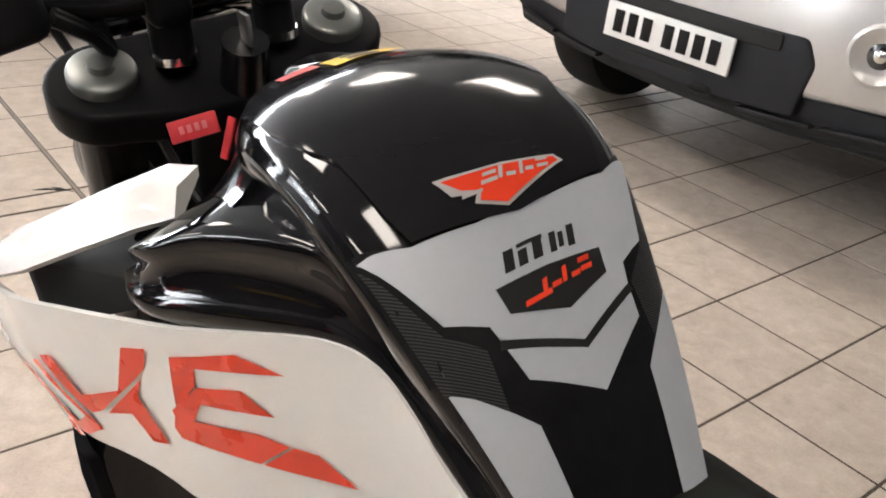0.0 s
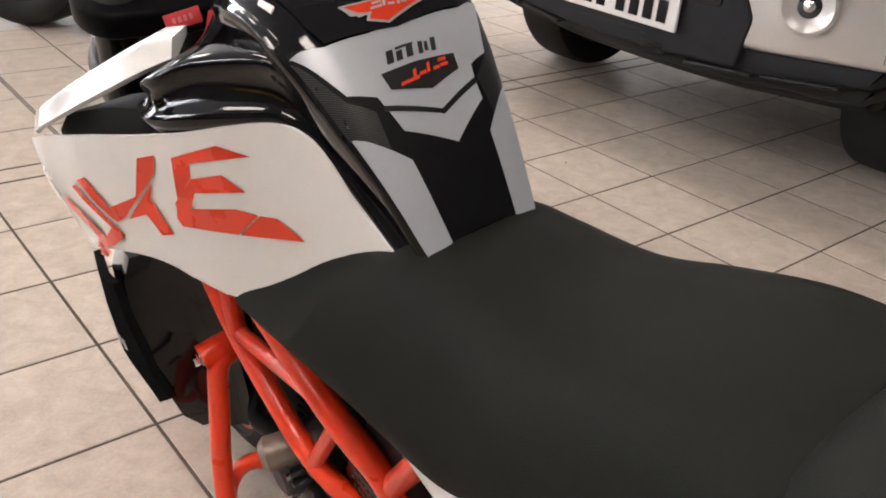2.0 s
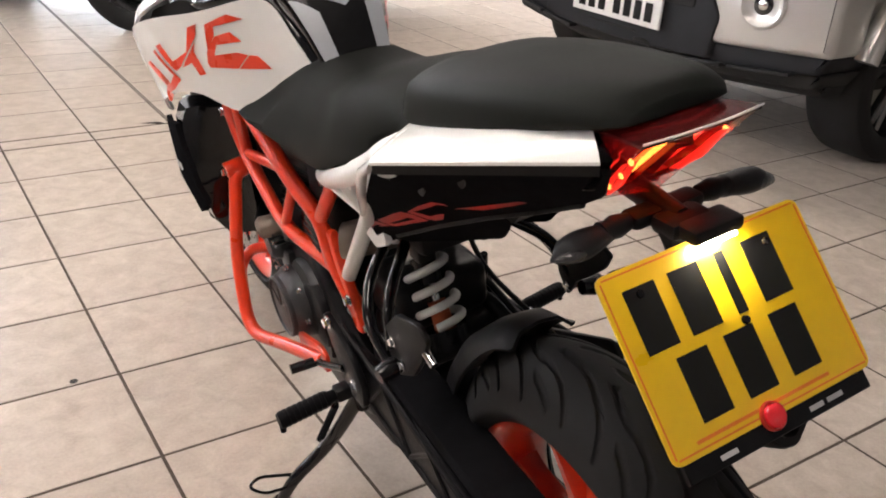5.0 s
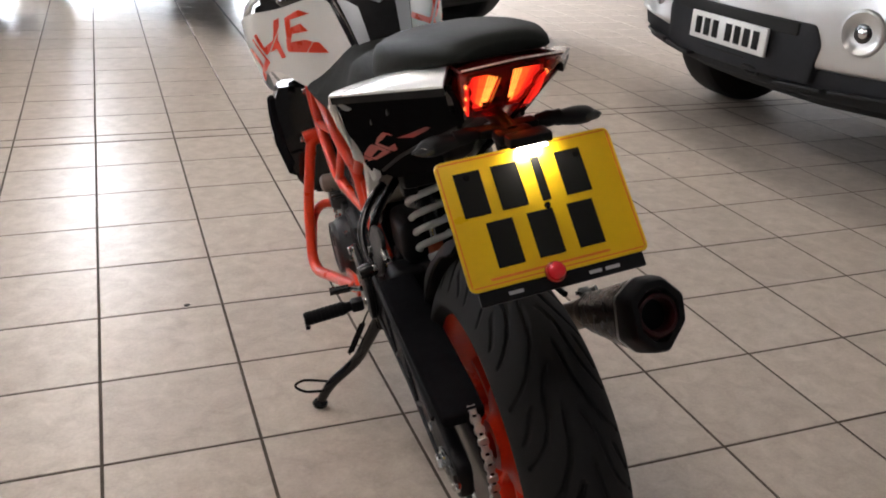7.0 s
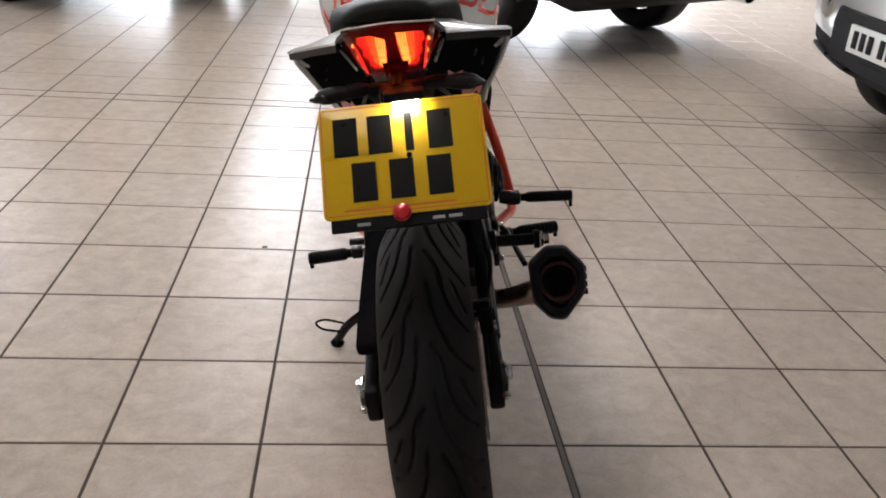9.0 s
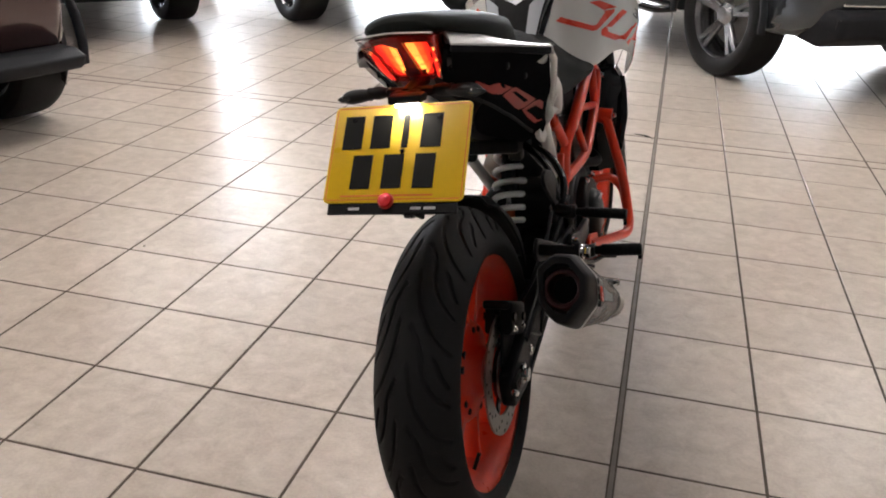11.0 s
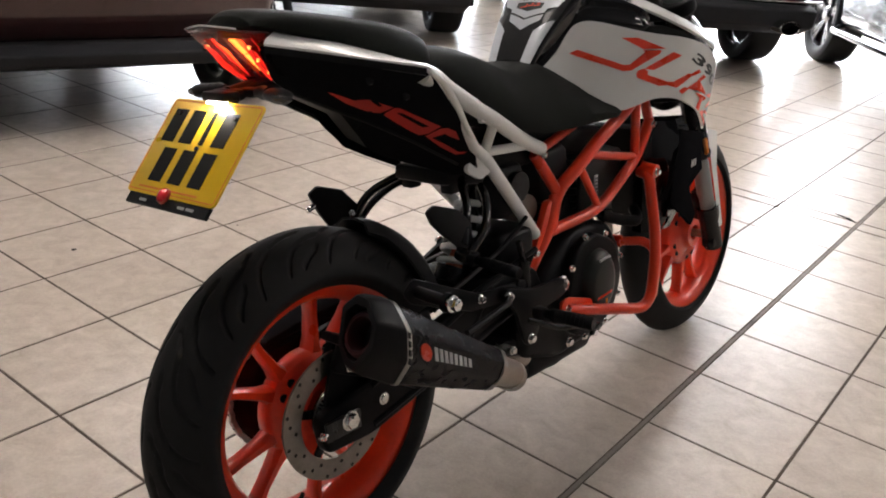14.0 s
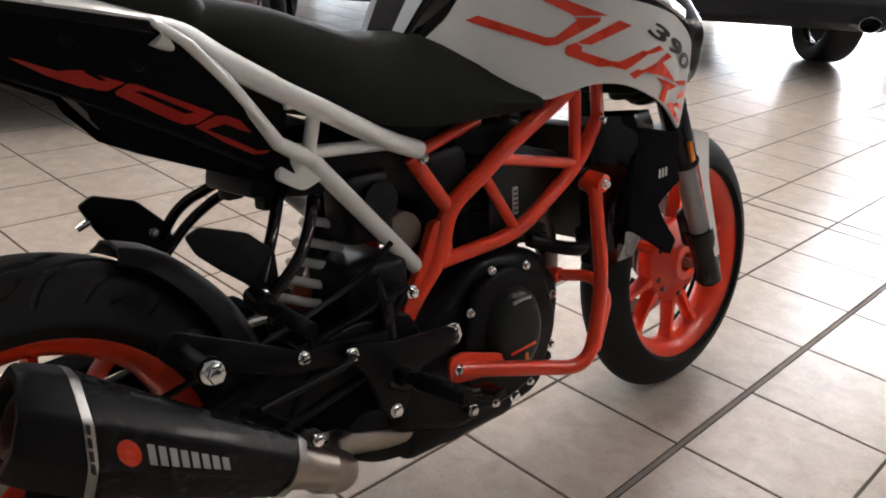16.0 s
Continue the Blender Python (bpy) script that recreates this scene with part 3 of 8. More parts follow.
    if steps:
        for sy in (-1, 1):
            bm = BM()
            tube(bm, bend([(ra + 0.48, sy * (W / 2 - 0.05), low + 0.01), (ra + 0.56, sy * (W / 2 + 0.07), low - 0.01), (fa - 0.56, sy * (W / 2 + 0.07), low - 0.01), (fa - 0.48, sy * (W / 2 - 0.05), low + 0.01)], 0.08), 0.026, n=12)
            part("side_step", bm, M_BLACKG, root, "black tubular side step")
            bm = BM()
            box(bm, ((fa + ra) / 2, sy * (W / 2 - 0.015), low + 0.13), (fa - ra - 1.1, 0.03, 0.030), bevel=0.010)
            part("sill_moulding", bm, M_CHROME, root, "bright door moulding")
    tagged(root, label, "car", "parked cars")
    root.matrix_world = m
    return root


def heading(x, y, dx, dy):
    return pose(x, y, 0, 0, 0, math.degrees(math.atan2(dy, dx)))


def silver_suv():
    root = suv("silver_suv", Matrix(), 4.5, 1.90, 1.70, 0.365, 1.50, -1.24, M_SILVERCAR, "silver sport utility car with a black lower front bumper", low=0.46, trim=M_SILVERCAR)
    F = 2.25
    bow = lambda y: -0.16 * (abs(y) / 0.95) ** 2

    def bowed(poly, x0, x1, bevel):
        bm = BM()
        prism(bm, poly, x0, x1, bevel, 'x', seg=3)
        bmesh.ops.bisect_plane(bm, geom=bm.verts[:] + bm.edges[:] + bm.faces[:], plane_co=(0, 0, 0), plane_no=(0, 1, 0))
        for k in range(1, 8):
            for s in (-1, 1):
                bmesh.ops.bisect_plane(bm, geom=bm.verts[:] + bm.edges[:] + bm.faces[:], plane_co=(0, s * k * 0.115, 0), plane_no=(0, 1, 0))
        for v in bm.verts:
            v.co.x += bow(v.co.y)
        return bm

    part("front_bumper", bowed(rounded([(-0.93, 0.478), (-0.93, 0.80), (0.93, 0.80), (0.93, 0.478), (0.50, 0.455), (-0.50, 0.455)], 0.03), F - 0.18, F + 0.02, 0.03), M_SILVERCAR, root, "silver front bumper")
    part("bumper_insert", bowed(rounded([(-0.485, 0.395), (-0.490, 0.450), (-0.508, 0.555), (-0.470, 0.628), (0.470, 0.628), (0.508, 0.555), (0.490, 0.450), (0.485, 0.395), (0.2, 0.385), (-0.2, 0.385)], 0.02), F - 0.05, F + 0.028, 0.008), M_CARPL, root, "black grained bumper insert")
    # Two raised dark strips give the shade of recessed slots as colour.
    part("intake_shade", bowed(rounded([(-0.40, 0.572), (-0.40, 0.624), (0.40, 0.624), (0.40, 0.572)], 0.012), F + 0.01, F + 0.034, 0.004), M_WELL, root, "raised dark strip for the shade in the upper air slot")
    part("slot_shade", bowed(rounded([(-0.16, 0.428), (-0.14, 0.437), (0.12, 0.437), (0.14, 0.428)], 0.003), F + 0.01, F + 0.031, 0.002), M_WELL, root, "thin dark strip for the shade in the slot under the plate")
    part("front_skirt", bowed(rounded([(-0.88, 0.41), (-0.92, 0.486), (-0.5, 0.464), (0.5, 0.464), (0.92, 0.486), (0.88, 0.41), (0.5, 0.376), (-0.5, 0.376)], 0.015), F - 0.40, F - 0.006, 0.015), M_CARPL, root, "black lower front skirt")
    for s in (-1, 1):
        for a, b in ((0.30, 0.535), (0.565, 0.80)):
            za, zb = 0.360 + 0.075 * max(0.0, a - 0.35), 0.360 + 0.075 * (b - 0.35)
            strip = [(s * a, za), (s * b, zb), (s * b, zb + 0.014), (s * a, za + 0.014)]
            part("skid_strip", bowed(strip if s > 0 else strip[::-1], F - 0.03, F + 0.014, 0.004), M_GREYP, root, "narrow lower lip")
    part("lower_lip", bowed(rounded([(-0.86, 0.350), (-0.90, 0.416), (0.90, 0.416), (0.86, 0.350), (0.45, 0.335), (-0.45, 0.335)], 0.015), F - 0.45, F - 0.03, 0.015), M_WELL, root, "black lip under the skirt")
    part("lower_tray", bowed(rounded([(-0.84, 0.30), (-0.86, 0.36), (0.86, 0.36), (0.84, 0.30), (0.40, 0.280), (-0.40, 0.280)], 0.015), F - 0.70, F - 0.16, 0.02), M_WELL, root, "black under-tray")
    bm = BM()
    box(bm, (F - 1.9, 0, 0.34), (2.8, 1.40, 0.22), bevel=0.03)
    part("engine_tray", bm, M_WELL, root, "dark tray under the engine")
    for s in (-1, 1):
        bm = BM()
        lathe(bm, [(0.090, 0.006), (0.086, 0.020), (0.078, 0.022), (0.066, 0.014), (0.052, 0.010), (0.0, 0.009)], n=36, axis='x', cap=False)
        bmesh.ops.transform(bm, matrix=Matrix.Translation((F + bow(0.66) + 0.012, s * 0.66, 0.628)) @ pose(0, 0, 0, 0, 0, s * 14), verts=bm.verts[:])
        lamp = part("fog_lamp", bm, M_SILVERCAR, root, "round recessed fog lamp")
        bm = BM()
        lathe(bm, [(0.0, 0.020), (0.03, 0.018), (0.044, 0.013), (0.050, 0.010)], n=30, axis='x')
        bmesh.ops.transform(bm, matrix=Matrix.Translation((F + bow(0.66) + 0.006, s * 0.66, 0.628)) @ pose(0, 0, 0, 0, 0, s * 14), verts=bm.verts[:])
        part("lens", bm, M_CARGLASS, lamp, "dark glass lamp lens")
        bm = BM()
        lathe(bm, [(0.0, 0.024), (0.012, 0.023), (0.018, 0.019)], n=20, axis='x')
        bmesh.ops.transform(bm, matrix=Matrix.Translation((F + bow(0.66) + 0.006, s * 0.66, 0.628)) @ pose(0, 0, 0, 0, 0, s * 14), verts=bm.verts[:])
        part("bulb", bm, M_CHROME, lamp, "bright lamp bulb")
    bm = BM()
    tube(bm, [(F + 0.010 + 0.02 * math.sin(a), 0.17 + 0.045 * math.cos(a), 0.388 + 0.018 * math.sin(a)) for a in [k * math.pi / 8 for k in range(17)]], 0.008, n=8)
    part("tow_eye", bm, M_WELL, root)
    bm = BM()
    box(bm, (F + 0.036, 0.013, 0.520), (0.014, 0.516, 0.118), bevel=0.004)
    plate = part("number_plate", bm, M_WHITEPLATE, root, "white number plate")
    for k in range(7):
        bm = BM()
        y = 0.013 + 0.226 - (k + 0.5) * 0.0605 - (0.03 if k > 3 else 0)
        box(bm, (F + 0.0445, y, 0.520), (0.003, 0.040, 0.075), bevel=0.001)
        part("character_bar", bm, M_PLATEBLK, plate)
    for s in (-1, 1):
        bm = BM()
        box(bm, (F - 0.20, s * 0.72, 0.90), (0.22, 0.36, 0.16), bevel=0.04, seg=3)
        part("headlamp", bm, M_CLEAR, root)
    bm = BM()
    for k in range(3):
        box(bm, (F - 0.005, 0, 0.84 + k * 0.05), (0.03, 0.95, 0.022), bevel=0.006)
    part("grille", bm, M_GREYP, root)
    return root


silver_suv().matrix_world = pose(3.97, 1.95, 0, 0, 0, 180)
suv("grey_suv", heading(0.2, 6.04, -0.568, 0.824), 5.0, 1.95, 1.75, 0.385, 1.5, -1.5, M_GREYCAR, "dark grey sport utility car with black side steps", spokes=5, low=0.34, steps=True, exhaust=(-1,))
suv("black_suv", heading(-3.3, 6.42, -0.73, 0.69), 4.6, 1.85, 1.68, 0.36, 1.35, -1.35, M_BLACKCAR, "black sport utility car with a round exhaust tip", low=0.34, exhaust=(-1,))
suv("black_car", heading(-5.2, 4.8, -0.75, 0.66), 4.5, 1.82, 1.5, 0.33, 1.32, -1.32, M_BLACKCAR, "dark saloon car parked in the row", low=0.27)
suv("maroon_car", heading(-4.733, 1.498, -0.96, 0.28), 4.5, 1.84, 1.6, 0.34, 1.32, -1.62, M_MAROON, "dark maroon car with a black lower bumper", low=0.28, band=0.11, strip=False)


# ---- the motorcycle: x to its right, y ahead from the rear axle, z up along its own leaning plane ----
bike = new("motorcycle")
tagged(bike, "white, black and orange naked motorcycle leaning on its side stand", "motorcycle")
REAR, FRONT = Vector((0, -0.02, 0.306)), Vector((0, 1.352, 0.292))


def bpart(name, bm, material, parent=None, label="", angle=38.0, clean=True):
    return part(name, bm, material, parent or bike, label, angle, clean)


def bparts(name, bm, material, parent=None, label=""):
    """One part for each separate shape."""
    for t in pieces(bm):
        bpart(name, t, material, parent, label)


# -- wheels --
# Tread: grooves as runs of (share of the half width, degrees round the tyre), twelve times round.
GROOVES = (((0.14, 124.0), (0.24, 126.6), (0.33, 128.6), (0.37, 134.0), (0.42, 138.2), (0.52, 142.4), (0.66, 145.8), (0.82, 148.6)),
           ((0.145, 136.0), (0.165, 141.0), (0.21, 145.0), (0.285, 148.6), (0.38, 151.8), (0.48, 154.8), (0.64, 158.2), (0.84, 161.2)),
           ((0.61, 133.6), (0.70, 137.8), (0.81, 142.0)))


def tread_depth(u, deg, half, R):
    """Depth, 0 to 1, of the tread at the shares u and the angles deg (arrays)."""
    best = np.full(u.shape, 1.0)
    for run in GROOVES:
        for (u0, d0), (u1, d1) in zip(run, run[1:]):
            for turn in (-30.0, 0.0, 30.0):
                ax, ay = u0 * half, math.radians(d0 + turn) * R
                bx, by = (u1 - u0) * half, math.radians(d1 - d0) * R
                px, py = u * half - ax, np.radians(deg) * R - ay
                f = np.clip((px * bx + py * by) / (bx * bx + by * by), 0.0, 1.0)
                best = np.minimum(best, np.hypot(px - f * bx, py - f * by))
    return np.clip((0.0031 - best) / 0.0012, 0.0, 1.0)


def tyre_mesh(R, width, rim, n_round, n_across, grooves, depth=0.0055):
    w = width / 2
    half = [(0, R), (0.25 * w, R - 0.004), (0.5 * w, R - 0.0145), (0.72 * w, R - 0.031), (0.88 * w, R - 0.049), (0.97 * w, R - 0.063), (0.985 * w, R - 0.072), (0.92 * w, rim + 0.004), (0.80 * w, rim - 0.006)]
    line = [(-a, b) for a, b in reversed(half[1:])] + half
    sec = np.array(catmull(line, n_across // (len(line) - 1)))
    m = len(sec)
    u = np.where(sec[:, 1] > R - 0.066, np.abs(sec[:, 0]) / w, 0.985)
    # the rows of the mesh follow the sweep of the grooves
    sweep = np.interp(u, [0.0, 0.14, 0.25, 0.35, 0.50, 0.80, 1.0], [0.0, 0.0, 7.0, 11.0, 18.5, 24.8, 27.0]) if grooves else np.zeros(m)
    side = np.where(sec[:, 0] > 0, 14.0, 0.0)
    a = 360.0 * np.arange(n_round)[:, None] / n_round + sweep[None, :]
    d = depth * tread_depth(np.broadcast_to(u, a.shape), (a - side - 120.0) % 30.0 + 120.0, w, R) if grooves else 0.0
    r = sec[None, :, 1] - d
    x = np.broadcast_to(sec[None, :, 0], a.shape)
    verts = np.stack([x, r * np.cos(np.radians(a)), r * np.sin(np.radians(a))], axis=2).reshape(-1, 3).tolist()
    faces = []
    for k in range(n_round):
        for i in range(m - 1):
            p, q = k * m + i, ((k + 1) % n_round) * m + i
            faces.append((p, p + 1, q + 1, q))
    me = bpy.data.meshes.new("tyre")
    me.from_pydata(verts, [], faces)
    me.update()
    for poly in me.polygons:
        poly.use_smooth = True
    return me


def wheel(name, axle, R, width, rim_r, rim_w, grooves, sides=1):
    """A cast wheel of five pairs of spokes; its rim is the part that carries tyre and discs."""
    bm = BM()
    w = rim_w / 2
    prof = [(rim_r + 0.009, w), (rim_r + 0.012, w - 0.005), (rim_r + 0.002, w - 0.010), (rim_r - 0.020, w - 0.030), (rim_r - 0.026, 0.0),
            (rim_r - 0.020, -w + 0.030), (rim_r + 0.002, -w + 0.010), (rim_r + 0.012, -w + 0.005), (rim_r + 0.009, -w),
            (rim_r - 0.004, -w + 0.001), (rim_r - 0.020, -w + 0.012), (rim_r - 0.033, -w * 0.35), (rim_r - 0.033, w * 0.35), (rim_r - 0.020, w - 0.012), (rim_r - 0.004, w - 0.001)]
    lathe(bm, prof, n=72, axis='x', closed=True)
    bmesh.ops.transform(bm, matrix=Matrix.Translation(axle), verts=bm.verts[:])
    rim = bpart(name, bm, M_ORANGE, None, "orange cast wheel with five pairs of spokes", angle=45)
    bm = BM()
    lathe(bm, [(0.022, 0.048), (0.040, 0.048), (0.046, 0.040), (0.052, 0.032), (0.088, 0.022), (0.096, 0.012), (0.096, -0.012), (0.088, -0.022), (0.052, -0.032), (0.046, -0.040), (0.040, -0.048), (0.022, -0.048)], axle, n=48, axis='x', closed=True)
    bpart("hub", bm, M_ORANGE, rim, "orange wheel hub", angle=45)
    for k in range(5):
        for d in (-0.17, 0.17):
            a0, a1 = 2 * math.pi * k / 5 + d * 1.15 - 0.07, 2 * math.pi * k / 5 + d * 1.58 - 0.07
            rings = []
            for f, hw, hx in ((0.0, 0.018, 0.018), (0.28, 0.0095, 0.016), (0.7, 0.0075, 0.014), (0.94, 0.0085, 0.016), (1.0, 0.013, 0.020)):
                a = a0 + (a1 - a0) * f
                r = 0.082 + (rim_r - 0.028 - 0.082) * f
                cy, cz = axle.y + r * math.cos(a), axle.z + r * math.sin(a)
                ty, tz = -math.sin(a), math.cos(a)
                ring = []
                for q in range(8):
                    b = math.pi / 4 * q + math.pi / 8
                    ring.append((axle.x + hx * 1.08 * math.copysign(abs(math.cos(b)) ** 0.6, math.cos(b)), cy + ty * hw * 1.08 * math.copysign(abs(math.sin(b)) ** 0.6, math.sin(b)), cz + tz * hw * 1.08 * math.copysign(abs(math.sin(b)) ** 0.6, math.sin(b))))
                rings.append(ring)
            bm = BM()
            loft(bm, rings)
            bpart("spoke", bm, M_ORANGE, rim, angle=45)
    me = tyre_mesh(R, width, rim_r + 0.004, 960 if grooves else 120, 96 if grooves else 32, grooves)
    me.materials.append(M_RUBBER)
    ty = new("tyre", me)
    ty.parent = rim
    ty.location = axle
    tagged(ty, "black road tyre with curved tread grooves")
    # Black discs on the hub colour in the shade of its casting holes.
    bm = BM()
    for k in range(10):
        a = 2 * math.pi * (k // 2) / 5 + (-0.25 if k % 2 else 0.11)
        lathe(bm, [(0.0, 0.0263), (0.0075, 0.0263), (0.0075, 0.015)], (axle.x, axle.y + 0.076 * math.cos(a), axle.z + 0.076 * math.sin(a)), n=12, axis='x')
    bparts("hub_hole_shade", bm, M_BLACKP, rim)
    return rim


def brake_disc(parent, axle, x, r_out, r_in, holes=24):
    bm = BM()
    lathe(bm, [(r_in, x - 0.002), (r_out, x - 0.002), (r_out, x + 0.002), (r_in, x + 0.002)], axle, n=96, axis='x', closed=True)
    disc = bpart("brake_disc", bm, M_DISC, parent, "drilled steel brake disc")
    # Dark studs on the disc paint the shade in its drilled holes.
    bm = BM()
    for k in range(holes):
        for j, rr in enumerate((0.30, 0.62, 0.84)):
            if (k + j) % 2:
                continue
            a = 2 * math.pi * (k + 0.4 * j) / holes
            r = r_in + (r_out - r_in) * rr
            lathe(bm, [(0.0, 0.0026), (0.0034, 0.0024), (0.0034, -0.0024), (0.0, -0.0026)], (x, axle.y + r * math.cos(a), axle.z + r * math.sin(a)), n=8, axis='x')
    bparts("drilling_shade", bm, M_HOLESHADE, parent)
    bm = BM()
    for k in range(5):
        a = 2 * math.pi * k / 5 + 0.3
        c = Vector((x - 0.004, axle.y + (r_in - 0.016) * math.cos(a), axle.z + (r_in - 0.016) * math.sin(a)))
        box(bm, c, (0.006, 0.05, 0.016), Matrix.Rotation(a, 4, 'X'), 0.002)
    lathe(bm, [(0.035, x - 0.006), (0.050, x - 0.006), (0.050, x + 0.001), (0.035, x + 0.001)], axle, n=40, axis='x', closed=True)
    bpart("disc_carrier", bm, M_BLACKS, parent)
    bm = BM()
    for k in range(48):
        a = 2 * math.pi * k / 48
        c = Vector((x + 0.005, axle.y + 0.047 * math.cos(a), axle.z + 0.047 * math.sin(a)))
        box(bm, c, (0.002, 0.014, 0.0028), Matrix.Rotation(a, 4, 'X'))
    lathe(bm, [(0.053, x + 0.004), (0.056, x + 0.004), (0.056, x + 0.006), (0.053, x + 0.006)], axle, n=40, axis='x', closed=True)
    lathe(bm, [(0.038, x + 0.004), (0.041, x + 0.004), (0.041, x + 0.006), (0.038, x + 0.006)], axle, n=40, axis='x', closed=True)
    bpart("sensor_ring", bm, M_STEEL, parent)
    return disc


rear = wheel("rear_wheel", REAR, 0.306, 0.150, 0.218, 0.112, True)
brake_disc(rear, REAR, 0.0775, 0.114, 0.078)
bm = BM()
teeth = []
for k in range(45 * 4):
    a = 2 * math.pi * k / 180
    r = 0.108 if k % 4 in (0, 1) else 0.101
    teeth.append((r * math.cos(a) + REAR.y, r * math.sin(a) + REAR.z))
prism(bm, teeth, -0.084, -0.078, 0, 'x')
bpart("sprocket", bm, M_BLACKS, rear, "toothed dark rear sprocket")
bm = BM()
tube(bm, [(0.02, REAR.y + 0.186 * math.cos(-1.9), REAR.z + 0.186 * math.sin(-1.9)), (0.03, REAR.y + 0.155 * math.cos(-1.9), REAR.z + 0.155 * math.sin(-1.9))], 0.004, n=8)
bpart("valve", bm, M_BLACKP, rear)
front = wheel("front_wheel", FRONT, 0.293, 0.112, 0.218, 0.085, False)
brake_disc(front, FRONT, -0.06, 0.148, 0.105, 30)

# -- chain and its guards --
bm = BM()
SPR = Vector((-0.081, 0.58, 0.372))
loop = []
for k in range(13):
    a = math.pi / 2 + math.pi * k / 12
    loop.append((-0.081, REAR.y + 0.104 * math.cos(a), REAR.z + 0.104 * math.sin(a)))
for k in range(9):
    a = -math.pi / 2 + math.pi * k / 8
    loop.append((-0.081, SPR.y + 0.034 * math.cos(a), SPR.z + 0.034 * math.sin(a)))
pts = []
for a, b in zip(loop, loop[1:] + loop[:1]):
    a, b = Vector(a), Vector(b)
    n = max(1, round((b - a).length / 0.0079))
    pts += [(a + (b - a) * i / n, (b - a).normalized()) for i in range(n)]
for i, (p, d) in enumerate(pts):
    box(bm, p, (0.016 if i % 2 else 0.011, 0.011, 0.009), d.to_track_quat('Y', 'Z').to_matrix().to_4x4(), 0.0015, 1)
bpart("drive_chain", bm, M_STEEL, None, "oily steel drive chain")
bm = BM()
guard = rounded([(-0.055, 0.410), (0.02, 0.424), (0.20, 0.44), (0.34, 0.447), (0.355, 0.428), (0.22, 0.412), (0.02, 0.392), (-0.050, 0.384)], 0.008)
prism(bm, guard, -0.128, -0.060, 0.008, 'x')
bpart("chain_guard", bm, M_PANEL, None, "black plastic chain guard")

# -- swingarm --
def arm_outline():
    return rounded([(-0.075, 0.262), (-0.085, 0.330), (0.02, 0.352), (0.24, 0.408), (0.40, 0.440), (0.50, 0.432), (0.53, 0.375), (0.44, 0.352), (0.22, 0.300), (0.03, 0.258)], 0.02)


for s in (-1, 1):
    bm = BM()
    out = arm_outline()
    if s < 0:      # the chain side is cut lower ahead of the guard
        out = [(y, z - 0.16 * max(0.0, min(y, 0.46) - 0.18)) for y, z in out]
    x0, x1 = (0.086, 0.112) if s > 0 else (-0.124, -0.098)
    prism(bm, out, x0, x1, 0.006, 'x', seg=3)
    arm = bpart("swingarm_leg", bm, M_CRANK, None, "black cast swingarm leg with open ribs")
    # ribbed face: raised lattice on the outer side
    bm = BM()
    xo = x1 if s > 0 else x0
    zz = lambda y, f: (0.27 + y * 0.215) + f * (0.072 + 0.02 * (y > 0.3)) - (0.16 * max(0.0, min(y, 0.46) - 0.18) if s < 0 else 0.0)
    ys = [0.06, 0.14, 0.21, 0.28, 0.35, 0.42, 0.49]
    for i, (a, b) in enumerate(zip(ys, ys[1:])):
        f = (0.05, 0.95) if i % 2 else (0.95, 0.05)
        tube(bm, [(xo, a, zz(a, f[0])), (xo, b, zz(b, f[1]))], 0.005, n=8)
    for f in (0.0, 1.0):
        tube(bm, [(xo, y, zz(y, f)) for y in (0.03, 0.2, 0.35, 0.5)], 0.006, n=8)
    bpart("rib", bm, M_CRANK, arm, "raised lattice rib")
    bm = BM()
    box(bm, (xo + s * 0.003, -0.040, 0.304), (0.008, 0.075, 0.034), bevel=0.003)
    for y in (-0.066, -0.055, -0.044):
        box(bm, (xo + s * 0.007, y, 0.312), (0.003, 0.0025, 0.014))
    bpart("chain_adjuster", bm, M_CASTDARK, arm)
    bm = BM()
    hexbolt(bm, (xo + s * 0.006, -0.028, REAR.z + 0.004), 0.013, 0.012, (s, 0, 0))
    tube(bm, [(xo + s * 0.004, -0.075, 0.303), (xo + s * 0.004, -0.092, 0.302)], 0.0035, n=8)
    hexbolt(bm, (xo + s * 0.004, -0.082, 0.302), 0.0055, 0.006, (0, -1, 0))
    hexbolt(bm, (xo + s * 0.001, 0.056, 0.314), 0.008, 0.004, (s, 0, 0))
    bparts("axle_nut", bm, M_CHROME, arm)
bm = BM()
box(bm, (0, 0.410, 0.400), (0.20, 0.08, 0.06), bevel=0.02, seg=3)
box(bm, (0, 0.48, 0.405), (0.13, 0.06, 0.07), bevel=0.02, seg=3)
bpart("swingarm_bridge", bm, M_CRANK)
bm = BM()
box(bm, (0.064, 0.020, 0.398), (0.020, 0.090, 0.060), Matrix.Rotation(-0.45, 4, 'X'), 0.006, 2)
box(bm, (0.094, 0.020, 0.398), (0.024, 0.100, 0.062), Matrix.Rotation(-0.45, 4, 'X'), 0.008, 3)
box(bm, (0.078, 0.006, 0.430), (0.050, 0.060, 0.016), Matrix.Rotation(-0.45, 4, 'X'), 0.005)
prism(bm, rounded([(-0.050, 0.290), (-0.055, 0.345), (-0.035, 0.405), (0.020, 0.395), (0.040, 0.350), (0.010, 0.285)], 0.015), 0.0850, 0.0925, 0.002, 'x')
caliper = bpart("rear_caliper", bm, M_BLACKM, None, "black rear brake caliper on its bracket")
bm = BM()
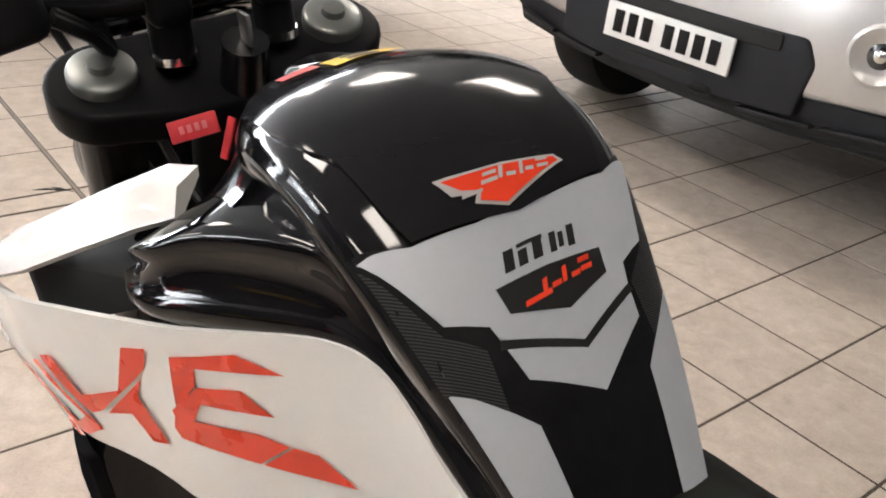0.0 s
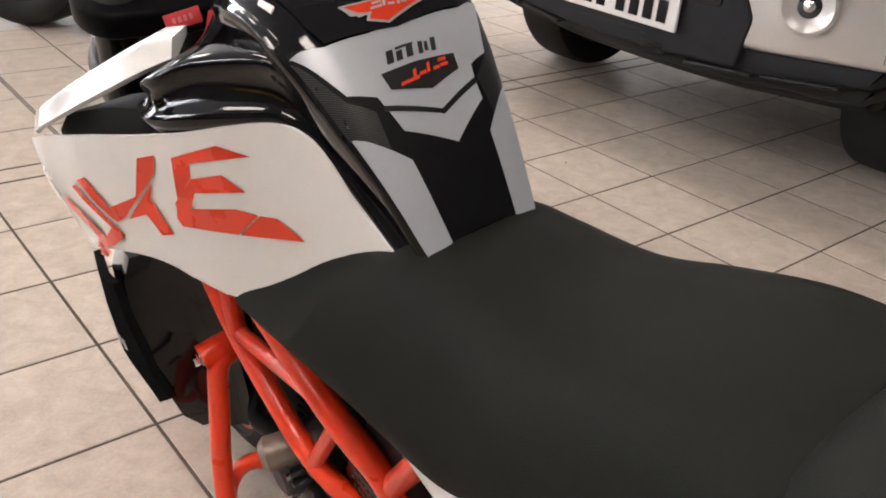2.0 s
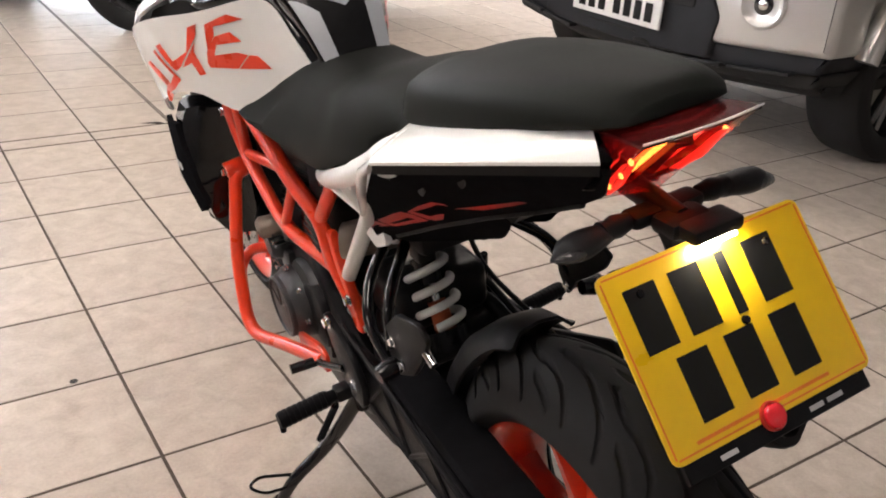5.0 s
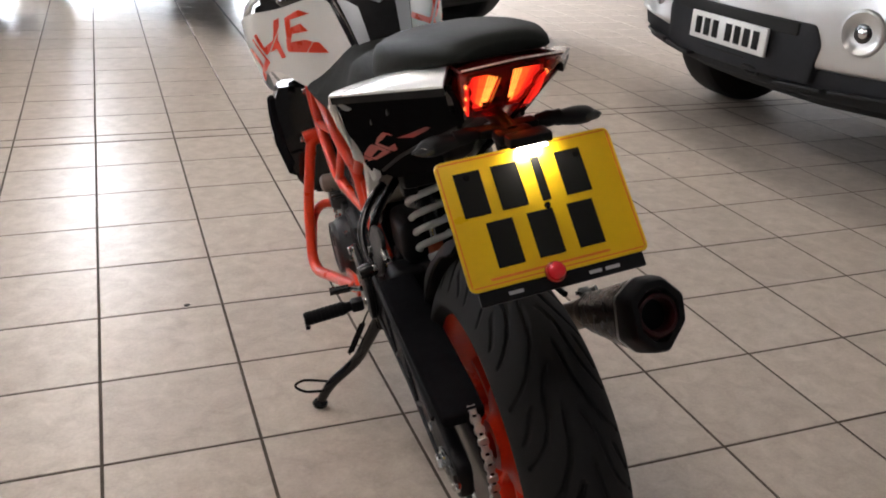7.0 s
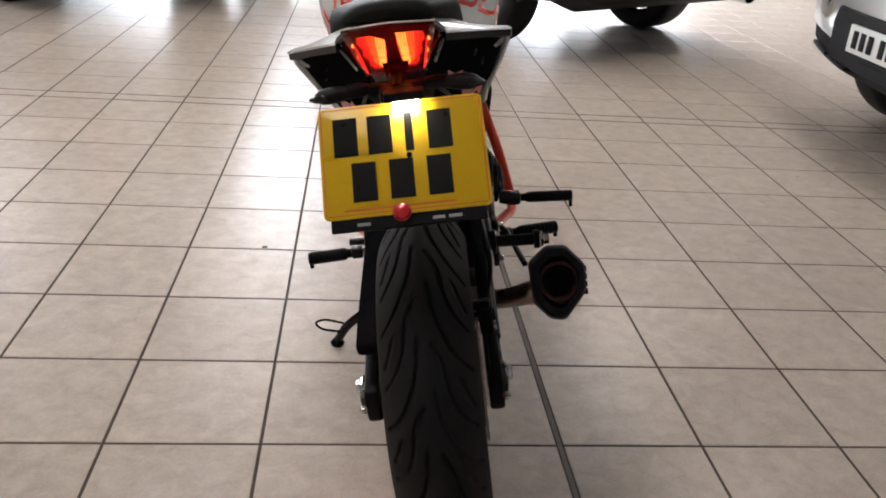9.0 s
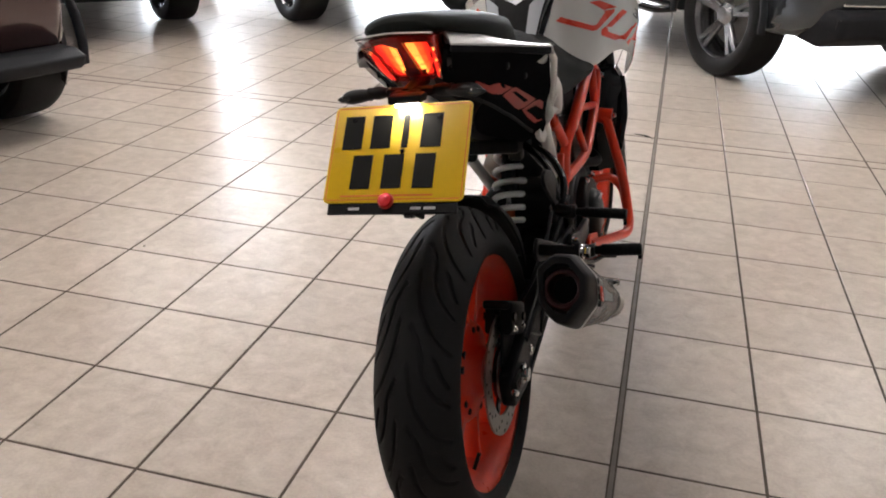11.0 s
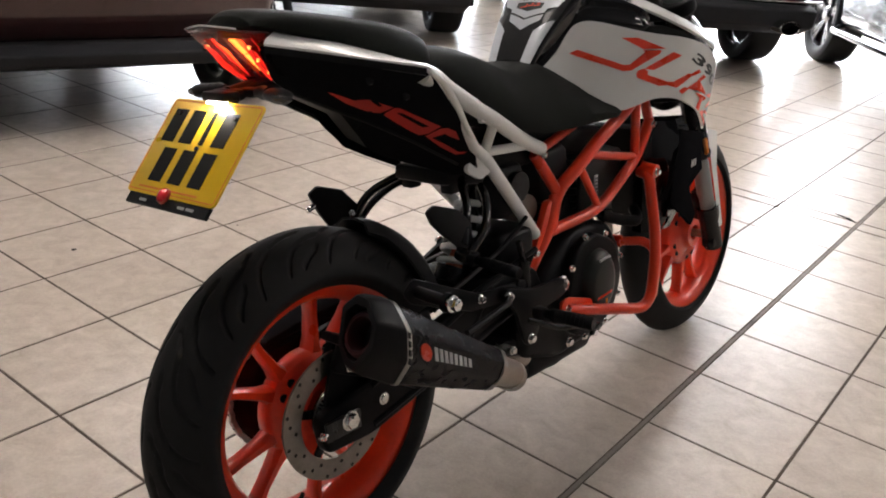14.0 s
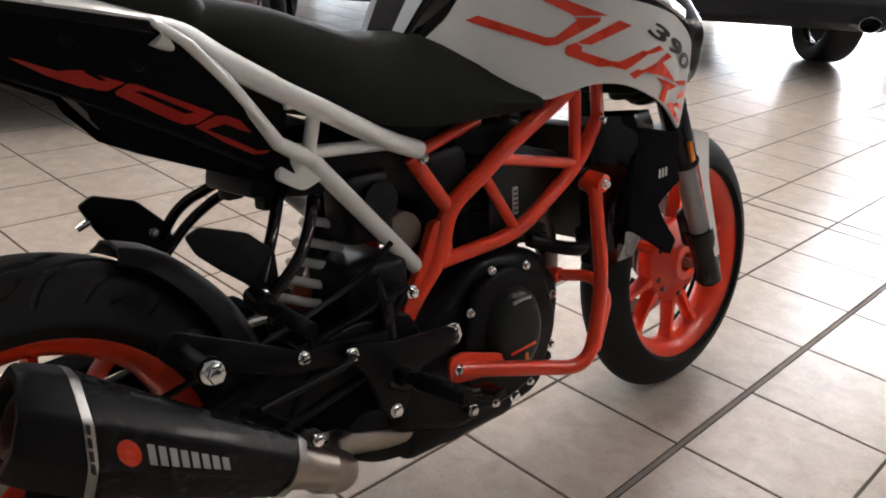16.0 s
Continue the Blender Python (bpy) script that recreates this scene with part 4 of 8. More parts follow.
for y, z in ((-0.012, 0.436), (0.048, 0.408)):
    tube(bm, [(0.052, y, z - 0.02), (0.110, y, z - 0.02)], 0.008, n=12)
bparts("slide_pin", bm, M_BLACKS, caliper)
bm = BM()
hexbolt(bm, (0.105, -0.010, 0.392), 0.0045, 0.006, (1, 0, 0))
hexbolt(bm, (0.105, 0.042, 0.372), 0.0045, 0.006, (1, 0, 0))
bparts("caliper_bolt", bm, M_CHROME, caliper)
bm = BM()
tube(bm, catmull([(0.09, 0.07, 0.40), (0.112, 0.12, 0.43), (0.112, 0.25, 0.455), (0.10, 0.40, 0.49), (0.105, 0.48, 0.54)], 6), 0.0045, n=8)
bpart("brake_hose", bm, M_BLACKP)

# -- tyre hugger --
bm = BM()
rings = []
for k in range(15):
    a = radians(20 + 45 * k / 14)
    r = 0.326 + 0.004 * math.sin(math.pi * k / 14) - 0.006 * max(0.0, (k - 12) / 2)
    ring = []
    e = 1.0 - 0.75 * (k / 14) ** 1.5
    n = 0.88 - 0.35 * max(0.0, k / 14 - 0.3)
    for x, dr in ((-0.078, -0.045 * e), (-0.070, -0.012), (-0.045, 0.004), (0, 0.008), (0.045, 0.004), (0.070, -0.012), (0.078, -0.045 * e)):
        ring.append((x * n, REAR.y + (r + dr) * math.cos(a), REAR.z + (r + dr) * math.sin(a)))
    for x, dr in ((0.074, -0.004 - 0.044 * e), (0.066, -0.016), (0.043, 0.0), (0, 0.004), (-0.043, 0.0), (-0.066, -0.016), (-0.074, -0.004 - 0.044 * e)):
        ring.append((x * n, REAR.y + (r + dr) * math.cos(a), REAR.z + (r + dr) * math.sin(a)))
    rings.append(ring)
loft(bm, rings)
bpart("tyre_hugger", bm, M_BLACKP, None, "black plastic tyre hugger")

# -- shock absorber --
TOP, BOT = Vector((0.0, 0.458, 0.594)), Vector((0.0, 0.370, 0.432))
ax = (BOT - TOP).normalized()
sd = ax.orthogonal().normalized()
up = ax.cross(sd)
bm = BM()
coil = []
turns, L = 5.0, (BOT - TOP).length
for k in range(int(turns * 20) + 1):
    f = k / (turns * 20)
    g = f ** 0.9
    a = 2 * math.pi * turns * f
    coil.append(TOP + ax * (0.012 + (L - 0.03) * g) + (sd * math.cos(a) + up * math.sin(a)) * 0.032)
tube(bm, coil, 0.0068, n=10)
shock = bpart("shock_spring", bm, M_WHITEP, None, "white coil spring of the shock absorber")
bm = BM()
tube(bm, [TOP - ax * 0.03, TOP + ax * 0.10], 0.020, n=20)
tube(bm, [BOT - ax * 0.012, BOT + ax * 0.02], 0.036, n=24)
tube(bm, [TOP - ax * 0.002, TOP + ax * 0.008], 0.038, n=24)
bpart("damper_body", bm, M_BLACKS, shock)
bm = BM()
tube(bm, [TOP + ax * 0.10, BOT], 0.007, n=14)
bpart("damper_rod", bm, M_CHROME, shock)
bm = BM()
tube(bm, [BOT - ax * 0.055, BOT - ax * 0.012], [0.014, 0.017], n=18)
bpart("bump_stop", bm, mat("orange_rubber", (0.45, 0.10, 0.03), 0.6, 0, 0.1, 20.0), shock, "orange rubber bump stop")

# -- pillion footpeg hangers: two bent tubes on each side; the left one ends in a broad bracket --
for s in (-1, 1):
    for pts in ([(0.056, 0.345, 0.640), (0.078, 0.318, 0.636), (0.130, 0.272, 0.600), (0.144, 0.242, 0.548)], [(0.086, 0.364, 0.622), (0.122, 0.336, 0.606), (0.153, 0.296, 0.568), (0.148, 0.252, 0.528)]):
        bm = BM()
        tube(bm, bend([(s * x, y, z) for x, y, z in pts], 0.04, 8), 0.0080, n=14)
        bpart("hanger_tube", bm, M_BLACKG, None, "bent black hanger tube")
    bm = BM()
    outline = [(0.133, 0.624), (0.155, 0.636), (0.214, 0.618), (0.253, 0.580), (0.265, 0.549), (0.230, 0.514), (0.186, 0.540), (0.153, 0.584), (0.142, 0.606)]
    if s > 0:
        outline = [(0.152, 0.624), (0.172, 0.633), (0.232, 0.613), (0.266, 0.583), (0.268, 0.546), (0.246, 0.516), (0.226, 0.548), (0.194, 0.573), (0.164, 0.600)]
    prism(bm, rounded(outline, 0.006), s * 0.140 - 0.004, s * 0.140 + 0.004, 0.002, 'x')
    bracket = bpart("peg_bracket", bm, M_BLACKP, None, "black pillion peg bracket")
    for q in (((0.232, 0.567), (0.211, 0.543)) if s < 0 else ((0.244, 0.532),)):
        for d in (-1, 1):
            bm = BM()
            hexbolt(bm, (s * 0.140 + d * 0.005, *q), 0.0055, 0.007, (d, 0, 0))
            bpart("bolt", bm, M_CHROME, bracket)
    if s < 0:
        bm = BM()
        tube(bm, [(-0.140, 0.146, 0.600), (-0.140, 0.128, 0.592)], [0.006, 0.005], n=10)
        bpart("bolt", bm, M_CHROME, bracket)
    bm = BM()
    tube(bm, [(s * 0.146, 0.226, 0.536), (s * 0.160, 0.224, 0.534), (s * 0.176, 0.222, 0.532)], [0.012, 0.014, 0.011], n=14)
    bpart("peg_hinge", bm, M_BLACKS, bracket, "footpeg hinge")
bm = BM()
box(bm, (0, 0.345, 0.640), (0.13, 0.12, 0.030), Matrix.Rotation(-0.15, 4, 'X'), 0.008)
for x in (-0.05, 0.05):
    box(bm, (x, 0.318, 0.632), (0.028, 0.030, 0.038), None, 0.005)
box(bm, (0.0, 0.40, 0.655), (0.12, 0.08, 0.05), bevel=0.012)
bpart("under_tray", bm, M_BLACKP, None, "black plastic tray under the tail")


# -- orange trellis frame --
def frame_tubes(s):
    N = {
        'head': (0.060, 0.985, 0.762), 'top': (0.120, 0.866, 0.724), 'rail': (0.113, 0.722, 0.650), 'join': (0.106, 0.660, 0.606), 'node': (0.090, 0.606, 0.565),
        'foot': (0.088, 0.585, 0.482), 'plate': (0.078, 0.506, 0.402), 'bolt': (0.121, 0.936, 0.668), 'knee': (0.120, 0.886, 0.594), 'low': (0.117, 0.732, 0.503),
        'rear': (0.076, 0.548, 0.652), 'back': (0.078, 0.688, 0.690)}
    P = {k: Vector((v[0] * s, v[1], v[2])) for k, v in N.items()}
    tubes = [
        ((P['head'], P['top'], P['rail'], P['join'], P['node'], P['foot']), 0.0145), ((P['top'] + Vector((0, 0.01, -0.005)), P['knee'] + Vector((0, -0.01, 0.006))), 0.0105),
        ((P['bolt'], P['knee'], P['low'], P['foot']), 0.0125), ((P['rail'] + Vector((0, -0.03, -0.02)), P['knee']), 0.0095), ((P['join'] + Vector((0, 0.008, 0.004)), P['low']), 0.0090),
        ((P['rear'], P['node']), 0.0125), ((P['rear'], P['back']), 0.0095), ((P['node'] + Vector((0, -0.002, -0.01)), P['foot'] + Vector((0, -0.006, 0.0)), P['plate']), 0.0145),
        ((P['bolt'], Vector((0.075 * s, 0.99, 0.72))), 0.0115)]
    for pts, r in tubes:
        bm = BM()
        tube(bm, bend(pts, 0.05, 6), r, n=14)
        bpart("frame_tube", bm, M_ORANGE)
    bm = BM()
    prism(bm, rounded([(0.490, 0.398), (0.515, 0.440), (0.547, 0.490), (0.574, 0.548), (0.612, 0.552), (0.612, 0.490), (0.572, 0.452), (0.536, 0.415), (0.518, 0.392)], 0.010), s * 0.084 - 0.009, s * 0.084 + 0.009, 0.004, 'x')
    bpart("frame_plate", bm, M_ORANGE, None, "orange swingarm pivot plate")
    for c, r in (((s * 0.130, 0.936, 0.662), 0.007), ((s * 0.096, 0.520, 0.452), 0.008)):
        bm = BM()
        hexbolt(bm, c, r, 0.010, (s, 0, 0))
        bpart("frame_bolt", bm, M_CHROME)


for s in (-1, 1):
    frame_tubes(s)

# -- orange crash bars --
for s in (-1, 1):
    bm = BM()
    tube(bm, bend([(s * 0.116, 0.905, 0.556), (s * 0.146, 0.897, 0.552), (s * 0.186, 0.868, 0.400), (s * 0.208, 0.806, 0.268), (s * 0.172, 0.690, 0.294), (s * 0.146, 0.565, 0.325)], 0.05, 8), 0.0125, n=14)
    bar = bpart("crash_bar", bm, M_ORANGE, None, "orange tubular crash bar")
    bm = BM()
    tube(bm, bend([(s * 0.090, 0.850, 0.396), (s * 0.150, 0.888, 0.398), (s * 0.178, 0.892, 0.365), (s * 0.202, 0.826, 0.292)], 0.04, 8), 0.0105, n=14)
    bpart("bar_loop", bm, M_ORANGE, bar)
    bm = BM()
    prism(bm, rounded([(0.548, 0.305), (0.545, 0.345), (0.575, 0.350), (0.690, 0.312), (0.690, 0.285), (0.575, 0.300)], 0.012), s * 0.142 - 0.004, s * 0.142 + 0.004, 0.002, 'x')
    bpart("bar_bracket", bm, M_ORANGE, bar)
    for pts, r in (([(s * 0.125, 0.905, 0.565), (s * 0.160, 0.905, 0.560)], 0.016), ([(s * 0.080, 0.848, 0.398), (s * 0.104, 0.852, 0.398)], 0.014)):
        bm = BM()
        tube(bm, pts, r, n=16)
        bpart("bar_clamp", bm, M_ORANGE, bar)
    for c in ((s * 0.147, 0.563, 0.326), (s * 0.160, 0.905, 0.560)):
        bm = BM()
        hexbolt(bm, c, 0.007, 0.010, (s, 0, 0))
        bpart("bar_bolt", bm, M_CHROME, bar)

# -- white rear subframe --
for s in (-1, 1):
    X = lambda v: Vector((v[0] * s, v[1], v[2]))
    spec = [
        ([(0.158, 0.140, 0.852), (0.144, 0.200, 0.828), (0.139, 0.305, 0.772), (0.136, 0.346, 0.752), (0.105, 0.486, 0.686), (0.088, 0.554, 0.663)], 0.0140),
        ([(0.105, 0.345, 0.690), (0.078, 0.557, 0.471)], 0.0125),
        ([(0.105, 0.352, 0.682), (0.132, 0.292, 0.712), (0.145, 0.240, 0.776), (0.150, 0.196, 0.826)], [0.0115, 0.0095, 0.0075, 0.0095]),
        ([(0.135, 0.347, 0.748), (0.106, 0.352, 0.690)], 0.0095),
        ([(0.104, 0.488, 0.682), (0.106, 0.352, 0.690)], 0.0090)]
    for i, (pts, r) in enumerate(spec):
        bm = BM()
        pts = [X(p) for p in pts]
        if i == 0:
            tube(bm, bend(pts, 0.05, 8), r, n=18, hollow=0.03)
        elif i == 1:
            tube(bm, pts, r, n=18, hollow=0.03)
        else:
            tube(bm, pts, r, n=14)
        bpart("subframe_tube", bm, M_WHITEP, None, "white subframe tube")
        if i < 2:
            # Dark plug put in for the shade inside the hollow white tube.
            bm = BM()
            d = (pts[-1] - pts[-2]).normalized()
            tube(bm, [pts[-1] - d * 0.028, pts[-1] - d * 0.012], r * 0.69, n=14)
            bpart("tube_bore", bm, M_HOLESHADE, None, "dark plug for the shade in the open tube end")
    bm = BM()
    box(bm, X((0.139, 0.312, 0.757)), (0.010, 0.022, 0.010), bevel=0.003)
    bpart("cable_lug", bm, M_WHITEP)
    bm = BM()
    prism(bm, rounded([(0.300, 0.662), (0.318, 0.700), (0.348, 0.704), (0.384, 0.656), (0.340, 0.640)], 0.010), s * 0.102 - 0.005, s * 0.102 + 0.005, 0.002, 'x')
    bpart("subframe_gusset", bm, M_WHITEP)
    bm = BM()
    hexbolt(bm, (s * 0.090, 0.560, 0.650), 0.007, 0.008, (s, 0.2, 0))
    bpart("subframe_bolt", bm, M_CHROME)

# -- tail unit --
def tail_half(y):
    """Half width of the tail's ledge along the bike."""
    return 0.076 + 0.107 * (min(y, 0.13) + 0.10) / 0.222


def tail_top(y):
    return 0.870 - 0.215 * (y - 0.124)


def fx_tail(y, z):
    return max(0.034, -0.757 + 0.647 * y + 0.98 * z)


for s in (-1, 1):
    # white ledge beside the pillion seat
    bm = BM()
    rings, under = [], []
    for k in range(-3, 15):
        f = max(k, 0) / 14
        nose = (0.0, 0.0015, 0.006, 0.014)[max(-k, 0)]
        yo, yi = 0.124 - 0.221 * f, 0.206 - 0.252 * f
        h, t = tail_half(yo), tail_top(yo)
        inn = 0.092 - 0.042 * f ** 1.2
        zi = t - 0.010 + 0.026 * min(1.0, f * 1.6)
        fwd = 0.006 * max(-k, 0) ** 0.6
        q = lambda g, dz: (s * (inn + (h - inn) * g), yi + (yo - yi) * g + fwd, zi + (t - zi) * g + dz - nose)
        rings.append([q(0, 0), q(0.5, 0.002), q(0.9, 0.0015), q(1.0, -0.002), q(1.0, -0.0050), q(0.92, -0.0055), q(0, -0.0055)])
        if k >= 0:
            under.append([q(0, -0.0058), q(0.5, -0.0058), q(0.985, -0.0058), q(0.975, -0.016), q(0.5, -0.022), q(0, -0.022)])
    loft(bm, rings)
    ledge = bpart("tail_ledge", bm, M_WHITE, None, "glossy white tail fairing ledge")
    # the ledge flares out of the subframe tube
    bm = BM()
    rings = []
    key = [(0.1375, 0.160, 0.8635, 0.0450, -0.0405, 0.0050, 0.0015, 0.0045), (0.1400, 0.188, 0.8480, 0.0300, -0.0220, 0.0040, 0.0040, 0.0090), (0.1410, 0.225, 0.8180, 0.0180, -0.0100, 0.0030, 0.0065, 0.0125), (0.1398, 0.285, 0.7835, 0.0146, 0.0, 0.0, 0.0066, 0.0128)]
    for cx, cy, cz, ax_, ay_, az_, by_, bz_ in catmull(key, 4):
        rings.append([(s * (cx + ax_ * math.cos(a)), cy + ay_ * math.cos(a) + by_ * math.sin(a), cz + az_ * math.cos(a) + bz_ * math.sin(a)) for a in [k * math.pi / 9 for k in range(18)]])
    loft(bm, rings)
    bpart("ledge_flare", bm, M_WHITEP, ledge, "white flare into the subframe tube", angle=60)
    bm = BM()
    loft(bm, under)
    bpart("ledge_lining", bm, M_BLACKP, None, "black lining under the tail ledge")
    # white front edge that runs down the side
    bm = BM()
    edge = [(0.128, 0.866), (0.170, 0.838), (0.220, 0.790), (0.290, 0.716), (0.312, 0.692)]
    tube(bm, [(s * (fx_tail(y, z) + 0.002), y, z) for y, z in edge], [0.0050, 0.0062, 0.0056, 0.0046, 0.0025], n=12)
    bpart("tail_edge", bm, M_WHITE)
    # black side panel
    outline = rounded([(0.136, 0.862), (0.220, 0.786), (0.300, 0.704), (0.330, 0.664), (0.316, 0.656), (0.290, 0.676), (0.190, 0.732), (0.100, 0.777), (0.030, 0.808), (-0.030, 0.838), (-0.060, 0.858), (-0.098, 0.908), (0.02, 0.880)], 0.008)
    bpart("tail_side_panel", curved_panel(outline, fx_tail, s, 0.004, 0.02), M_PANEL, None, "black tail side panel")
    low_edge = rounded([(0.318, 0.690), (0.330, 0.660), (0.312, 0.650), (0.187, 0.698), (0.135, 0.722), (0.102, 0.760), (0.095, 0.790), (0.19, 0.755)], 0.006)
    bpart("tail_lower_panel", curved_panel(low_edge, lambda y, z: max(0.034, fx_tail(y, z) - 0.010), s, 0.004, 0.02), M_PANEL, None, "black inner tail panel")
    bm = BM()
    low = [(0.290, 0.678), (0.190, 0.733), (0.100, 0.778), (0.030, 0.809), (-0.030, 0.838)]
    tube(bm, [(s * (fx_tail(y, z) - 0.001), y, z) for y, z in low], 0.0035, n=8)
    bpart("panel_moulding", bm, M_BLACKP)
    pocket = rounded([(0.170, 0.822), (0.095, 0.852), (0.040, 0.868), (0.060, 0.842), (0.150, 0.800)], 0.008)
    bpart("panel_pocket", curved_panel(pocket, fx_tail, s, 0, 0.02, 0.0008), M_PANEL, None, "shallow dark pocket", clean=False)
    for y, z in ((0.130, 0.820), (0.065, 0.850)):
        bm = BM()
        lathe(bm, [(0.0, 0.004), (0.006, 0.003), (0.0085, 0.0)], (s * fx_tail(y, z), y, z), n=14, axis='x')
        bpart("panel_fastener", bm, M_BLACKP)
    # red stretched number on the panel, with a thin streak that runs out to the back
    three = [(0.081, 0.817), (0.123, 0.800), (0.109, 0.792), (0.098, 0.794), (0.088, 0.801), (0.062, 0.817), (0.069, 0.818)]
    nine = [(0.125, 0.799), (0.133, 0.798), (0.215, 0.758), (0.203, 0.746), (0.190, 0.745), (0.174, 0.753), (0.117, 0.787), (0.116, 0.791)]
    hook = [(0.201, 0.742), (0.217, 0.754), (0.227, 0.754), (0.244, 0.746), (0.261, 0.728), (0.245, 0.735), (0.230, 0.743), (0.214, 0.737)]
    flick = [(0.201, 0.742), (0.214, 0.737), (0.243, 0.722), (0.274, 0.704), (0.288, 0.703), (0.285, 0.699), (0.272, 0.699), (0.239, 0.717)]
    slits = [[(0.083, 0.815), (0.091, 0.814), (0.106, 0.804), (0.100, 0.804)], [(0.132, 0.790), (0.141, 0.789), (0.196, 0.760), (0.187, 0.759)]]
    streak = [(0.018, 0.834), (0.026, 0.832), (0.062, 0.817), (0.098, 0.796), (0.088, 0.797), (0.052, 0.813)]
    turn = (lambda st: st) if s > 0 else (lambda st: [(0.305 - (y - 0.080) * 0.85, 0.695 + (0.815 - z) * 0.85) for y, z in st])
    if s < 0:
        streak = [(0.024, 0.826), (0.032, 0.826), (0.092, 0.800), (0.126, 0.786), (0.090, 0.794), (0.045, 0.815)]
    for st in (three, nine, hook, flick):
        bpart("number_decal", curved_panel(turn(st), fx_tail, s, 0, 0.02, 0.0012), M_REDDIM, None, "red slanted number decal", clean=False)
    for st in slits:
        bpart("decal_gap", curved_panel(turn(st), fx_tail, s, 0, 0.02, 0.0018), M_PANEL, None, "", clean=False)
    bpart("decal_streak", curved_panel(streak, fx_tail, s, 0, 0.02, 0.0010), M_REDDIM, None, "thin red streak", clean=False)
bm = BM()
rings = []
for y, z0, z1, h in ((0.36, 0.655, 0.76, 0.070), (0.28, 0.655, 0.82, 0.090), (0.20, 0.690, 0.862, 0.100), (0.13, 0.728, 0.878, 0.090), (0.09, 0.775, 0.887, 0.083), (0.0, 0.818, 0.905, 0.062), (-0.06, 0.858, 0.915, 0.048)):
    rings.append([(-0.018, y, z0 + 0.012), (0.018, y, z0 + 0.012), (h * 0.72, y, z0 * 0.2 + z1 * 0.8), (h * 0.7, y, z1), (-h * 0.7, y, z1), (-h * 0.72, y, z0 * 0.2 + z1 * 0.8)])
loft(bm, rings)
bpart("tail_core", bm, M_BLACKP, None, "black inner tail box")

# -- tail light: a raked face between the two panels --
def lens_ring(f, g=0.0):
    """Section of the tail light, from its root inside the tail (0) to its raked face (1)."""
    d = 0.045 * (1 - f)
    out = []
    for x, y, z in ((-0.068, -0.124, 0.931), (0.0, -0.144, 0.937), (0.068, -0.124, 0.931), (0.062, -0.100, 0.900), (0.048, -0.060, 0.858), (0.0, -0.078, 0.858), (-0.048, -0.060, 0.858), (-0.062, -0.100, 0.900)):
        out.append((x * 0.89 * (1 - g) * (1 - 0.10 * (1 - f)), y + d + g * 0.02, z + (0.90 - z) * g))
    return out


bm = BM()
loft(bm, [lens_ring(0), lens_ring(0.8), lens_ring(1.0), [tuple(Vector(p) * 0.94 + Vector((0, -0.1015, 0.898)) * 0.06) for p in lens_ring(1.0)]])
light = bpart("tail_light", bm, M_LENS, None, "lit red tail light with a raked lens", angle=25)
# Housing coloured dark red to carry the lit lens's glow.
bm = BM()
loft(bm, [[(x * 0.80, y + 0.030, z) for x, y, z in lens_ring(1.0)], [(x * 0.93, y + 0.0255, 0.895 + (z - 0.895) * 0.94) for x, y, z in lens_ring(1.0)], [(x * 0.12, y + 0.0245, 0.895 + (z - 0.895) * 0.5) for x, y, z in lens_ring(1.0)]])
bpart("light_housing", bm, M_BOWL, light, "tail light inside, coloured dark red for the glow")
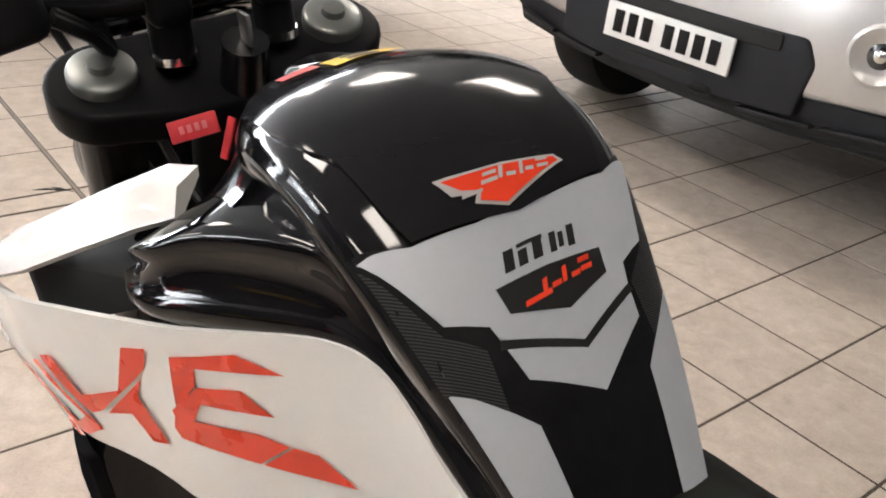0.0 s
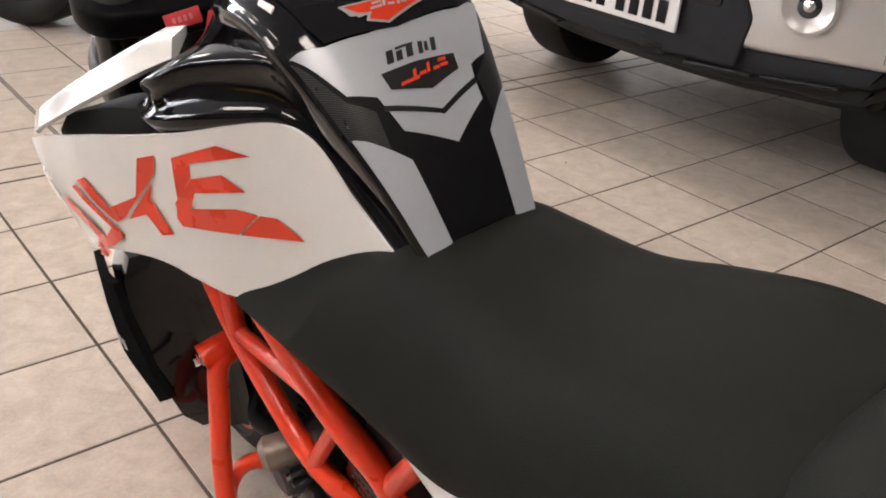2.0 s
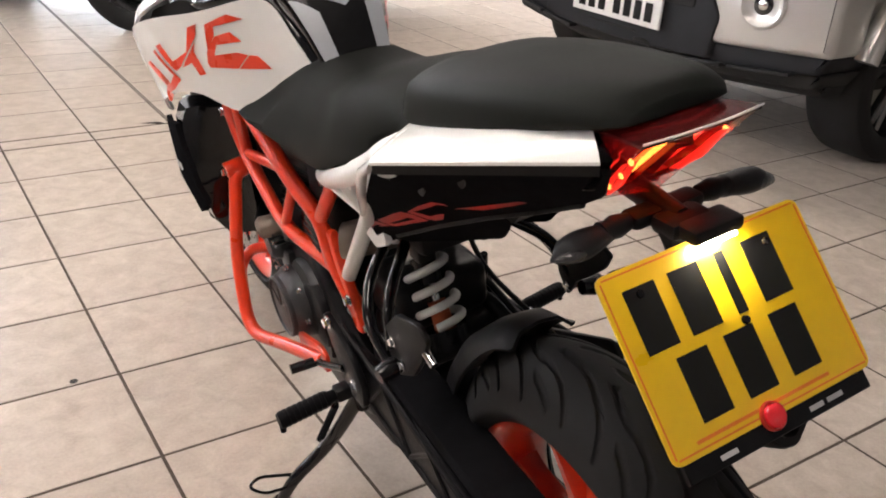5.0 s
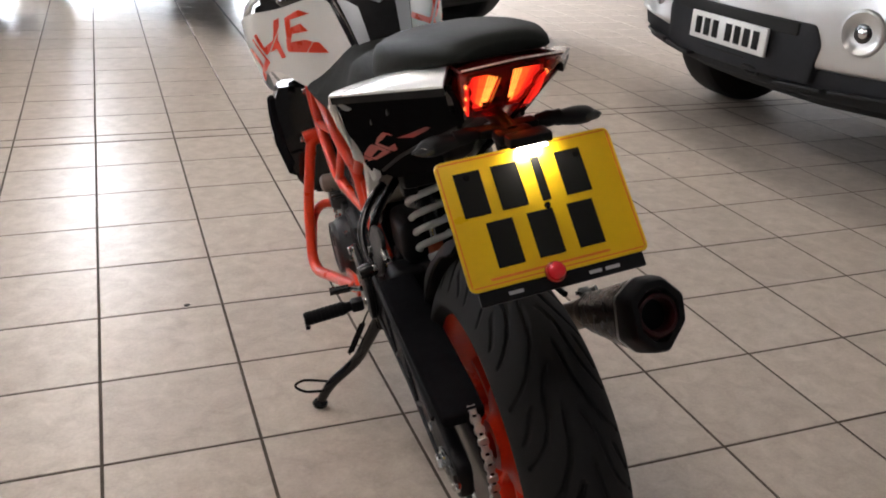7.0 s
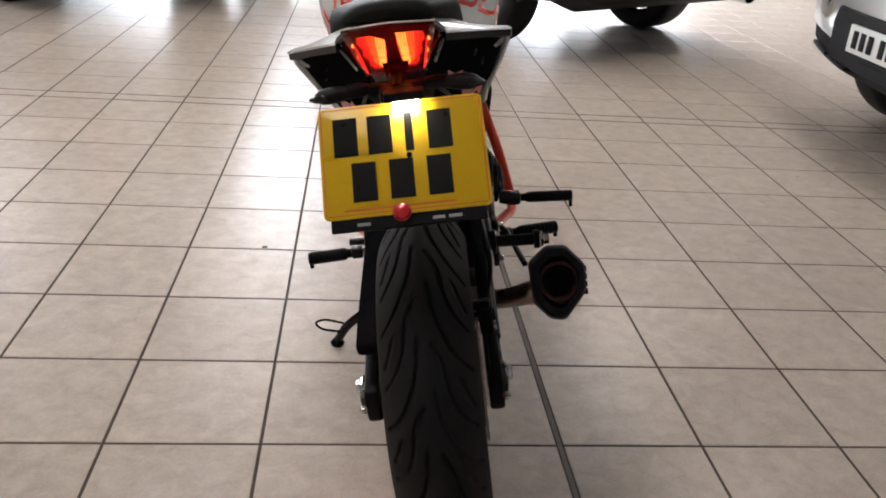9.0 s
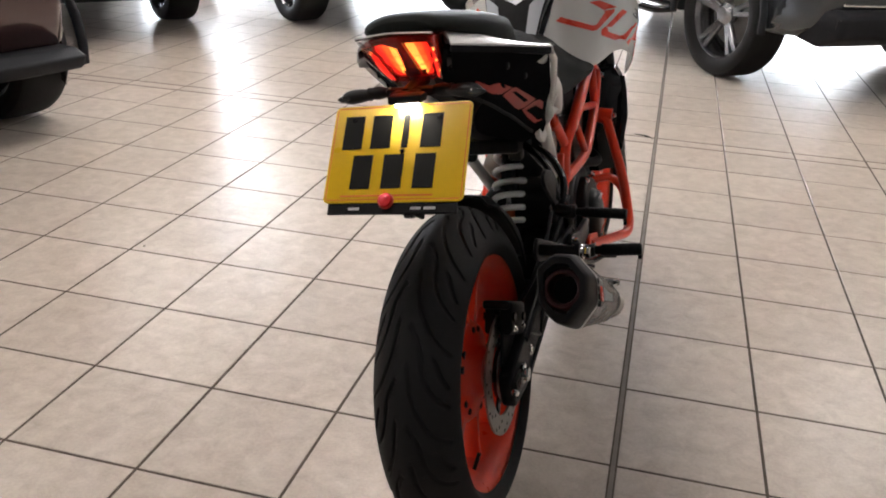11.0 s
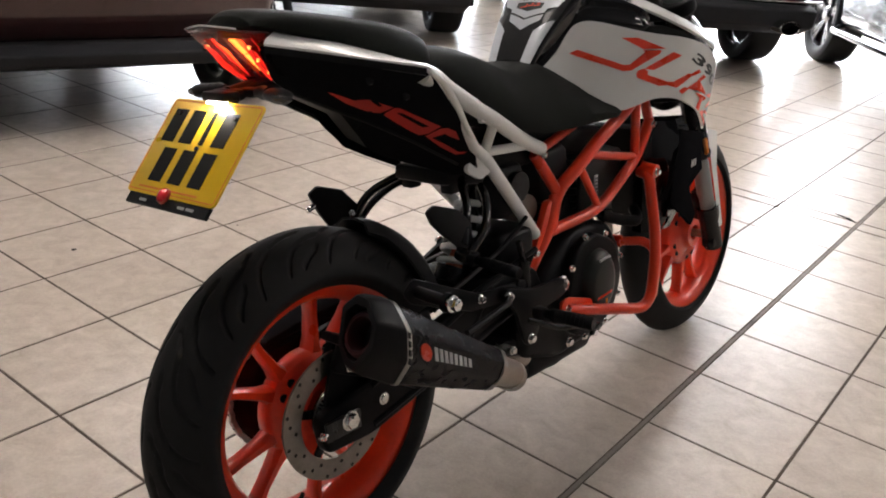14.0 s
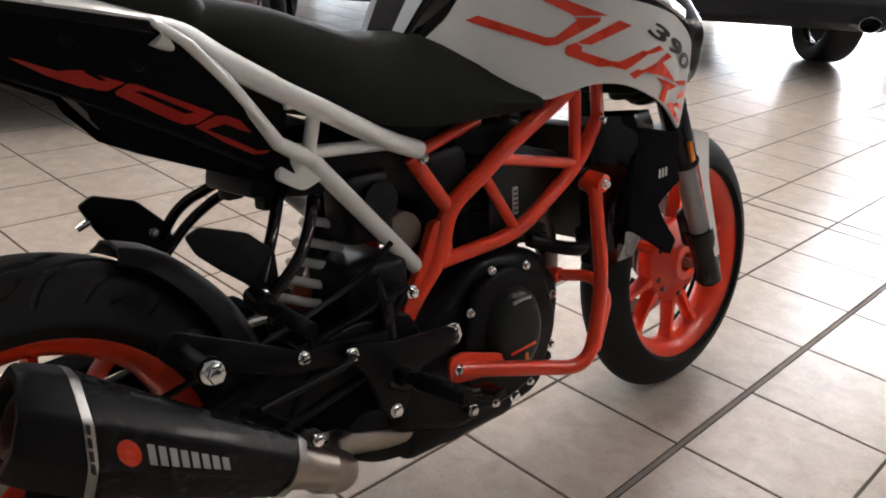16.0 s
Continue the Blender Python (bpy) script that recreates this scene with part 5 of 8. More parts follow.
for s in (-1, 1):
    bm = BM()
    face = [(0.006, -0.112, 0.924), (0.050, -0.108, 0.922), (0.053, -0.098, 0.910), (0.046, -0.090, 0.900), (0.047, -0.080, 0.889), (0.040, -0.072, 0.880), (0.040, -0.064, 0.872), (0.033, -0.056, 0.864), (0.013, -0.056, 0.864)]
    face = [(0.002 + (x - 0.002) * 0.90, y, z) for x, y, z in face]
    loft(bm, [[(s * x, y + 0.018, z) for x, y, z in face], [(s * x, y + 0.006, z) for x, y, z in face]])
    bowl = bpart("reflector_bowl", bm, M_LED, light, "glowing red reflector")
    # Screen added round the reflector to block its light lines sideways.
    bm = BM()
    loft(bm, [[(s * (0.0295 + (x - 0.0295) * g), y + d, 0.893 + (z - 0.893) * g) for x, y, z in face] for g, d in ((1.02, 0.012), (1.03, -0.004), (1.0, -0.004), (0.99, 0.012))], cap=False)
    bpart("bowl_wall", bm, M_BOWL, bowl, "added dark red screen that hides the light lines from the side")
    for k in range(9):
        t = k / 8
        x = s * (0.0090 + 0.0038 * k)
        top, low = Vector((x, -0.1065 + 0.003 * t, 0.922 - 0.001 * t)), Vector((s * (0.0140 + 0.0023 * k), -0.0520 - 0.014 * t ** 2, 0.866 + 0.015 * t ** 2))
        for a, b in ((0.0, 0.40), (0.44, 0.70), (0.74, 1.0)):
            bm = BM()
            tube(bm, [top + (low - top) * a, top + (low - top) * b], 0.0013 - 0.0006 * t, n=6)
            bpart("light_line", bm, M_LEDLINE if k < 4 else (M_LEDMID if k < 7 else M_LEDDIM), bowl)
    # the lens's flank glows below; three lamps sit behind it
    bm = BM()
    flank = [(0.058, -0.110, 0.913), (0.056, -0.090, 0.902), (0.050, -0.062, 0.872), (0.047, -0.046, 0.856), (0.047, -0.062, 0.860), (0.053, -0.086, 0.880)]
    loft(bm, [[(s * (x * 0.89 - 0.0025), y, z) for x, y, z in flank], [(s * (x * 0.89 - 0.0005), y, z) for x, y, z in flank]])
    side = bpart("side_glow", bm, M_LED, light, "glowing red side lens")
    for y, z, x in ((-0.104, 0.910, 0.0575), (-0.088, 0.891, 0.0535), (-0.068, 0.872, 0.0500)):
        bm = BM()
        lathe(bm, [(0.0, 0.0024), (0.0022, 0.0018), (0.0032, 0.0)], n=12, axis='x')
        bmesh.ops.transform(bm, matrix=Matrix.Translation((s * x * 0.89, y, z)) @ Matrix.Diagonal((s, 1, 1, 1)), verts=bm.verts[:])
        bpart("led", bm, M_LEDHOT, side)
    bm = BM()
    rings = [[(s * 0.0625, -0.126, 0.933), (s * 0.0625, -0.122, 0.926), (s * 0.054, -0.117, 0.926)], [(s * 0.0445, -0.062, 0.860), (s * 0.0445, -0.056, 0.854), (s * 0.037, -0.056, 0.856)]]
    loft(bm, rings)
    bpart("light_edge", bm, M_CLEAR, light, "clear edge prism")
    # black cheek between the ledge and the lens
    bm = BM()
    rings = [[(s * x, y, z) for x, y, z in ((0.060, -0.052, 0.922), (0.078, -0.094, 0.914), (0.072, -0.084, 0.898), (0.058, -0.046, 0.862), (0.044, -0.034, 0.850), (0.040, -0.020, 0.870))], [(s * x, y, z) for x, y, z in ((0.052, -0.062, 0.922), (0.068, -0.102, 0.916), (0.062, -0.086, 0.894), (0.050, -0.054, 0.860), (0.040, -0.042, 0.850), (0.034, -0.028, 0.870))]]
    loft(bm, rings)
    bpart("light_cheek", bm, M_BLACKG, light, "glossy black cheek")
bm = BM()
rings = []
for k in range(7):
    f = k / 6
    y, t, h = -0.070 - 0.060 * f, 0.930 + 0.006 * f, 0.058 + 0.005 * f
    rings.append([(-h, y, t), (0, y - 0.014, t + 0.006), (h, y, t), (h, y, t - 0.003), (0, y - 0.012, t + 0.002), (-h, y, t - 0.003)])
loft(bm, rings)
bpart("light_visor", bm, M_VISOR, light, "smoky dark red upper visor")
# Thin white line paints the highlight on the lens's upper edge.
bm = BM()
tube(bm, catmull([(-0.063, -0.131, 0.9375), (-0.034, -0.1390, 0.9405), (0.0, -0.1445, 0.9430), (0.034, -0.1390, 0.9405), (0.063, -0.131, 0.9375)], 4), 0.0011, n=8)
bpart("visor_edge", bm, M_WHITE, light, "white line for the highlight along the lens top")

# -- tail tidy, indicators, plate --
bm = BM()
tube(bm, bend([(0, -0.020, 0.852), (0, -0.070, 0.848), (0, -0.110, 0.842)], 0.04), 0.012, n=12)
box(bm, (0, -0.087, 0.844), (0.080, 0.024, 0.014), bevel=0.005)
box(bm, (0, -0.112, 0.842), (0.050, 0.032, 0.018), bevel=0.007)
prism(bm, rounded([(-0.10, 0.845), (-0.118, 0.842), (-0.224, 0.712), (-0.215, 0.704), (-0.205, 0.712)], 0.004), -0.024, 0.024, 0.002, 'x')
bpart("plate_bracket", bm, M_BLACKP, None, "black plate bracket")
for s in (-1, 1):
    bm = BM()
    tube(bm, [(s * 0.04, -0.088, 0.845), (s * 0.055, -0.089, 0.845), (s * 0.062, -0.090, 0.845), (s * 0.070, -0.090, 0.844)], [0.008, 0.011, 0.0095, 0.011], n=14)
    ind = bpart("indicator", bm, M_BLACKP, None, "slim black indicator with a smoked lens")
    bm = BM()
    line = catmull([(s * 0.066, -0.090, 0.844), (s * 0.085, -0.091, 0.843), (s * 0.104, -0.092, 0.841), (s * 0.118, -0.093, 0.839), (s * 0.126, -0.094, 0.838)], 4)
    tube(bm, line, [0.010 + 0.006 * math.sin(math.pi * min(1, k / 12)) - (0.009 * max(0, (k - 9) / 7)) for k in range(17)], n=16)
    for v in bm.verts:
        v.co.z = 0.8415 + (v.co.z - 0.8415) * 0.72
    shell = bpart("indicator_shell", bm, M_BLACKP, ind, "slim black indicator shell")
    bm = BM()
    tube(bm, [(s * 0.090, -0.0985, 0.842), (s * 0.104, -0.1005, 0.8412), (s * 0.116, -0.0995, 0.840), (s * 0.1235, -0.0965, 0.8388)], [0.006, 0.0085, 0.0070, 0.0022], n=14)
    for v in bm.verts:
        v.co.z = 0.8410 + (v.co.z - 0.8410) * 0.80
    bpart("indicator_lens", bm, M_SMOKE, shell, "smoked indicator lens")
bm = BM()
box(bm, (0.01, -0.132, 0.843), (0.056, 0.030, 0.014), bevel=0.004)
lampbody = bpart("plate_light", bm, M_BLACKP)
bm = BM()
box(bm, (0.012, -0.141, 0.8345), (0.036, 0.012, 0.003), bevel=0.001)
bpart("lamp_glass", bm, M_PLATELAMP, lampbody, "lit white plate lamp")

PT, PB = Vector((0.002, -0.128, 0.832)), Vector((0.002, -0.232, 0.708))
pn = Vector((1, 0, 0)).cross(PB - PT).normalized()
if pn.y > 0:
    pn = -pn
pd = (PB - PT).normalized()
PLATE = Matrix((( 1, pd.x, pn.x, PT.x), (0, pd.y, pn.y, PT.y), (0, pd.z, pn.z, PT.z), (0, 0, 0, 1)))
PH, PW = (PB - PT).length, 0.226


def on_plate(u, v, w, h, thick, lift, bevel=0.0004):
    """A raised bar on the plate: u across from its middle, v down from its top."""
    bm = BM()
    box(bm, (u, v, lift + thick / 2), (w, h, thick), None, bevel, 1)
    bmesh.ops.transform(bm, matrix=PLATE, verts=bm.verts[:])
    return bm


bm = BM()
prism(bm, rounded([(-PW / 2, 0), (PW / 2, 0), (PW / 2, PH), (-PW / 2, PH)], 0.010), 0, 0.003, 0.0006, 'z')
bmesh.ops.transform(bm, matrix=PLATE, verts=bm.verts[:])
plate = bpart("number_plate", bm, M_YELLOW, None, "yellow number plate with black characters")
for row, count, v, off in ((0, 4, 0.046, 0.0), (1, 3, 0.112, 0.0)):
    for k in range(count):
        wd = 0.011 if (row == 0 and k == 2) else 0.033
        xs = (-0.077, -0.030, 0.010, 0.052) if row == 0 else (-0.055, -0.004, 0.047)
        bpart("character_bar", on_plate(xs[k], v, wd, 0.056, 0.001, 0.003), M_PLATEBLK, plate)
for u, v, w, h in ((0, 0.004, PW - 0.012, 0.0016), (0, PH - 0.005, PW - 0.012, 0.0016), (-PW / 2 + 0.004, PH / 2, 0.0016, PH - 0.012), (PW / 2 - 0.004, PH / 2, 0.0016, PH - 0.012), (-0.01, PH - 0.011, 0.15, 0.003)):
    bpart("border_line", on_plate(u, v, w, h, 0.0004, 0.003, 0), M_ORANGEINK, plate)
bpart("plate_footer", on_plate(0, PH + 0.008, PW * 0.92, 0.018, 0.006, -0.005, 0.001), M_BLACKP, plate, "black footer strip")
for u, w in ((-0.060, 0.018), (0.040, 0.016), (0.062, 0.018)):
    bpart("footer_bar", on_plate(u, PH + 0.009, w, 0.0042, 0.0006, 0.001, 0), M_DECALGRY, plate)
for u, v in ((-0.078, 0.025), (0.062, 0.026), (0.008, 0.080)):
    bm = BM()
    lathe(bm, [(0.0, 0.0035), (0.0032, 0.003), (0.0042, 0.0)], (u, v, 0.003), n=12, axis='z')
    bmesh.ops.transform(bm, matrix=PLATE, verts=bm.verts[:])
    bpart("plate_screw", bm, M_BLACKS, plate)
bm = BM()
lathe(bm, [(0.0, 0.0085), (0.007, 0.0075), (0.0102, 0.005), (0.0108, 0.0)], (-0.008, PH - 0.002, 0.004), n=28, axis='z')
bmesh.ops.transform(bm, matrix=PLATE, verts=bm.verts[:])
refl = bpart("reflector", bm, M_REFLECT, None, "round red reflector on the plate's lower edge")
bm = BM()
lathe(bm, [(0.0109, 0.004), (0.0122, 0.0035), (0.0128, 0.0), (0.0109, 0.0)], (-0.008, PH - 0.002, 0.003), n=28, axis='z', closed=True)
bmesh.ops.transform(bm, matrix=PLATE, verts=bm.verts[:])
bpart("reflector_ring", bm, M_REDDIM, refl)


# -- seats --
def seat_loft(spec, n=24):
    """Cushion from stations (y, z_bottom, z_top, half width at bottom, half width at top, roundness)."""
    st = catmull(spec, 5)
    rings = []
    for y, z0, z1, hb, ht, q in st:
        ring = []
        m = 10
        for k in range(m + 1):
            # top, left to right
            f = -1 + 2 * k / m
            ring.append((ht * f, y, z1 - q * abs(f) ** 3.2))
        ring.append((ht + (hb - ht) * 0.25 + 0.004, y, z1 - q - (z1 - q - z0) * 0.3))
        ring.append((hb, y, z0 + (z1 - q - z0) * 0.25))
        ring.append((hb - 0.006, y, z0))
        ring.append((-hb + 0.006, y, z0))
        ring.append((-hb, y, z0 + (z1 - q - z0) * 0.25))
        ring.append((-ht - (hb - ht) * 0.25 - 0.004, y, z1 - q - (z1 - q - z0) * 0.3))
        rings.append(ring)
    bm = BM()
    loft(bm, rings)
    return bm


rider = [
    (0.782, 0.708, 0.738, 0.140, 0.128, 0.006), (0.770, 0.702, 0.752, 0.144, 0.124, 0.012), (0.735, 0.702, 0.770, 0.144, 0.106, 0.018), (0.680, 0.700, 0.800, 0.138, 0.085, 0.022), (0.600, 0.698, 0.830, 0.130, 0.080, 0.020),
    (0.550, 0.700, 0.834, 0.128, 0.082, 0.019), (0.470, 0.712, 0.838, 0.128, 0.090, 0.020), (0.400, 0.745, 0.857, 0.126, 0.098, 0.018), (0.330, 0.776, 0.879, 0.122, 0.098, 0.018), (0.265, 0.822, 0.889, 0.112, 0.094, 0.020), (0.200, 0.848, 0.889, 0.098, 0.087, 0.022)]
bpart("rider_seat", seat_loft(rider), M_SEAT, None, "dark grey grained vinyl rider seat", angle=60)
pillion = [
    (0.256, 0.862, 0.876, 0.060, 0.050, 0.008), (0.247, 0.856, 0.894, 0.080, 0.068, 0.012), (0.225, 0.852, 0.912, 0.096, 0.085, 0.015), (0.190, 0.858, 0.926, 0.104, 0.094, 0.016), (0.130, 0.874, 0.938, 0.107, 0.098, 0.015), (0.060, 0.893, 0.949, 0.100, 0.093, 0.014),
    (0.000, 0.912, 0.957, 0.089, 0.082, 0.013), (-0.050, 0.926, 0.962, 0.077, 0.070, 0.012), (-0.085, 0.934, 0.962, 0.066, 0.058, 0.011), (-0.100, 0.939, 0.953, 0.054, 0.046, 0.008)]
bpart("pillion_seat", seat_loft(pillion), M_SEAT, None, "dark grey vinyl pillion seat", angle=60)
bm = BM()
box(bm, (0, 0.30, 0.805), (0.18, 0.24, 0.06), Matrix.Rotation(-0.25, 4, 'X'), 0.02)
box(bm, (0, 0.56, 0.665), (0.13, 0.40, 0.08), bevel=0.02)
box(bm, (0, 0.74, 0.735), (0.15, 0.22, 0.08), bevel=0.02)
bpart("seat_base", bm, M_BLACKP, None, "black seat base and airbox")
bm = BM()
tube(bm, [(-0.125, 0.205, 0.832), (-0.118, 0.245, 0.808), (-0.10, 0.29, 0.79)], 0.012, n=12)
bpart("grab_strap", bm, M_BLACKS)

# -- fuel tank --
def tank_ring(y, z0, z1, hw, hs, crown):
    """Half widths hw at the shoulder and hs at the foot; crown: how far the shoulder lies under the ridge."""
    half = [(0.0, z1), (hw * 0.40, z1 - crown * 0.10), (hw * 0.72, z1 - crown * 0.32), (hw * 0.90, z1 - crown * 0.62), (hw * 0.985, z1 - crown), (hw, z1 - crown - 0.014), (hs + (hw - hs) * 0.4, z0 + (z1 - z0) * 0.35), (hs, z0)]
    half = catmull(half, 3)
    return [(-x, y, z) for x, z in reversed(half[1:])] + [(x, y, z) for x, z in half]


stations = [
    (0.546, 0.780, 0.800, 0.046, 0.034, 0.008), (0.562, 0.780, 0.828, 0.052, 0.036, 0.012), (0.600, 0.780, 0.889, 0.063, 0.040, 0.017), (0.645, 0.785, 0.943, 0.077, 0.044, 0.022), (0.690, 0.790, 0.986, 0.089, 0.052, 0.025),
    (0.735, 0.795, 1.004, 0.093, 0.060, 0.024), (0.785, 0.800, 1.005, 0.093, 0.070, 0.024), (0.830, 0.810, 0.997, 0.086, 0.074, 0.026), (0.875, 0.830, 0.982, 0.066, 0.064, 0.022), (0.915, 0.850, 0.962, 0.050, 0.056, 0.020), (0.945, 0.870, 0.936, 0.040, 0.048, 0.018)]
bm = BM()
loft(bm, [tank_ring(*s) for s in catmull(stations, 4)], closed=True)
finish(bm, 70)
TANK = BVHTree.FromBMesh(bm)
tank = bpart("fuel_tank", bm, M_BLACKG, None, "glossy black fuel tank", angle=70)
bm = BM()
lathe(bm, [(0.0, 0.010), (0.026, 0.010), (0.030, 0.007), (0.032, -0.006)], (0, 0.872, 0.972), n=36, axis='z')
bpart("filler_cap", bm, M_BLACKG, tank)
def fx_shroud(y, z, front=(0.218, 0.230, 0.214, 0.186)):
    """Half width of the shroud's skin; front: its last four stations."""
    ky = (0.50, 0.60, 0.65, 0.68, 0.705, 0.735, 0.79, 0.83, 0.92, 1.00, 1.08, 1.16)
    kx = (0.053, 0.063, 0.071, 0.081, 0.096, 0.118, 0.152, 0.172, *front)
    x = sum(float(np.interp(y + d, ky, kx)) for d in (-0.02, -0.01, 0, 0.01, 0.02)) / 5
    x -= 0.20 * max(0.0, 0.79 - z) * min(1.0, max(0.0, (y - 0.82) / 0.12))
    return x


for s in (-1, 1):
    # wing: a ridge from the tank's shoulder, a hollow under it and a rounded lip along the shroud
    spec = [
        (0.848, (0.092, 0.930), (0.150, 0.912), (0.158, 0.904), (0.886, 0.872)),
        (0.838, (0.078, 0.946), (0.154, 0.921), (0.166, 0.914), (0.883, 0.866)),
        (0.815, (0.078, 0.955), (0.140, 0.934), (0.154, 0.926), (0.887, 0.866)),
        (0.785, (0.076, 0.958), (0.118, 0.948), (0.130, 0.940), (0.894, 0.870)),
        (0.725, (0.072, 0.948), (0.092, 0.956), (0.098, 0.947), (0.904, 0.875)),
        (0.700, (0.067, 0.934), (0.085, 0.948), (0.089, 0.940), (0.903, 0.870)),
        (0.672, (0.060, 0.912), (0.078, 0.926), (0.082, 0.918), (0.884, 0.852)),
        (0.645, (0.055, 0.886), (0.071, 0.900), (0.074, 0.892), (0.855, 0.826)),
        (0.580, (0.044, 0.825), (0.053, 0.832), (0.056, 0.825), (0.803, 0.780)),
        (0.552, (0.036, 0.800), (0.046, 0.804), (0.049, 0.800), (0.785, 0.772))]
    flat = catmull([[y] + [c for q in sec for c in q] for y, *sec in spec], 3)
    rings = []
    for row in flat:
        skin = fx_shroud(row[0], row[7]) - 0.0015
        key = [[row[1], row[2]], [row[3], row[4]], [row[5], row[6]], None, None, [skin, row[7]], [skin - 0.014, row[8]]]
        if row[0] < 0.70:
            key[1][0], key[2][0] = min(key[1][0], skin - 0.006), min(key[2][0], skin - 0.004)
        for i, g, dip in ((3, 0.36, 0.007), (4, 0.70, 0.005)):
            key[i] = [key[2][0] + (key[5][0] - key[2][0]) * g - dip, key[2][1] + (key[5][1] - key[2][1]) * g]
        sec = catmull(key, 3)
        y = row[0]
        shut = math.sqrt(max(0.04, 1 - ((y - 0.812) / 0.048) ** 2)) if y > 0.812 else 1.0
        if y > 0.812:
            y = 0.812 + (y - 0.812) * 1.25
        ring = [(s * (0.085 + (x - 0.085) * (0.45 + 0.55 * shut)), y, 0.902 + (z - 0.902) * shut) for x, z in sec]
        ring.append((s * 0.030, y, row[8]))
        ring.append((s * 0.030, y, row[2] - 0.01))
        rings.append(ring)
    bm = BM()
    loft(bm, rings)
    bpart("tank_wing", bm, M_BLACKG, tank, "hollowed glossy black tank wing", angle=55)
    # front shoulder that falls from the tank to the scoop
    bm = BM()
    rings = []
    for y, x0, z0, x1, z1, sag in catmull([(0.790, 0.082, 0.976, 0.132, 0.934, 0.004), (0.830, 0.076, 0.974, 0.150, 0.922, 0.012), (0.865, 0.062, 0.966, 0.150, 0.908, 0.020), (0.900, 0.048, 0.952, 0.136, 0.892, 0.024), (0.930, 0.038, 0.934, 0.118, 0.876, 0.022), (0.955, 0.030, 0.914, 0.100, 0.862, 0.016)], 3):
        top = catmull([(x0, z0), (x0 * 0.72 + x1 * 0.28, z0 * 0.72 + z1 * 0.28 - sag), (x0 * 0.35 + x1 * 0.65, z0 * 0.35 + z1 * 0.65 - sag * 0.8), (x1, z1)], 4)
        rings.append([(s * x, y, z) for x, z in top] + [(s * (x1 - 0.012), y, z1 - 0.03), (s * (x0 - 0.02), y, z0 - 0.05)])
    loft(bm, rings)
    bpart("tank_shoulder", bm, M_BLACKG, tank, angle=60)


def lay_on_tank(poly, lift, step=0.008, skirt=0.0):
    """A flat outline in (x, y) laid down on the tank's skin; skirt: depth of the rim that closes its edge."""
    flat = sheet(poly, step)
    normals = {}
    for v in list(flat.verts):
        x, y = v.co.y, v.co.z
        hit = TANK.ray_cast(Vector((x, y, 1.3)), Vector((0, 0, -1)))
        if hit[0] is None:
            hit = TANK.find_nearest(Vector((x, y, 0.92)))
        n = hit[1] * (1 if hit[1].z >= 0 else -1)
        v.co = hit[0] + n * lift
        normals[v] = n
    if skirt:
        rim = [e for e in flat.edges if len(e.link_faces) == 1]
        low = {}
        for e in rim:
            for v in e.verts:
                if v not in low:
                    low[v] = flat.verts.new(v.co - normals[v] * skirt)
        for e in rim:
            a, b = e.verts
            flat.faces.new((a, b, low[b], low[a]))
    return flat


def mirror(poly):
    return [(-x, y) for x, y in reversed(poly)]


half = [(-0.0600, 0.6755), (-0.0660, 0.690), (-0.0690, 0.710), (-0.0705, 0.724), (-0.0770, 0.742), (-0.0830, 0.775), (-0.0790, 0.828), (-0.0600, 0.856), (-0.0400, 0.880)]
cover = [(0.0, 0.6680)] + half + [(-x, y) for x, y in reversed(half)]
bpart("tank_cover", lay_on_tank(cover[::-1], 0.0030, 0.008, 0.004), M_COVER, tank, "satin black top cover of the tank", angle=50)
bpart("warning_label", lay_on_tank([(-0.018, 0.822), (0.034, 0.830), (0.034, 0.852), (-0.016, 0.848)], 0.0042), M_YELLOW, tank, "yellow warning label")
for a, b in ((0.826, 0.832), (0.836, 0.841), (0.844, 0.847)):
    bpart("label_line", lay_on_tank([(-0.006, a), (0.016, a), (0.016, b), (-0.006, b)], 0.0048), M_DECALBLK, tank)
bpart("label_patch", lay_on_tank([(-0.046, 0.838), (-0.022, 0.834), (-0.020, 0.852), (-0.044, 0.856)], 0.0042), M_REDDIM, tank, "small red warning patch")
pad = [(-0.086, 0.688), (-0.060, 0.672), (0.0, 0.664), (0.060, 0.672), (0.086, 0.688), (0.082, 0.660), (0.074, 0.630), (0.066, 0.600), (0.056, 0.566), (-0.056, 0.566), (-0.066, 0.600), (-0.074, 0.630), (-0.082, 0.660)]
bpart("tank_pad", lay_on_tank(pad, 0.0010), M_PADBLK, tank, "black rubber tank pad")
weave = [(-0.0860, 0.6835), (-0.0700, 0.6540), (-0.0638, 0.6440), (-0.0470, 0.6320), (-0.0482, 0.6106), (-0.0717, 0.6310), (-0.0770, 0.6500)]
for w in (weave, mirror(weave)):
    bpart("pad_weave", lay_on_tank(w, 0.0014, 0.006), M_WEAVE, tank, "carbon-look woven patch")
upper = [(-0.0850, 0.6843), (-0.0613, 0.6744), (-0.0255, 0.6704), (0.0175, 0.6700), (0.0613, 0.6744), (0.0850, 0.6843), (0.0660, 0.6470), (0.0470, 0.6393), (0.0440, 0.6312), (0.0424, 0.6199), (0.0050, 0.6022), (-0.0330, 0.6169), (-0.0414, 0.6377), (-0.0618, 0.6464)]
bpart("pad_panel", lay_on_tank(upper, 0.0018), M_SILVERV, tank, "silver tank pad panel")
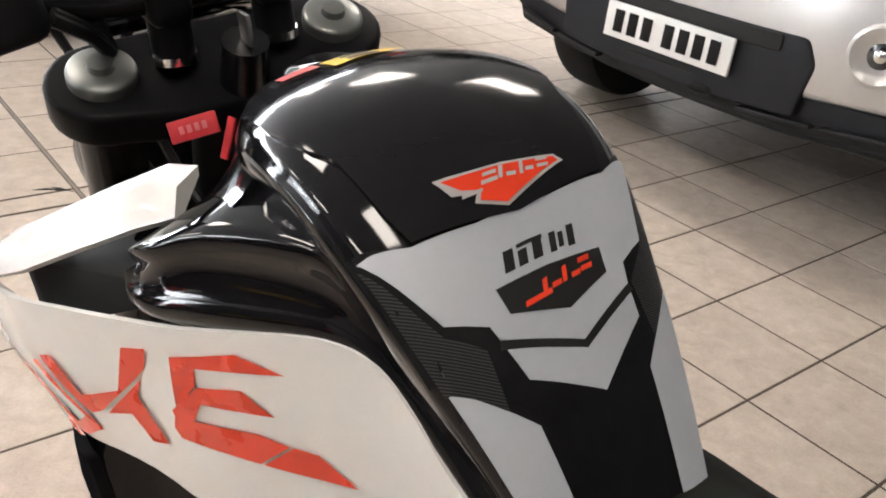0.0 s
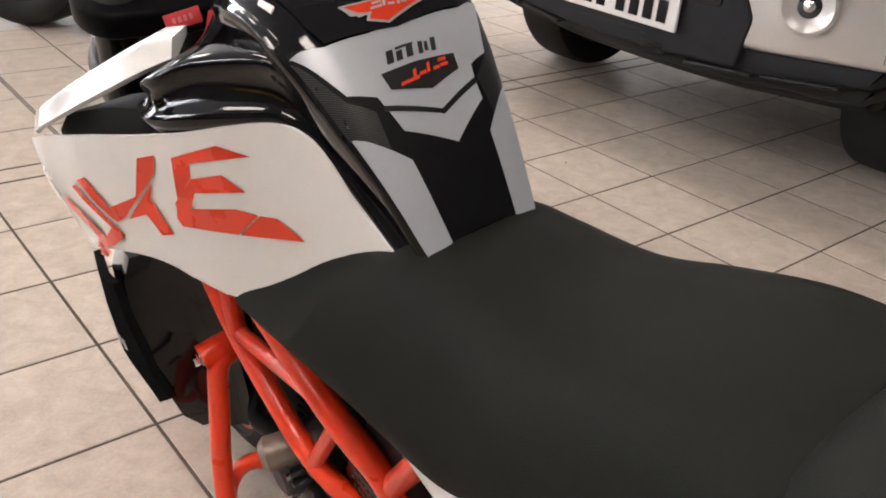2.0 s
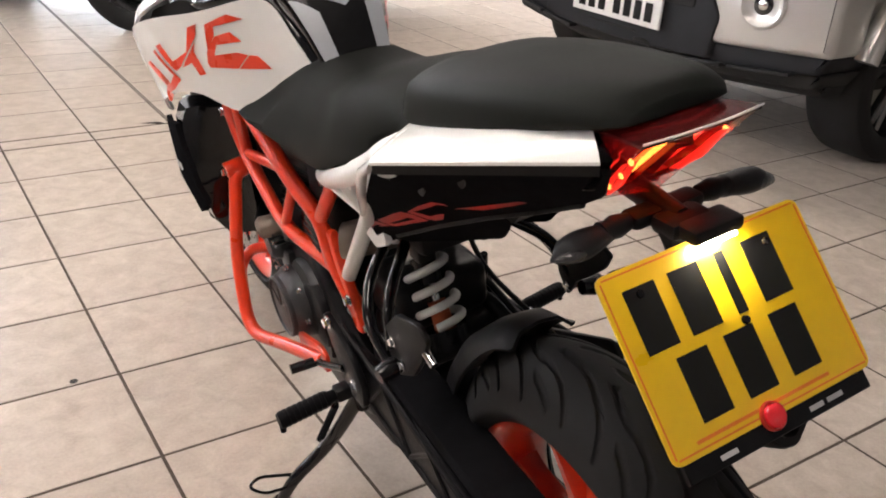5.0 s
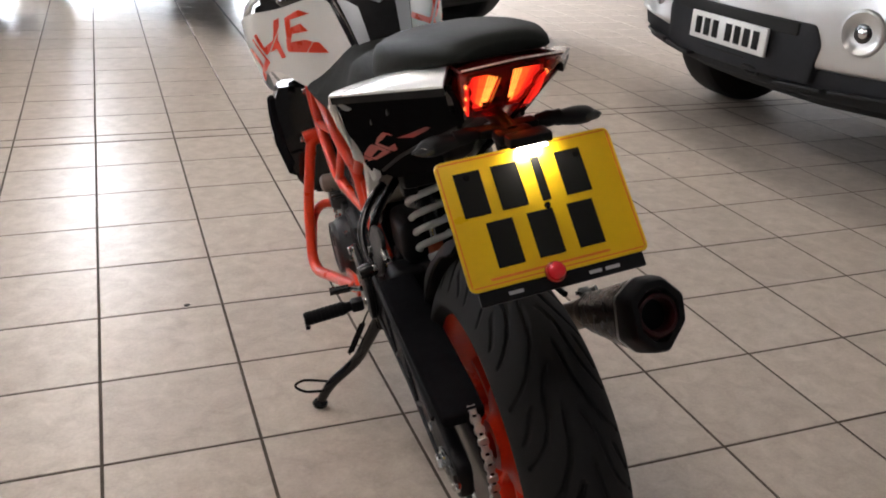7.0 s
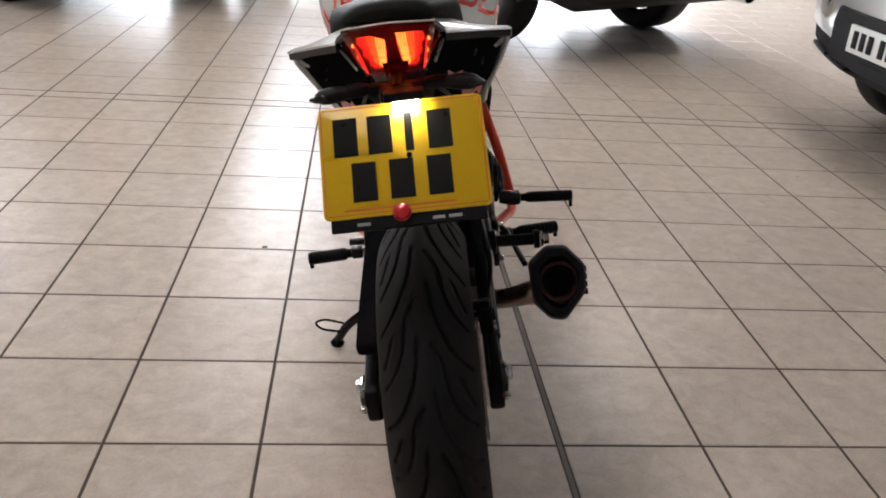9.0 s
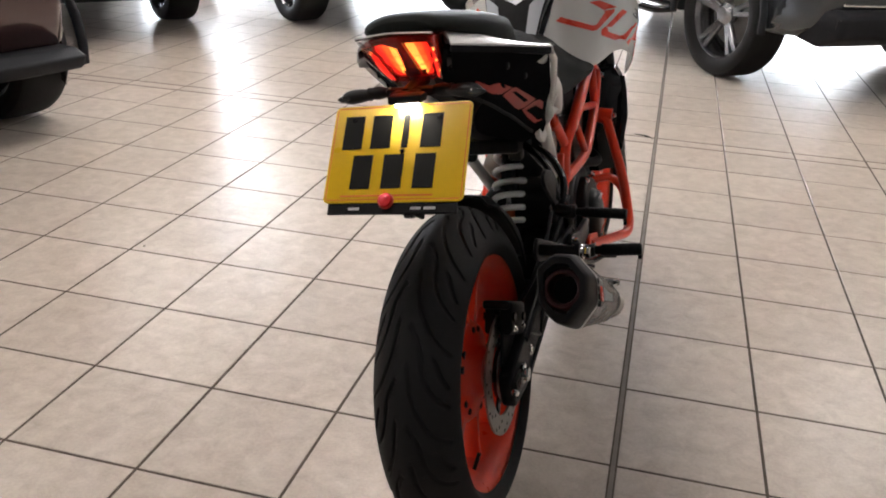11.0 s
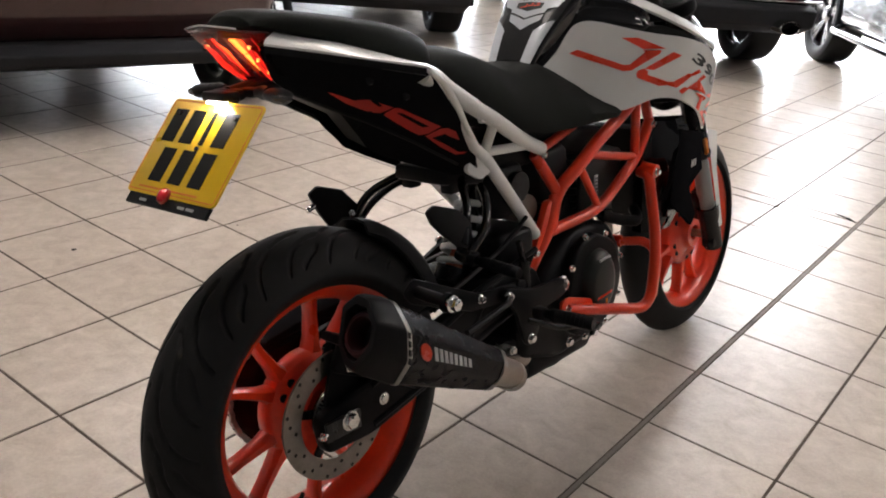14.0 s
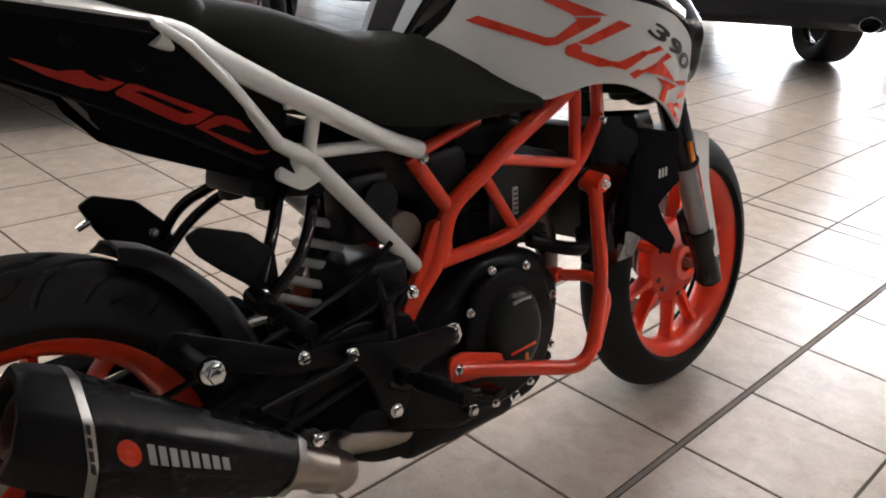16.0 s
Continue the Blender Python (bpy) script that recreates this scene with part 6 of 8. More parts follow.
bpart("pad_chevron", lay_on_tank([(-0.0412, 0.6296), (0.0035, 0.6166), (0.0450, 0.6290), (0.0440, 0.6318), (0.0035, 0.6194), (-0.0398, 0.6324)], 0.0024), M_DECALBLK, tank)
strip = [(-0.0704, 0.6300), (-0.0520, 0.6150), (-0.0366, 0.6035), (-0.0308, 0.5660), (-0.0510, 0.5650)]
for w in (strip, mirror(strip)):
    bpart("pad_strip", lay_on_tank(w, 0.0018), M_SILVERV, tank, "silver tank pad strip")
bpart("pad_badge", lay_on_tank([(-0.0312, 0.6472), (0.0353, 0.6466), (0.0331, 0.6375), (0.0030, 0.6306), (-0.0292, 0.6378)], 0.0025), M_DECALBLK, tank, "black badge")
# slanted marks: plain strokes
for x, y, w, h in ((-0.0200, 0.6372, 0.0170, 0.0018), (-0.0080, 0.6385, 0.0032, 0.0046), (-0.0020, 0.6388, 0.0060, 0.0018), (0.0050, 0.6392, 0.0030, 0.0052), (0.0110, 0.6396, 0.0060, 0.0018), (0.0180, 0.6405, 0.0075, 0.0018), (0.0180, 0.6435, 0.0075, 0.0018)):
    bpart("badge_mark", lay_on_tank([(x, y), (x + w, y + 0.0004), (x + w + h * 0.5, y + 0.0004 + h), (x + h * 0.5, y + h)], 0.0030), M_REDGFX, tank)
for x, y, w, h in ((-0.0228, 0.6502, 0.0062, 0.0070), (-0.0140, 0.6502, 0.0056, 0.0052), (-0.0048, 0.6502, 0.0058, 0.0060), (0.0060, 0.6502, 0.0042, 0.0068), (0.0120, 0.6510, 0.0034, 0.0052), (0.0176, 0.6502, 0.0046, 0.0074), (-0.0115, 0.6562, 0.0160, 0.0014)):
    bpart("maker_mark", lay_on_tank([(x, y), (x + w, y), (x + w + h * 0.45, y + h), (x + h * 0.45, y + h)], 0.0025), M_DECALBLK, tank)
emblem = [(-0.0372, 0.6912), (0.0340, 0.6852), (0.0380, 0.6815), (0.0175, 0.6770), (-0.0054, 0.6710), (-0.0222, 0.6768), (-0.0190, 0.6796), (-0.0320, 0.6826)]
bpart("tank_emblem", lay_on_tank(emblem, 0.0040), M_DECALGRY, tank, "grey-edged emblem")
inner = [(-0.0340, 0.6898), (0.0325, 0.6842), (0.0345, 0.6818), (0.0165, 0.6782), (-0.0054, 0.6724), (-0.0190, 0.6770), (-0.0160, 0.6802), (-0.0260, 0.6832)]
bpart("emblem_field", lay_on_tank(inner, 0.0046), M_REDGFX, tank, "red arrow-shaped emblem field")
for x, y, w, h in ((-0.0150, 0.6818, 0.0100, 0.0016), (-0.0120, 0.6848, 0.0080, 0.0014), (-0.0040, 0.6818, 0.0020, 0.0048), (0.0000, 0.6812, 0.0056, 0.0016), (0.0080, 0.6806, 0.0020, 0.0054), (0.0120, 0.6812, 0.0050, 0.0016), (0.0195, 0.6810, 0.0070, 0.0014), (0.0205, 0.6838, 0.0070, 0.0014), (-0.0280, 0.6796, 0.0120, 0.0014)):
    bpart("emblem_mark", lay_on_tank([(x, y), (x + w, y - 0.0004), (x + w + h * 0.6, y - 0.0004 + h), (x + h * 0.6, y + h)], 0.0052), M_DECALGRY, tank)

# -- white shrouds --
SHROUD = [(0.545, 0.782), (0.589, 0.812), (0.626, 0.837), (0.638, 0.846), (0.655, 0.867), (0.672, 0.888), (0.684, 0.898), (0.701, 0.904), (0.730, 0.901), (0.796, 0.882), (0.850, 0.870), (0.915, 0.858), (1.000, 0.832), (1.075, 0.785), (1.100, 0.720), (1.108, 0.638), (1.085, 0.640), (1.030, 0.672), (0.975, 0.702), (0.905, 0.728), (0.850, 0.733), (0.805, 0.722), (0.770, 0.715), (0.700, 0.730), (0.620, 0.755), (0.560, 0.770)]
SHROUD = [tuple(p) for p in catmull(SHROUD, 3, closed=True)]
for s in (-1, 1):
    # the left shroud stands out a little more in front
    skin_at = fx_shroud if s > 0 else functools.partial(fx_shroud, front=(0.222, 0.240, 0.232, 0.205))
    panel = bpart("tank_shroud", curved_panel(SHROUD, skin_at, s, 0.0045, 0.022), M_WHITE, None, "glossy white tank shroud with red graphics", angle=50)
    # upper prong of the scoop
    bm = BM()
    rings = []
    for y, x, z, w in ((0.838, 0.118, 0.944, 0.013), (0.862, 0.134, 0.936, 0.018), (0.898, 0.166, 0.914, 0.018), (0.935, 0.198, 0.890, 0.017), (0.985, 0.218, 0.862, 0.014), (1.035, 0.222, 0.835, 0.010)):
        rings.append([(s * (x - w), y + 0.012, z + w * 0.55), (s * (x + w * 0.4), y, z + 0.004), (s * (x + w), y - 0.010, z - w * 0.8), (s * (x + w - 0.004), y - 0.008, z - w * 0.8 - 0.004), (s * (x - w), y + 0.014, z + w * 0.55 - 0.008)])
    loft(bm, rings)
    bpart("scoop_edge", bm, M_WHITE, panel, "white upper edge of the air scoop", angle=50)
    # Block in the scoop, made matte black for the hollow's shade.
    bm = BM()
    rings = []
    for y, x0, x1, z0, z1 in ((0.845, 0.105, 0.150, 0.868, 0.885), (0.88, 0.12, 0.178, 0.850, 0.886), (0.96, 0.14, 0.205, 0.80, 0.862), (1.04, 0.15, 0.205, 0.74, 0.815)):
        rings.append([(s * x0, y, z0), (s * x1, y, z0), (s * x1, y, z1), (s * x0, y, z1)])
    loft(bm, rings)
    bpart("scoop_lining", bm, M_WELL, panel, "matte black block for the shade inside the air scoop")
    # slanted red graphic strokes, mirrored reading order on the two sides
    left_rear = [[(0.803, 0.858), (0.757, 0.878), (0.730, 0.872), (0.786, 0.856), (0.788, 0.841), (0.808, 0.814), (0.806, 0.835)], [(0.788, 0.840), (0.758, 0.850), (0.740, 0.836), (0.788, 0.826)], [(0.788, 0.840), (0.788, 0.826), (0.796, 0.808), (0.811, 0.805), (0.812, 0.810)], [(0.796, 0.808), (0.752, 0.817), (0.734, 0.814), (0.755, 0.790), (0.810, 0.786), (0.814, 0.794), (0.811, 0.805)], [(0.732, 0.814), (0.718, 0.814), (0.698, 0.794), (0.753, 0.790)]]
    left_middle = [[(0.922, 0.810), (0.909, 0.816), (0.890, 0.787), (0.855, 0.807), (0.841, 0.850), (0.821, 0.857), (0.826, 0.839), (0.836, 0.826), (0.876, 0.779), (0.889, 0.770), (0.894, 0.772)], [(0.832, 0.827), (0.839, 0.809), (0.823, 0.773), (0.838, 0.768), (0.849, 0.789), (0.872, 0.778)]]
    left_front = [[(0.935, 0.799), (0.928, 0.803), (0.887, 0.754), (0.892, 0.749)], [(0.980, 0.770), (0.964, 0.776), (0.925, 0.747), (0.921, 0.741), (0.944, 0.730), (0.973, 0.760)], [(0.921, 0.741), (0.901, 0.760), (0.892, 0.750), (0.912, 0.733), (0.967, 0.707), (0.944, 0.732)], [(0.954, 0.720), (0.929, 0.719), (0.957, 0.697), (0.972, 0.695)]]
    strokes_left = left_rear + left_middle + left_front
    right_rear = [[(0.668, 0.842), (0.687, 0.848), (0.775, 0.811), (0.788, 0.810), (0.792, 0.798), (0.775, 0.798)], [(0.788, 0.810), (0.822, 0.834), (0.817, 0.838), (0.858, 0.836), (0.856, 0.829), (0.792, 0.798)], [(0.770, 0.867), (0.805, 0.865), (0.869, 0.838), (0.818, 0.840)], [(0.886, 0.830), (0.906, 0.821), (0.843, 0.795), (0.820, 0.799)]]
    right_lower = [[(0.806, 0.796), (0.818, 0.800), (0.829, 0.794), (0.829, 0.786), (0.875, 0.768), (0.889, 0.766), (0.901, 0.752), (0.876, 0.760), (0.856, 0.760), (0.805, 0.782), (0.803, 0.789)], [(0.889, 0.766), (0.928, 0.781), (0.946, 0.777), (0.901, 0.752)], [(0.932, 0.777), (0.962, 0.787), (0.975, 0.779), (0.947, 0.774)], [(0.908, 0.745), (0.922, 0.752), (0.941, 0.747), (0.920, 0.736)]]
    right_middle = [[(0.931, 0.748), (0.963, 0.759), (0.984, 0.774), (1.001, 0.766), (0.978, 0.758), (1.018, 0.730), (1.032, 0.720), (1.006, 0.729), (0.976, 0.738)]]
    right_front = [[(0.969, 0.735), (1.045, 0.713), (1.008, 0.709), (1.004, 0.689), (0.985, 0.698), (0.993, 0.719)], [(1.028, 0.723), (1.082, 0.720), (1.086, 0.709), (1.048, 0.715)], [(1.055, 0.697), (1.088, 0.703), (1.092, 0.690), (1.057, 0.688)], [(1.012, 0.686), (1.030, 0.688), (1.056, 0.679), (1.050, 0.673), (1.094, 0.648), (1.092, 0.640), (1.070, 0.652)], [(1.046, 0.681), (1.058, 0.684), (1.092, 0.672), (1.094, 0.664)]]
    strokes_right = right_rear + right_lower + right_middle + right_front
    for poly in (strokes_left if s < 0 else strokes_right):
        bpart("graphic_stroke", curved_panel(poly, skin_at, s, 0, 0.012, lift=0.0016), M_REDGFX, panel, clean=False)
    bm = text_outline("390", 0.05, 0.0016)
    xm = max(v.co.x for v in bm.verts)
    bmesh.ops.triangulate(bm, faces=bm.faces[:])
    for v in bm.verts:
        u, w = v.co.x / xm, v.co.y / 0.05
        if s > 0:
            y, z = 0.930 + 0.135 * u + 0.030 * w, 0.812 - 0.076 * u + 0.020 * w
        else:
            y, z = 0.990 + 0.030 * u - 0.026 * w, 0.806 - 0.050 * u - 0.004 * w
        v.co = (s * (skin_at(y, z) + 0.0018), y, z)
    bpart("number_decal", bm, M_DECALBLK if s > 0 else M_DECALGRY, panel, "small number decal", clean=False)

# -- radiator, its side covers, fork, front --
bm = BM()
box(bm, (0, 1.005, 0.53), (0.25, 0.03, 0.24), Matrix.Rotation(radians(14), 4, 'X'), 0.006)
rad = bpart("radiator", bm, M_BLACKP, None, "black radiator core")
for k in range(16):
    bm = BM()
    box(bm, (0, 1.022 - 0.0034 * k + 0.024, 0.425 + 0.0145 * k), (0.23, 0.003, 0.003))
    bpart("fin", bm, M_CRANK, rad)
for s in (-1, 1):
    fx_rad = lambda y, z: (0.222 if s < 0 else 0.186) - 0.16 * max(0.0, y - 1.02) - 0.30 * max(0.0, 0.99 - y) - 0.22 * max(0.0, 0.53 - z) - 0.10 * max(0.0, z - 0.60)
    outl = rounded([(0.982, 0.648), (1.118, 0.620), (1.104, 0.572), (1.122, 0.530), (1.071, 0.512), (1.046, 0.498), (1.085, 0.462), (1.172, 0.398), (1.160, 0.370), (1.085, 0.408), (0.995, 0.452), (0.948, 0.488), (0.955, 0.556)], 0.006)
    cover = bpart("radiator_cover", curved_panel(outl, fx_rad, s, 0.010, 0.012), M_PANEL, None, "black plastic radiator side cover", angle=25)
    out = 0.016 if s < 0 else -0.012
    bm = BM()
    rings = []
    for z, xo, yr in ((0.400, 0.150, 0.972), (0.440, 0.172, 0.962), (0.500, 0.184, 0.952), (0.560, 0.189, 0.960), (0.610, 0.190, 0.972), (0.645, 0.186, 0.978), (0.668, 0.172, 0.984)):
        rings.append([(s * 0.085, 0.935, z), (s * 0.112, 0.930, z), (s * 0.124, 0.946, z), (s * 0.150, 0.958, z), (s * (xo - 0.010), yr, z), (s * (xo + out), yr + 0.004, z), (s * (xo + out), yr + 0.05, z), (s * (xo + out - 0.02), yr + 0.075, z), (s * 0.085, 1.0, z)])
    loft(bm, rings)
    bpart("radiator_tank", bm, M_BLACKG, cover, "black radiator end tank")
    for k in range(3):
        y0 = (0.985 if s < 0 else 1.028) + 0.013 * k
        bpart("maker_mark", curved_panel([(y0, 0.552), (y0 + 0.009, 0.550), (y0 + 0.011, 0.566), (y0 + 0.002, 0.568)], fx_rad, s, 0, 0.01, 0.001), M_DECALGRY, cover, clean=False)
    bm = BM()
    tube(bm, catmull([(s * 0.09, 0.93, 0.46), (s * 0.115, 0.90, 0.44), (s * 0.10, 0.85, 0.45), (s * 0.08, 0.80, 0.47)], 6), 0.013, n=12)
    bpart("coolant_hose", bm, M_BLACKP)

# fork: the legs run from the axle up and back to the clamps
UP = Vector((0, -0.385, 0.923)).normalized()
for s in (-1, 1):
    A = Vector((s * 0.104, FRONT.y - 0.010, FRONT.z))
    bm = BM()
    tube(bm, [A - UP * 0.03, A + UP * 0.06, A + UP * 0.08, A + UP * 0.105], [0.026, 0.027, 0.030, 0.030], n=20)
    box(bm, A, (0.04, 0.055, 0.06), bevel=0.012)
    foot = bpart("fork_foot", bm, M_BLACKS, None, "black fork foot")
    bm = BM()
    tube(bm, [A + UP * 0.09, A + UP * 0.28], 0.0215, n=20)
    bpart("fork_slider", bm, M_FORK, foot, "silver fork tube")
    bm = BM()
    tube(bm, [A + UP * 0.265, A + UP * 0.275, A + UP * 0.290, A + UP * 0.69], [0.030, 0.031, 0.0275, 0.0275], n=24)
    bpart("fork_tube", bm, M_BLACKS, foot, "black upper fork tube")
    bm = BM()
    t = BM()
    lathe(t, [(0.0, 0.010), (0.010, 0.010), (0.011, 0.004), (0.0245, 0.0035), (0.0268, 0.002), (0.0275, 0.0), (0.0275, -0.02)], n=32, axis='z')
    join(bm, t, Matrix.Translation(A + UP * 0.705) @ UP.to_track_quat('Z', 'Y').to_matrix().to_4x4())
    bpart("fork_cap", bm, M_CAP, foot, "grey anodised fork cap")
    # white guard along the fork
    bm = BM()
    prism(bm, rounded([(1.222, 0.612), (1.282, 0.596), (1.290, 0.500), (1.345, 0.330), (1.326, 0.326), (1.262, 0.500)], 0.006), s * 0.134 - 0.003, s * 0.128 + 0.003, 0.001, 'x')
    bpart("fork_guard", bm, M_WHITE, foot, "white fork guard")
    bm = BM()
    box(bm, (s * 0.134, 1.214, 0.568), (0.008, 0.014, 0.044), Matrix.Rotation(radians(22), 4, 'X'), 0.003)
    bpart("side_reflector", bm, M_AMBER, foot, "amber side reflector")
bm = BM()
tube(bm, [(-0.10, FRONT.y, FRONT.z), (0.115, FRONT.y, FRONT.z)], 0.011, n=14)
bpart("front_axle", bm, M_STEEL)
bm = BM()
box(bm, (0.088, FRONT.y + 0.015 - 0.06, FRONT.z + 0.10), (0.05, 0.05, 0.09), Matrix.Rotation(radians(22), 4, 'X'), 0.012)
bpart("fork_lug", bm, M_BLACKS)
bm = BM()
rings = []
for k in range(17):
    a = radians(88 + 44 * k / 16)
    r = 0.304
    e = 1 - 0.35 * abs(k - 8) / 8
    ring = [(x * e, FRONT.y + (r + d) * math.cos(a), FRONT.z + (r + d) * math.sin(a)) for x, d in ((-0.066, -0.040), (-0.062, -0.010), (-0.035, 0.004), (0, 0.008), (0.035, 0.004), (0.062, -0.010), (0.066, -0.040), (0.062, -0.042), (0.058, -0.014), (0, 0.003), (-0.058, -0.014), (-0.062, -0.042))]
    rings.append(ring)
loft(bm, rings)
bpart("front_fender", bm, M_BLACKP, None, "black front mudguard")


def clamp(h, depth, name, label):
    c = Vector((0, FRONT.y - 0.010, FRONT.z)) + UP * h
    out = []
    for x, y in ((-0.104, 0), (0.104, 0)):
        for k in range(13):
            a = math.pi / 2 + math.pi * k / 12 if x < 0 else -math.pi / 2 + math.pi * k / 12
            out.append((x + 0.046 * math.cos(a), y + 0.046 * math.sin(a)))
    out = out[:13] + [(-0.05, -0.062), (0.05, -0.062)] + out[13:]
    bm = BM()
    t = BM()
    prism(t, out, -depth / 2, depth / 2, 0.006, 'z', seg=3)
    side = UP.cross(Vector((1, 0, 0)))
    m = Matrix(((1, 0, UP.x, c.x), (0, side.y, UP.y, c.y), (0, side.z, UP.z, c.z), (0, 0, 0, 1)))
    join(bm, t, m)
    return bpart(name, bm, M_BLACKM, None, label)


top_clamp = clamp(0.680, 0.034, "top_clamp", "black upper fork clamp")
clamp(0.47, 0.04, "lower_clamp", "black lower fork clamp")
TC = Vector((0, FRONT.y - 0.010, FRONT.z)) + UP * 0.70
bm = BM()
tube(bm, [TC - UP * 0.28, TC - UP * 0.03], 0.032, n=20)
bpart("steering_head", bm, M_BLACKP)
for s in (-1, 1):
    bm = BM()
    tube(bm, [TC + Vector((s * 0.045, -0.008, 0.0)), TC + Vector((s * 0.045, -0.008, 0.046))], [0.018, 0.017], n=20)
    box(bm, TC + Vector((s * 0.045, -0.008, 0.053)), (0.036, 0.044, 0.040), bevel=0.01, seg=3)
    riser = bpart("bar_riser", bm, M_BLACKM, None, "black handlebar riser")
    bm = BM()
    tube(bm, [TC + Vector((s * 0.045, -0.008, 0.002)), TC + Vector((s * 0.045, -0.008, 0.009))], 0.0195, n=24)
    bpart("riser_ring", bm, M_CHROME, riser, "bright riser ring")
bm = BM()
B0 = TC + Vector((0, -0.008, 0.054))
tube(bm, bend([B0 + Vector((-0.39, -0.095, 0.025)), B0 + Vector((-0.19, -0.020, 0.035)), B0 + Vector((-0.10, 0, 0)), B0 + Vector((0.10, 0, 0)), B0 + Vector((0.19, -0.020, 0.035)), B0 + Vector((0.39, -0.095, 0.025))], 0.05, 8), 0.0115, n=14)
hbar = bpart("handlebar", bm, M_BLACKS, None, "black tapered handlebar")
for s in (-1, 1):
    bm = BM()
    g0, g1 = B0 + Vector((s * 0.255, -0.044, 0.032)), B0 + Vector((s * 0.385, -0.093, 0.025))
    tube(bm, [g0, g0 + (g1 - g0) * 0.06, g0 + (g1 - g0) * 0.1, g1, g1 + (g1 - g0) * 0.03], [0.020, 0.020, 0.0165, 0.0165, 0.019], n=18)
    bpart("grip", bm, M_BLACKP, hbar, "black rubber grip")
    bm = BM()
    tube(bm, bend([B0 + Vector((s * 0.20, 0.0, 0.03)), B0 + Vector((s * 0.23, 0.045, 0.025)), B0 + Vector((s * 0.39, 0.005, 0.0))], 0.03), 0.006, n=10)
    box(bm, B0 + Vector((s * 0.215, -0.025, 0.034)), (0.055, 0.045, 0.045), bevel=0.012)
    bpart("lever", bm, M_BLACKS, hbar, "black lever with its switch block")
bm = BM()
box(bm, B0 + Vector((-0.190, -0.020, 0.018)), (0.105, 0.058, 0.054), Matrix.Rotation(radians(-8), 4, 'Y'), 0.014, 3)
for k in range(5):
    tube(bm, [B0 + Vector((-0.136 + 0.004 * k, -0.034 + 0.012 * k, 0.010)), B0 + Vector((-0.110 + 0.004 * k, -0.020 + 0.012 * k, -0.012)), B0 + Vector((-0.085, 0.030, -0.050))], 0.0055, n=8)
bpart("switch_block", bm, M_BLACKP, hbar, "black switch block with its bundled wires")
bm = BM()
box(bm, TC + Vector((0, 0.11, 0.055)), (0.17, 0.035, 0.12), Matrix.Rotation(radians(-35), 4, 'X'), 0.012)
bpart("display", bm, M_BLACKG, None, "black glossy instrument display")
bm = BM()
prism(bm, rounded([(-0.10, 0.70), (-0.12, 0.80), (-0.05, 0.90), (0.05, 0.90), (0.12, 0.80), (0.10, 0.70), (0.0, 0.64)], 0.03), 1.21, 1.29, 0.02, 'y', seg=3)
bpart("headlight", bm, M_BLACKS, None, "black headlight unit")
for s in (-1, 1):
    bm = BM()
    tube(bm, catmull([TC + Vector((s * 0.03, 0.05, 0.05)), TC + Vector((s * 0.06, 0.10, -0.02)), TC + Vector((s * 0.05, 0.05, -0.12)), (s * 0.05, 0.98, 0.80)], 6), 0.005, n=8)
    tube(bm, catmull([TC + Vector((s * 0.20, 0.0, 0.10)), TC + Vector((s * 0.13, 0.10, 0.05)), TC + Vector((s * 0.08, 0.08, -0.10)), (s * 0.06, 1.0, 0.78)], 6), 0.0045, n=8)
    bpart("cable", bm, M_BLACKP)
# ignition lock, key and red fabric tag
bm = BM()
K = TC + Vector((0.0, -0.045, 0.0))
tube(bm, [K - UP * 0.03, K + UP * 0.022], [0.021, 0.019], n=20)
lock = bpart("ignition_lock", bm, M_BLACKS)
bm = BM()
box(bm, K + UP * 0.034, (0.004, 0.02, 0.026), bevel=0.0015)
bpart("key", bm, M_STEEL, lock)
bm = BM()
turned = pose(0, 0, 0, -28, -10, -22)
box(bm, (-0.065, 0.985, 0.914), (0.038, 0.0035, 0.017), turned, 0.001)
box(bm, (-0.043, 0.975, 0.902), (0.007, 0.003, 0.034), pose(0, 0, 0, -20, 10, -60), 0.001)
tag = bpart("key_tag", bm, M_REDFAB, None, "red fabric key tag")
bm = BM()
for k in range(4):
    box(bm, Vector((-0.065, 0.985, 0.914)) + turned.to_3x3() @ Vector((-0.009 + 0.006 * k, -0.0020, 0.0)), (0.0035, 0.0006, 0.006), turned)
bpart("tag_mark", bm, M_TAGMARK, tag)


# -- engine --
bm = BM()
case = rounded([(0.46, 0.30), (0.50, 0.36), (0.58, 0.425), (0.66, 0.475), (0.80, 0.46), (0.86, 0.38), (0.84, 0.27), (0.76, 0.205), (0.60, 0.190), (0.46, 0.235)], 0.03)
prism(bm, case, -0.105, 0.105, 0.02, 'x', seg=3)
engine = bpart("engine", bm, M_CRANK, None, "black single-cylinder engine")
bm = BM()
sl = Matrix.Rotation(radians(-12), 4, 'X')
box(bm, (0, 0.735, 0.56), (0.15, 0.15, 0.20), sl, 0.02, 3)
box(bm, (0, 0.72, 0.655), (0.17, 0.17, 0.07), sl, 0.02, 3)
cyl = bpart("cylinder", bm, M_CRANK, engine)
for k in range(9):
    bm = BM()
    box(bm, (0, 0.765 - 0.004 * k, 0.475 + 0.016 * k), (0.172, 0.168, 0.004), sl, 0.0015, 1)
    bpart("cooling_fin", bm, M_CRANK, cyl)
bm = BM()
box(bm, (0.0955, 0.7515, 0.550), (0.003, 0.013, 0.046), bevel=0.0008)
